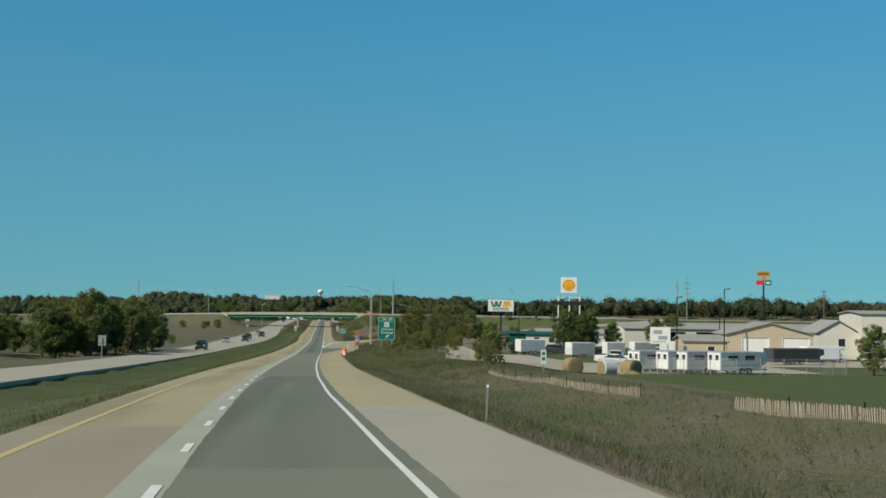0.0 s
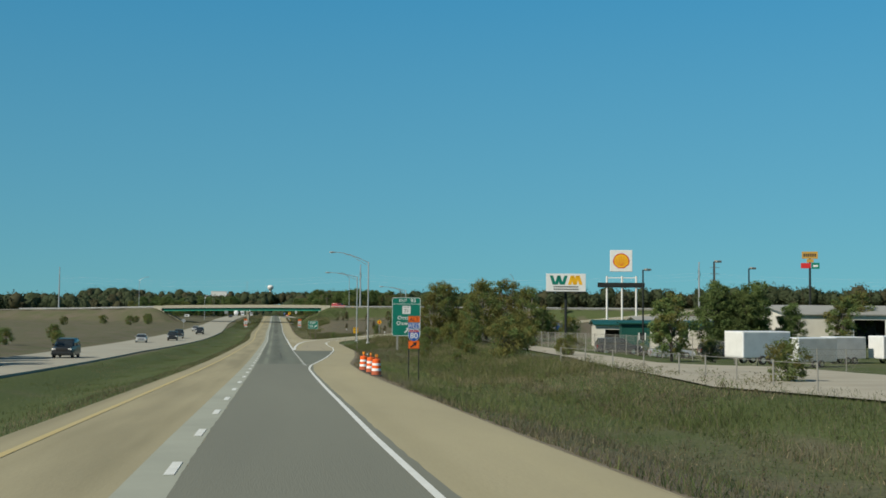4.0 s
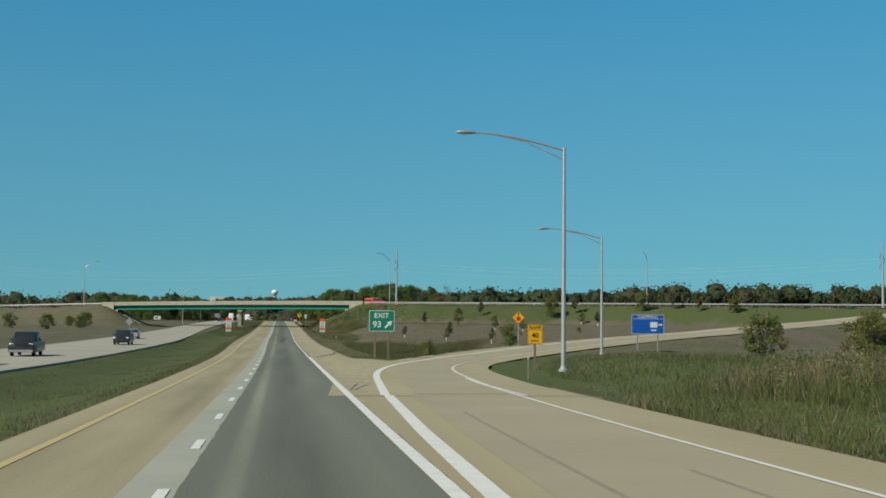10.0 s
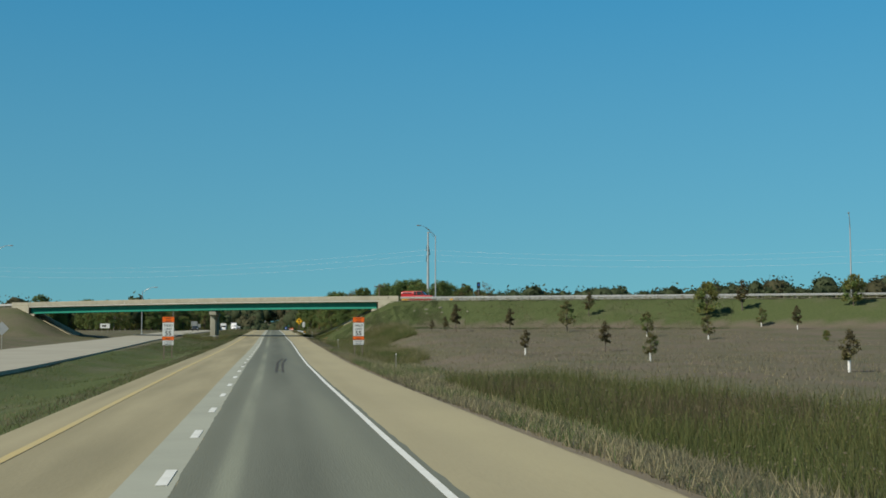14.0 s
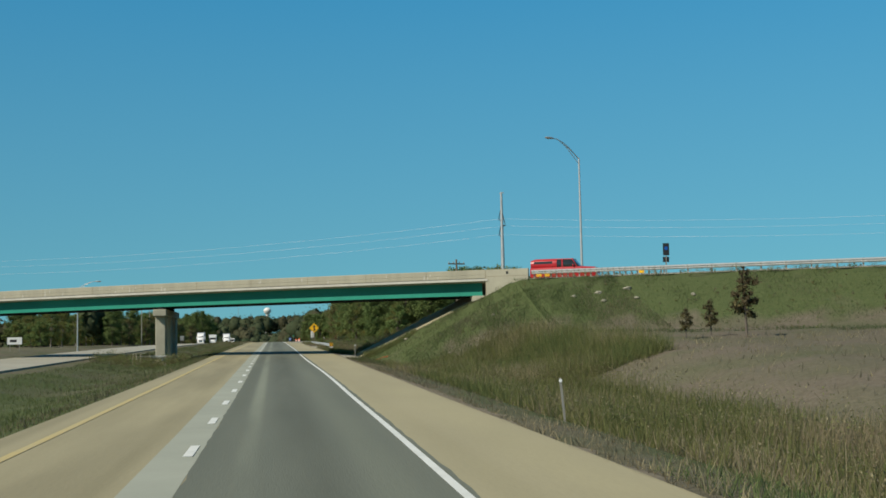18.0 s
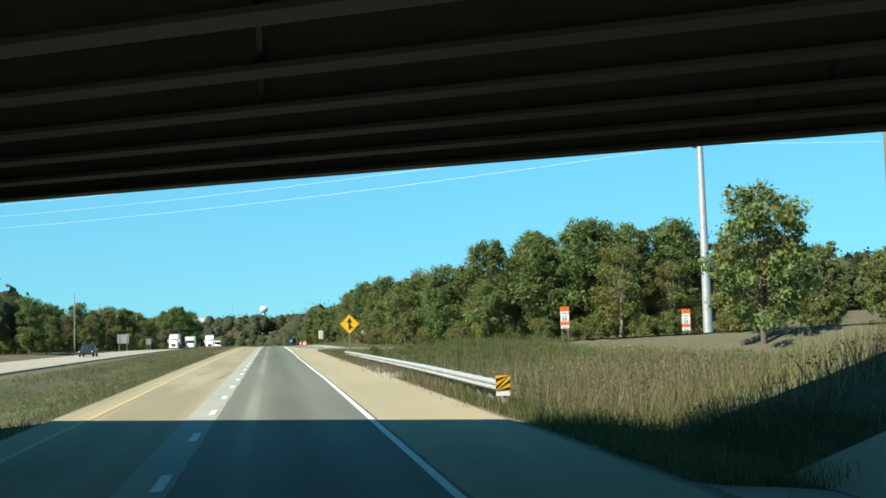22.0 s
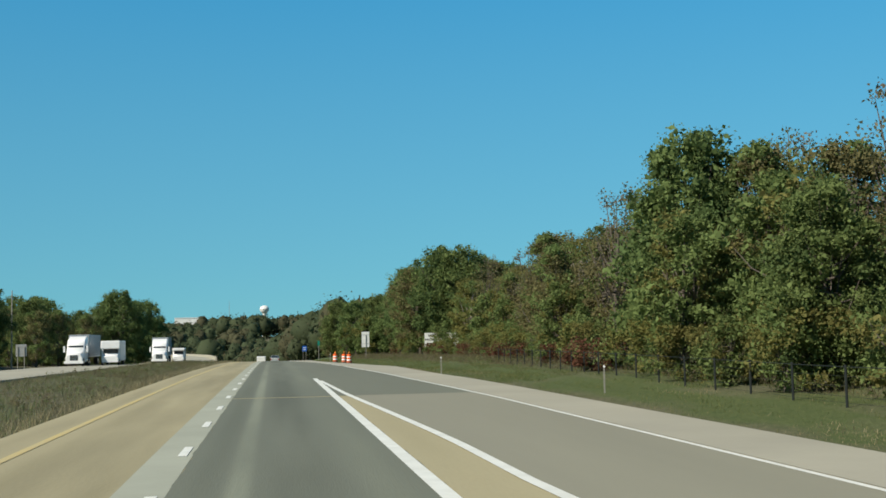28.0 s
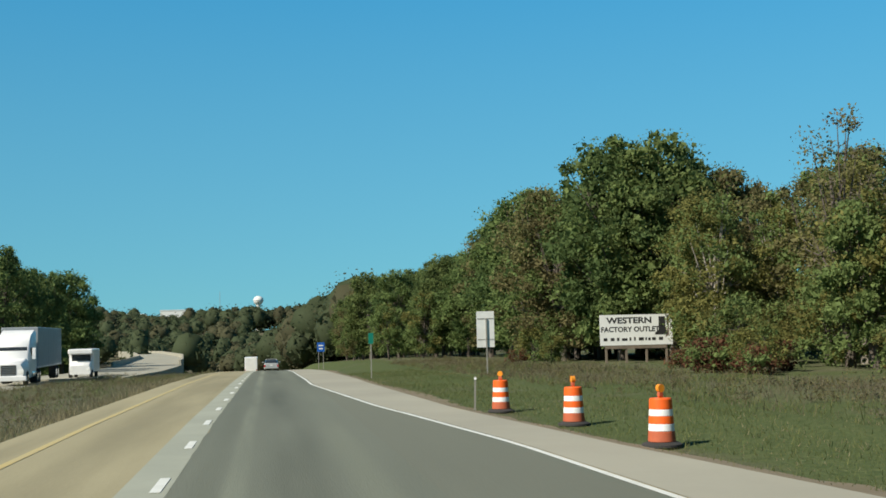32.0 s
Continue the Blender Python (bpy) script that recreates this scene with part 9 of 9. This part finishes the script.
def clear_ground(x, y, rng):
    """Drops the places on the slope paving, and most of those on the gravel at its foot."""
    rx, ry = x - CROSS0.x, y - CROSS0.y
    across = rx * CROSS_N.x + ry * CROSS_N.y
    k = rx * CROSS_U.x + ry * CROSS_U.y - 0.5 * across
    paved = (across > 1.85) & (across < DECK + 0.2) & (((k > -0.5) & (k < 10.6)) | ((k > SPAN - 10.6) & (k < SPAN + 0.5)))
    wash = (x > 4) & (x < np.interp(y, [546, 552, 558, 566], [5.8, 7.7, 9.0, 8.4])) & (y > 546) & (y < 566) & (rng.uniform(0, 1, len(x)) > 0.06)
    keep = ~(paved | wash)
    return x[keep], y[keep]


def blades(name, label, mats, count, place, tall, wide, seed, lean=0.42):
    """Grass as one mesh of thin leaves; place gives x and y for so many random numbers."""
    rng = np.random.RandomState(seed)
    count = int(count * 0.95)
    x, y = clear_ground(*place(rng, count), rng)
    count = len(x)
    z = ground_z(x, y)
    h = (tall[0] + (tall[1] - tall[0]) * rng.uniform(0, 1, count) ** 1.7) * (0.75 + 0.5 * (0.5 + 0.5 * np.sin(x * 0.9 + y * 0.35) * np.cos(y * 0.21)))
    a = rng.uniform(0, 2 * math.pi, count)
    w = wide * 0.70 * rng.uniform(0.5, 1.4, count)
    bend = rng.normal(0, lean, (count, 2)) * h[:, None]
    base = np.stack([x, y, z - 0.04], 1)
    side = np.stack([np.cos(a) * w / 2, np.sin(a) * w / 2, np.zeros(count)], 1)
    tip = base + np.stack([bend[:, 0], bend[:, 1], h], 1)
    v = np.stack([base - side, base + side, tip + side * 0.3, tip - side * 0.3], 1).reshape(-1, 3)
    f = np.arange(4 * count).reshape(count, 4)
    ph = rng.uniform(0, 6.28, 6)
    patch = np.sin(x * 0.7 + y * 0.11 + ph[0]) + np.sin(y * 0.37 - x * 0.2 + ph[1]) + np.sin(x * 1.9 + ph[2] + np.sin(y * 0.6)) * 0.6 + np.sin(y * 0.13 + ph[3]) * 0.9
    slots = np.clip(((0.5 + 0.17 * patch + rng.normal(0, 0.2, count)) * len(mats)).astype(int), 0, len(mats) - 1)
    tagged(new(name, raw_mesh(name, v, f, mats, slots)), label, "grass", kind="stuff")


BLADE_GREEN = leaf_material("green_grass_blades", (0.095, 0.131, 0.045), (0.139, 0.167, 0.062), 0.4, 0.45)
BLADE_DEEP = leaf_material("deep_green_grass_blades", (0.060, 0.086, 0.036), (0.086, 0.106, 0.046), 0.35, 0.4)
BLADE_OLIVE = leaf_material("yellow_green_grass_blades", (0.140, 0.160, 0.058), (0.190, 0.192, 0.075), 0.4, 0.45)
ASTER = leaf_material("white_aster_petals", (0.62, 0.60, 0.54), (0.45, 0.43, 0.36), 0.3, 0.3)
BLADE_DRY = leaf_material("dry_grass_blades", (0.340, 0.295, 0.175), (0.250, 0.214, 0.128), 0.4, 0.45)
BLADE_MAUVE = leaf_material("mauve_weed_stalks", (0.200, 0.178, 0.118), (0.160, 0.144, 0.094), 0.35, 0.45)
BLADE_RUST = leaf_material("rusty_weed_stalks", (0.165, 0.142, 0.080), (0.136, 0.119, 0.066), 0.35, 0.45)


def plumes(name, label, mats, count, place, high, size, seed):
    """Seed heads and small leaves at the tops of tall grass, as one mesh."""
    rng = np.random.RandomState(seed)
    x, y = clear_ground(*place(rng, count), rng)
    count = len(x)
    at = np.stack([x, y, ground_z(x, y) + high * rng.uniform(0.45, 1.1, count) * (0.8 + 0.4 * np.sin(x * 0.9 + y * 0.35) * np.cos(y * 0.21))], 1)
    v, f = cards(at, size * rng.uniform(0.5, 1.4, count), rng, 0.1)
    slots = np.clip((rng.uniform(0, 1, count) * len(mats)).astype(int), 0, len(mats) - 1)
    tagged(new(name, raw_mesh(name, v, f, mats, slots)), label, "grass", kind="stuff")


def right_of_road(y0, y1, a, b, power=1.6):
    def place(rng, n):
        y = rng.uniform(y0, y1, n)
        o = a + (b - a) * rng.uniform(0, 1, n) ** power
        return road_x(y) + edge_right(y) + o, y
    return place


def left_of_road(y0, y1, a, b):
    def place(rng, n):
        y = rng.uniform(y0, y1, n)
        return road_x(y) + edge_left(y) - rng.uniform(a, b, n), y
    return place


def off_ramps(place, clear=6.6):
    """The same places, without those on the slip roads."""
    def keep(rng, n):
        x, y = place(rng, n)
        for line in (OFF_RAMP, ON_RAMP):
            d, _ = near_line(x, y, line)
            ok = d > clear
            x, y = x[ok], y[ok]
        k = rng.randint(0, len(x), n)
        return x[k] + rng.normal(0, 0.03, n), y[k] + rng.normal(0, 0.03, n)
    return keep


blades("verge_grass", "dry brown and green verge grass beside the shoulder", [BLADE_DEEP, BLADE_GREEN, BLADE_RUST, BLADE_MAUVE], 90000, right_of_road(5, 150, 0.3, 16), (0.06, 0.30), 0.028, 31)
blades("dead_grass", "low mauve-brown dead grass along the shoulder's edge", [BLADE_MAUVE, BLADE_MAUVE, BLADE_RUST, BLADE_DRY], 70000, off_ramps(right_of_road(5, 700, 0.25, 2.2), 5.4), (0.05, 0.20), 0.03, 30)
blades("verge_grass", "long green grass beside the shoulder", [BLADE_GREEN, BLADE_OLIVE, BLADE_OLIVE, BLADE_MAUVE], 40000, right_of_road(135, 208, 0.8, 9), (0.10, 0.36), 0.03, 32)
blades("verge_grass", "low brownish weeds beside the exit lane", [BLADE_MAUVE, BLADE_RUST, BLADE_GREEN, BLADE_MAUVE], 40000, right_of_road(203, 264, 0.6, 8), (0.08, 0.34), 0.03, 59)
blades("verge_grass", "olive grass between the ditch and the drive", [BLADE_GREEN, BLADE_GREEN, BLADE_MAUVE, BLADE_DRY], 44000, lambda r, n: (lambda y: (r.uniform(13, np.interp(y, [95, 125, 145, 166, 190], [24, 22, 18, 20.3, 23.5])), y))(r.uniform(95, 190, n)), (0.08, 0.34), 0.035, 51)
blades("tall_reeds", "green and tan reeds in the ditch", [BLADE_GREEN, BLADE_GREEN, BLADE_OLIVE, BLADE_OLIVE, BLADE_DRY], 46000, right_of_road(164, 240, 5.5, 14, 1.0), (0.15, 0.62), 0.035, 33, 0.32)
blades("tall_reeds", "green and tan reeds by the exit ramp", [BLADE_GREEN, BLADE_OLIVE, BLADE_RUST, BLADE_DRY], 24000, off_ramps(right_of_road(246, 292, 3.5, 14, 1.0)), (0.3, 0.95), 0.035, 34, 0.3)
blades("verge_grass", "short green grass inside the exit ramp", [BLADE_GREEN, BLADE_GREEN, BLADE_GREEN, BLADE_DRY], 40000, off_ramps(right_of_road(255, 345, 0.2, 24, 1.3)), (0.12, 0.45), 0.035, 35)
blades("cattails", "dense brown and green cattails in the ditch", [BLADE_GREEN, BLADE_OLIVE, BLADE_GREEN, BLADE_RUST], 52000, off_ramps(lambda r, n: (lambda y: (r.uniform(9.0, np.interp(y, [350, 362, 380, 440], [11, 20, 17, 12])), y))(r.uniform(350, 414, n))), (0.35, 0.95), 0.026, 36, 0.3)
blades("verge_grass", "dry verge grass below the embankment", [BLADE_GREEN, BLADE_DRY, BLADE_MAUVE], 50000, off_ramps(right_of_road(346, 470, 0.5, 7)), (0.10, 0.34), 0.03, 37)
blades("verge_grass", "bright green grass at the foot of the embankment", [BLADE_GREEN, BLADE_OLIVE, BLADE_OLIVE, BLADE_DRY], 60000, right_of_road(450, 536, 2.2, 7.5, 1.0), (0.16, 0.58), 0.03, 38, 0.35)
blades("tall_reeds", "tall tan and rusty grass at the foot of the embankment", [BLADE_OLIVE, BLADE_GREEN, BLADE_OLIVE, BLADE_DRY], 52000, right_of_road(456, 530, 3.4, 9, 0.9), (0.35, 0.95), 0.026, 48, 0.3)
blades("verge_grass", "thin green grass on the embankment", [BLADE_DEEP, BLADE_DEEP, BLADE_DEEP, BLADE_MAUVE], 70000, lambda r, n: (lambda s, d: (17.8 - 0.894 * s + 0.447 * d, 550 + 0.447 * s + 0.894 * d))(r.uniform(-60, 2, n), r.uniform(-22, -0.5, n)), (0.06, 0.24), 0.035, 39)
blades("tall_reeds", "tall olive and rusty reeds below the bridge slope", [BLADE_GREEN, BLADE_OLIVE, BLADE_OLIVE, BLADE_DRY], 52000, right_of_road(506, 534, 5.0, 14, 0.9), (0.4, 1.15), 0.028, 53, 0.3)
blades("verge_grass", "green grass on the slope beside the bridge", [BLADE_DEEP, BLADE_DEEP, BLADE_GREEN, BLADE_MAUVE], 60000, lambda r, n: (r.uniform(10, 27, n), r.uniform(528, 543, n)), (0.06, 0.26), 0.035, 54)
blades("verge_grass", "short green grass below the bridge end", [BLADE_DEEP, BLADE_GREEN, BLADE_DEEP, BLADE_MAUVE], 22000, right_of_road(530, 553, 0.5, 12, 1.1), (0.06, 0.26), 0.03, 49)
blades("verge_grass", "short green grass between the ramp and the shoulder", [BLADE_GREEN, BLADE_GREEN, BLADE_MAUVE, BLADE_DRY], 50000, off_ramps(right_of_road(652, 702, 0.6, 24, 1.3), 4.6), (0.06, 0.26), 0.03, 50)
blades("tall_weeds", "tall pale tan weeds behind the guard rail", [BLADE_GREEN, BLADE_GREEN, BLADE_OLIVE, BLADE_DRY, BLADE_RUST], 64000, off_ramps(lambda r, n: (lambda y: (r.uniform(np.interp(y, [570, 580, 650, 690], [7.5, 6.6, 6.6, 7.0]), np.interp(y, [570, 600, 650, 690], [24, 32, 24, 11])), y))(r.uniform(570, 662, n)), 5.6), (0.22, 0.80), 0.035, 40, 0.3)
blades("verge_grass", "green and dry grass in front of the guard rail", [BLADE_GREEN, BLADE_GREEN, BLADE_DRY, BLADE_MAUVE], 44000, right_of_road(566, 694, 0.3, 4.5, 1.2), (0.10, 0.40), 0.03, 41)
blades("tall_weeds", "tall green and brown weeds beyond the guard rail", [BLADE_GREEN, BLADE_DEEP, BLADE_GREEN, BLADE_RUST], 26000, off_ramps(lambda r, n: (r.uniform(9.5, 22, n), r.uniform(626, 668, n)), 5.2), (0.4, 1.05), 0.035, 55, 0.3)
blades("white_asters", "small white wild asters before the guard rail", [LEAF_GREY, ASTER], 5000, lambda r, n: (lambda k: (np.array([5.75, 5.8, 5.7, 5.75, 5.7])[k] + r.normal(0, 0.35, n), np.array([604, 611, 617, 626, 634])[k] + r.normal(0, 1.1, n)))(r.randint(0, 5, n)), (0.12, 0.34), 0.03, 56, 0.5)
blades("verge_grass", "short green mown grass below the wood", [BLADE_GREEN, BLADE_OLIVE, BLADE_GREEN, BLADE_DRY], 70000, right_of_road(704, 900, 0.7, 9, 1.2), (0.04, 0.13), 0.026, 42)
blades("tall_weeds", "grey and rusty weeds along the wood", [BLADE_GREEN, BLADE_OLIVE, BLADE_MAUVE, BLADE_RUST], 44000, right_of_road(730, 930, 7.0, 15, 0.8), (0.10, 0.42), 0.035, 43)
blades("median_grass", "short green and brown grass of the median", [BLADE_GREEN, BLADE_GREEN, BLADE_GREEN, BLADE_GREEN, BLADE_DRY], 90000, left_of_road(5, 480, 0.15, 8.5), (0.05, 0.16), 0.028, 44)
blades("dead_grass", "brown dead grass along the median edge", [BLADE_MAUVE, BLADE_RUST, BLADE_GREEN, BLADE_DRY], 50000, left_of_road(5, 700, 0.1, 1.3), (0.05, 0.2), 0.028, 52)
blades("median_grass", "green and brown grass of the median", [BLADE_GREEN, BLADE_DEEP, BLADE_GREEN, BLADE_MAUVE], 60000, left_of_road(470, 700, 0.15, 9), (0.08, 0.28), 0.03, 45)
blades("median_weeds", "brown weeds and dead stalks on the median bank", [BLADE_RUST, BLADE_RUST, BLADE_MAUVE, BLADE_GREEN, BLADE_MAUVE], 80000, left_of_road(690, 960, 0.2, 9), (0.10, 0.36), 0.03, 57)
blades("dead_grass", "pale dry tufts along the median edge", [BLADE_DRY, BLADE_MAUVE, BLADE_DRY], 16000, left_of_road(690, 900, 0.1, 1.0), (0.08, 0.42), 0.03, 58)
blades("field_weeds", "sparse mauve weeds across the field", [BLADE_MAUVE, BLADE_DRY, BLADE_MAUVE], 40000, off_ramps(lambda r, n: (r.uniform(11, 60, n), r.uniform(365, 515, n))), (0.06, 0.30), 0.045, 46)
plumes("seed_heads", "pale tan seed heads over the roadside grass", [BLADE_OLIVE, BLADE_OLIVE, BLADE_MAUVE, BLADE_DRY], 22000, right_of_road(452, 532, 3.2, 10, 1.0), 0.72, 0.06, 60)
plumes("seed_heads", "brown cattail heads in the ditch", [BLADE_RUST, BLADE_MAUVE, BLADE_OLIVE], 8000, off_ramps(lambda r, n: (lambda y: (r.uniform(9.0, np.interp(y, [350, 362, 380, 440], [11, 20, 17, 12])), y))(r.uniform(350, 414, n))), 0.85, 0.065, 61)
plumes("seed_heads", "dark clump of seed heads in the ditch", [BLADE_RUST, LEAF_RUST, BLADE_MAUVE], 11000, lambda r, n: (18.8 + r.normal(0, 1.2, n), 367.5 + r.normal(0, 2.2, n)), 1.0, 0.085, 62)
plumes("seed_heads", "pale and rusty weed heads behind the guard rail", [BLADE_MAUVE, BLADE_OLIVE, BLADE_RUST, BLADE_OLIVE], 26000, off_ramps(lambda r, n: (lambda y: (r.uniform(np.interp(y, [570, 580, 650, 690], [7.5, 6.6, 6.6, 7.0]), np.interp(y, [570, 600, 650, 690], [24, 32, 24, 11])), y))(r.uniform(570, 662, n)), 5.6), 0.62, 0.07, 63)
plumes("seed_heads", "yellow-green reed tops in the ditch", [BLADE_OLIVE, BLADE_DRY, BLADE_GREEN], 8000, right_of_road(150, 240, 5.0, 14, 1.0), 0.5, 0.065, 64)
plumes("seed_heads", "small leaves and heads over the verge", [BLADE_MAUVE, BLADE_GREEN, BLADE_DRY], 9000, right_of_road(5, 130, 2.0, 14, 1.0), 0.26, 0.05, 65)
blades("weed_clump", "bushy olive weeds at the foot of the slope paving", [BLADE_OLIVE, BLADE_GREEN, BLADE_OLIVE, BLADE_RUST], 12000, lambda r, n: (lambda u: (7.6 + 4.2 * u + r.normal(0, 0.32, n) * (1.3 - u), np.interp(u, [0, 0.3, 1], [552.2, 551.0, 551.0]) + r.normal(0, 0.7, n)))(r.uniform(0, 1, n) ** 1.3), (0.15, 0.6), 0.03, 66, 0.35)
plumes("weed_clump", "small leaves of the weeds at the slope paving", [LEAF_OLIVE, BLADE_OLIVE, LEAF_GREEN], 9000, lambda r, n: (lambda u: (7.6 + 4.2 * u + r.normal(0, 0.32, n) * (1.3 - u), np.interp(u, [0, 0.3, 1], [552.2, 551.0, 551.0]) + r.normal(0, 0.7, n)))(r.uniform(0, 1, n) ** 1.3), 0.45, 0.08, 67)
blades("sprayed_grass", "bright orange sprayed survey mark on grass", [SPRAY_ORANGE], 1600, lambda r, n: (lambda k: (8.14 + 0.058 * k + r.normal(0, 0.05, n), 546.3 - 0.085 * k + r.normal(0, 0.09, n)))(r.uniform(0, 13, n)), (0.05, 0.14), 0.04, 68, 0.6)
blades("verge_grass", "lush green grass at the end of the ditch", [BLADE_GREEN, BLADE_GREEN, BLADE_OLIVE], 16000, off_ramps(lambda r, n: (r.uniform(8.2, 14.5, n), r.uniform(340, 356, n)), 5.6), (0.08, 0.3), 0.03, 69)
blades("tall_weeds", "long dry grass round the guard rail's posts", [BLADE_GREEN, BLADE_OLIVE, BLADE_DRY, BLADE_MAUVE], 20000, lambda r, n: (lambda y: (6.2 + r.normal(0.05, 0.42, n), y))(r.uniform(581, 653, n)), (0.10, 0.62), 0.03, 70, 0.35)


def weed_clumps(name, label, mats, count, place, tall, seed, per=75, card=0.06):
    """Bushy weeds: many small leaves in leaning clumps, as one mesh."""
    rng = np.random.RandomState(seed)
    x, y = clear_ground(*place(rng, count), rng)
    n = len(x)
    h = tall[0] + (tall[1] - tall[0]) * rng.uniform(0, 1, n) ** 1.4
    up = rng.uniform(0.05, 1, (n, per)) ** 0.75
    spread = (0.16 + 0.20 * np.sin(up * 2.6)) * h[:, None] * rng.uniform(0.5, 1.2, (n, 1))
    lean = rng.normal(0, 0.18, (n, 2)) * h[:, None]
    at = np.stack([x[:, None] + rng.normal(0, 1, (n, per)) * spread + lean[:, :1] * up, y[:, None] + rng.normal(0, 1, (n, per)) * spread + lean[:, 1:] * up, ground_z(x, y)[:, None] + up * h[:, None]], -1).reshape(-1, 3)
    v, f = cards(at, card * rng.uniform(0.6, 1.6, len(at)) * np.repeat(0.7 + 0.5 * h, per), rng, 0.2)
    slots = np.where(rng.uniform(0, 1, n * per) < 0.75, np.repeat(rng.randint(0, len(mats), n), per), rng.randint(0, len(mats), n * per))
    tagged(new(name, raw_mesh(name, v, f, mats, slots)), label, "weeds", kind="stuff")


def within(x0, x1, y0, y1):
    return lambda r, n: (r.uniform(x0, x1, n), r.uniform(y0, y1, n))


weed_clumps("weed_bank", "bushy mauve, olive and green weeds behind the guard rail", [LEAF_OLIVE, LEAF_GREEN, LEAF_GREEN, BLADE_RUST, LEAF_DARK], 1700, off_ramps(within(6.7, 24, 584, 664), 5.4), (0.35, 1.1), 80)
weed_clumps("weed_bank", "tall pale tan reeds and seed heads below the bridge", [BLADE_DRY, LEAF_GREY, BLADE_OLIVE, BLADE_MAUVE], 420, within(8.6, 18.5, 586, 607), (0.6, 1.6), 81, 80, 0.055)
blades("tall_reeds", "tall pale tan reeds beyond the rail's end", [BLADE_OLIVE, BLADE_DRY, BLADE_GREEN, BLADE_DRY], 16000, within(7.4, 19, 580, 608), (0.6, 1.6), 0.03, 82, 0.22)
blades("verge_grass", "lush green grass below the rail's end", [BLADE_GREEN, BLADE_GREEN, BLADE_OLIVE], 14000, within(5.8, 9.5, 566, 583), (0.15, 0.6), 0.03, 83, 0.35)
weed_clumps("weed_bank", "yellow-green and rusty weeds at the foot of the embankment", [BLADE_OLIVE, LEAF_OLIVE, BLADE_OLIVE, BLADE_RUST], 330, right_of_road(500, 536, 4.6, 11, 0.9), (0.5, 1.25), 84, 70, 0.045)
weed_clumps("weed_bank", "green and brown weeds in the ditch before the exit", [LEAF_GREEN, LEAF_OLIVE, BLADE_OLIVE, BLADE_MAUVE], 420, right_of_road(140, 240, 5.0, 15, 0.9), (0.25, 0.8), 85)
weed_clumps("weed_bank", "low green and brown weeds on the median", [LEAF_GREEN, BLADE_MAUVE, LEAF_OLIVE, BLADE_RUST], 420, left_of_road(556, 720, 1.6, 9), (0.15, 0.5), 86, 50)
weed_clumps("weed_bank", "brown, rusty and green weeds along the wood's edge", [LEAF_OLIVE, BLADE_RUST, BLADE_MAUVE, LEAF_RUST], 900, right_of_road(735, 930, 6.5, 13, 0.8), (0.2, 0.75), 87, 60)
weed_clumps("weed_bank", "brown weeds and green tufts over the verge", [BLADE_MAUVE, LEAF_DARK, BLADE_RUST, LEAF_DARK], 500, right_of_road(20, 150, 2.0, 13, 1.0), (0.12, 0.5), 88, 50, 0.045)
weed_clumps("weed_bank", "dull olive weeds scattered over the embankment", [LEAF_GREEN, LEAF_OLIVE, BLADE_MAUVE], 330, lambda r, n: (lambda a, d: (17.8 - 0.894 * a + 0.447 * d, 548.15 + 0.447 * a + 0.894 * d))(r.uniform(-55, 0, n), r.uniform(-18, -1.5, n)), (0.15, 0.45), 89, 50)
weed_clumps("weed_bank", "tall green and brown weeds round the bridge pier", [LEAF_GREEN, LEAF_OLIVE, BLADE_OLIVE, BLADE_RUST], 260, within(-15, -7.6, 546, 562), (0.35, 1.0), 90, 70)
weed_clumps("weed_bank", "dry weeds below the crossing road's guard rail", [BLADE_MAUVE, LEAF_OLIVE, BLADE_DRY, LEAF_GREEN], 420, lambda r, n: (lambda a, d: (17.8 - 0.894 * a + 0.447 * d, 548.15 + 0.447 * a + 0.894 * d))(r.uniform(-90, -4, n), r.normal(-0.6, 0.35, n)), (0.2, 0.6), 91, 45)
weed_clumps("weed_bank", "tan and green weeds beside the exit ramp", [BLADE_DRY, LEAF_OLIVE, BLADE_OLIVE, LEAF_GREEN, BLADE_MAUVE], 420, off_ramps(right_of_road(244, 292, 3.8, 15, 0.9)), (0.35, 1.2), 92, 70)
weed_clumps("weed_bank", "brown weeds and stalks on the median bank", [BLADE_MAUVE, BLADE_RUST, LEAF_OLIVE, LEAF_GREEN], 700, left_of_road(700, 930, 0.8, 8), (0.15, 0.5), 93, 45)
blades("verge_grass", "bright green grass beside the exit ramp", [BLADE_GREEN, BLADE_GREEN, BLADE_OLIVE], 16000, off_ramps(right_of_road(243, 290, 0.4, 4.2, 1.0)), (0.10, 0.4), 0.03, 94)
blades("verge_grass", "bright green mown grass beside the pale shoulder", [BLADE_GREEN, BLADE_OLIVE, BLADE_GREEN], 50000, right_of_road(760, 905, 0.3, 6.5, 1.0), (0.05, 0.18), 0.03, 95)
weed_clumps("weed_bank", "green and brown weeds between the ramp and the shoulder", [LEAF_GREEN, LEAF_OLIVE, BLADE_OLIVE, BLADE_MAUVE], 420, off_ramps(within(8.0, 21, 650, 682), 5.0), (0.2, 0.65), 96, 60)
weed_clumps("weed_bank", "dark leafy weeds beside the work zone sign", [LEAF_DARK, LEAF_GREEN, LEAF_OLIVE], 60, lambda r, n: (11.3 + r.normal(0, 0.9, n), 461.0 + r.normal(0, 2.2, n)), (0.35, 0.95), 97, 80)
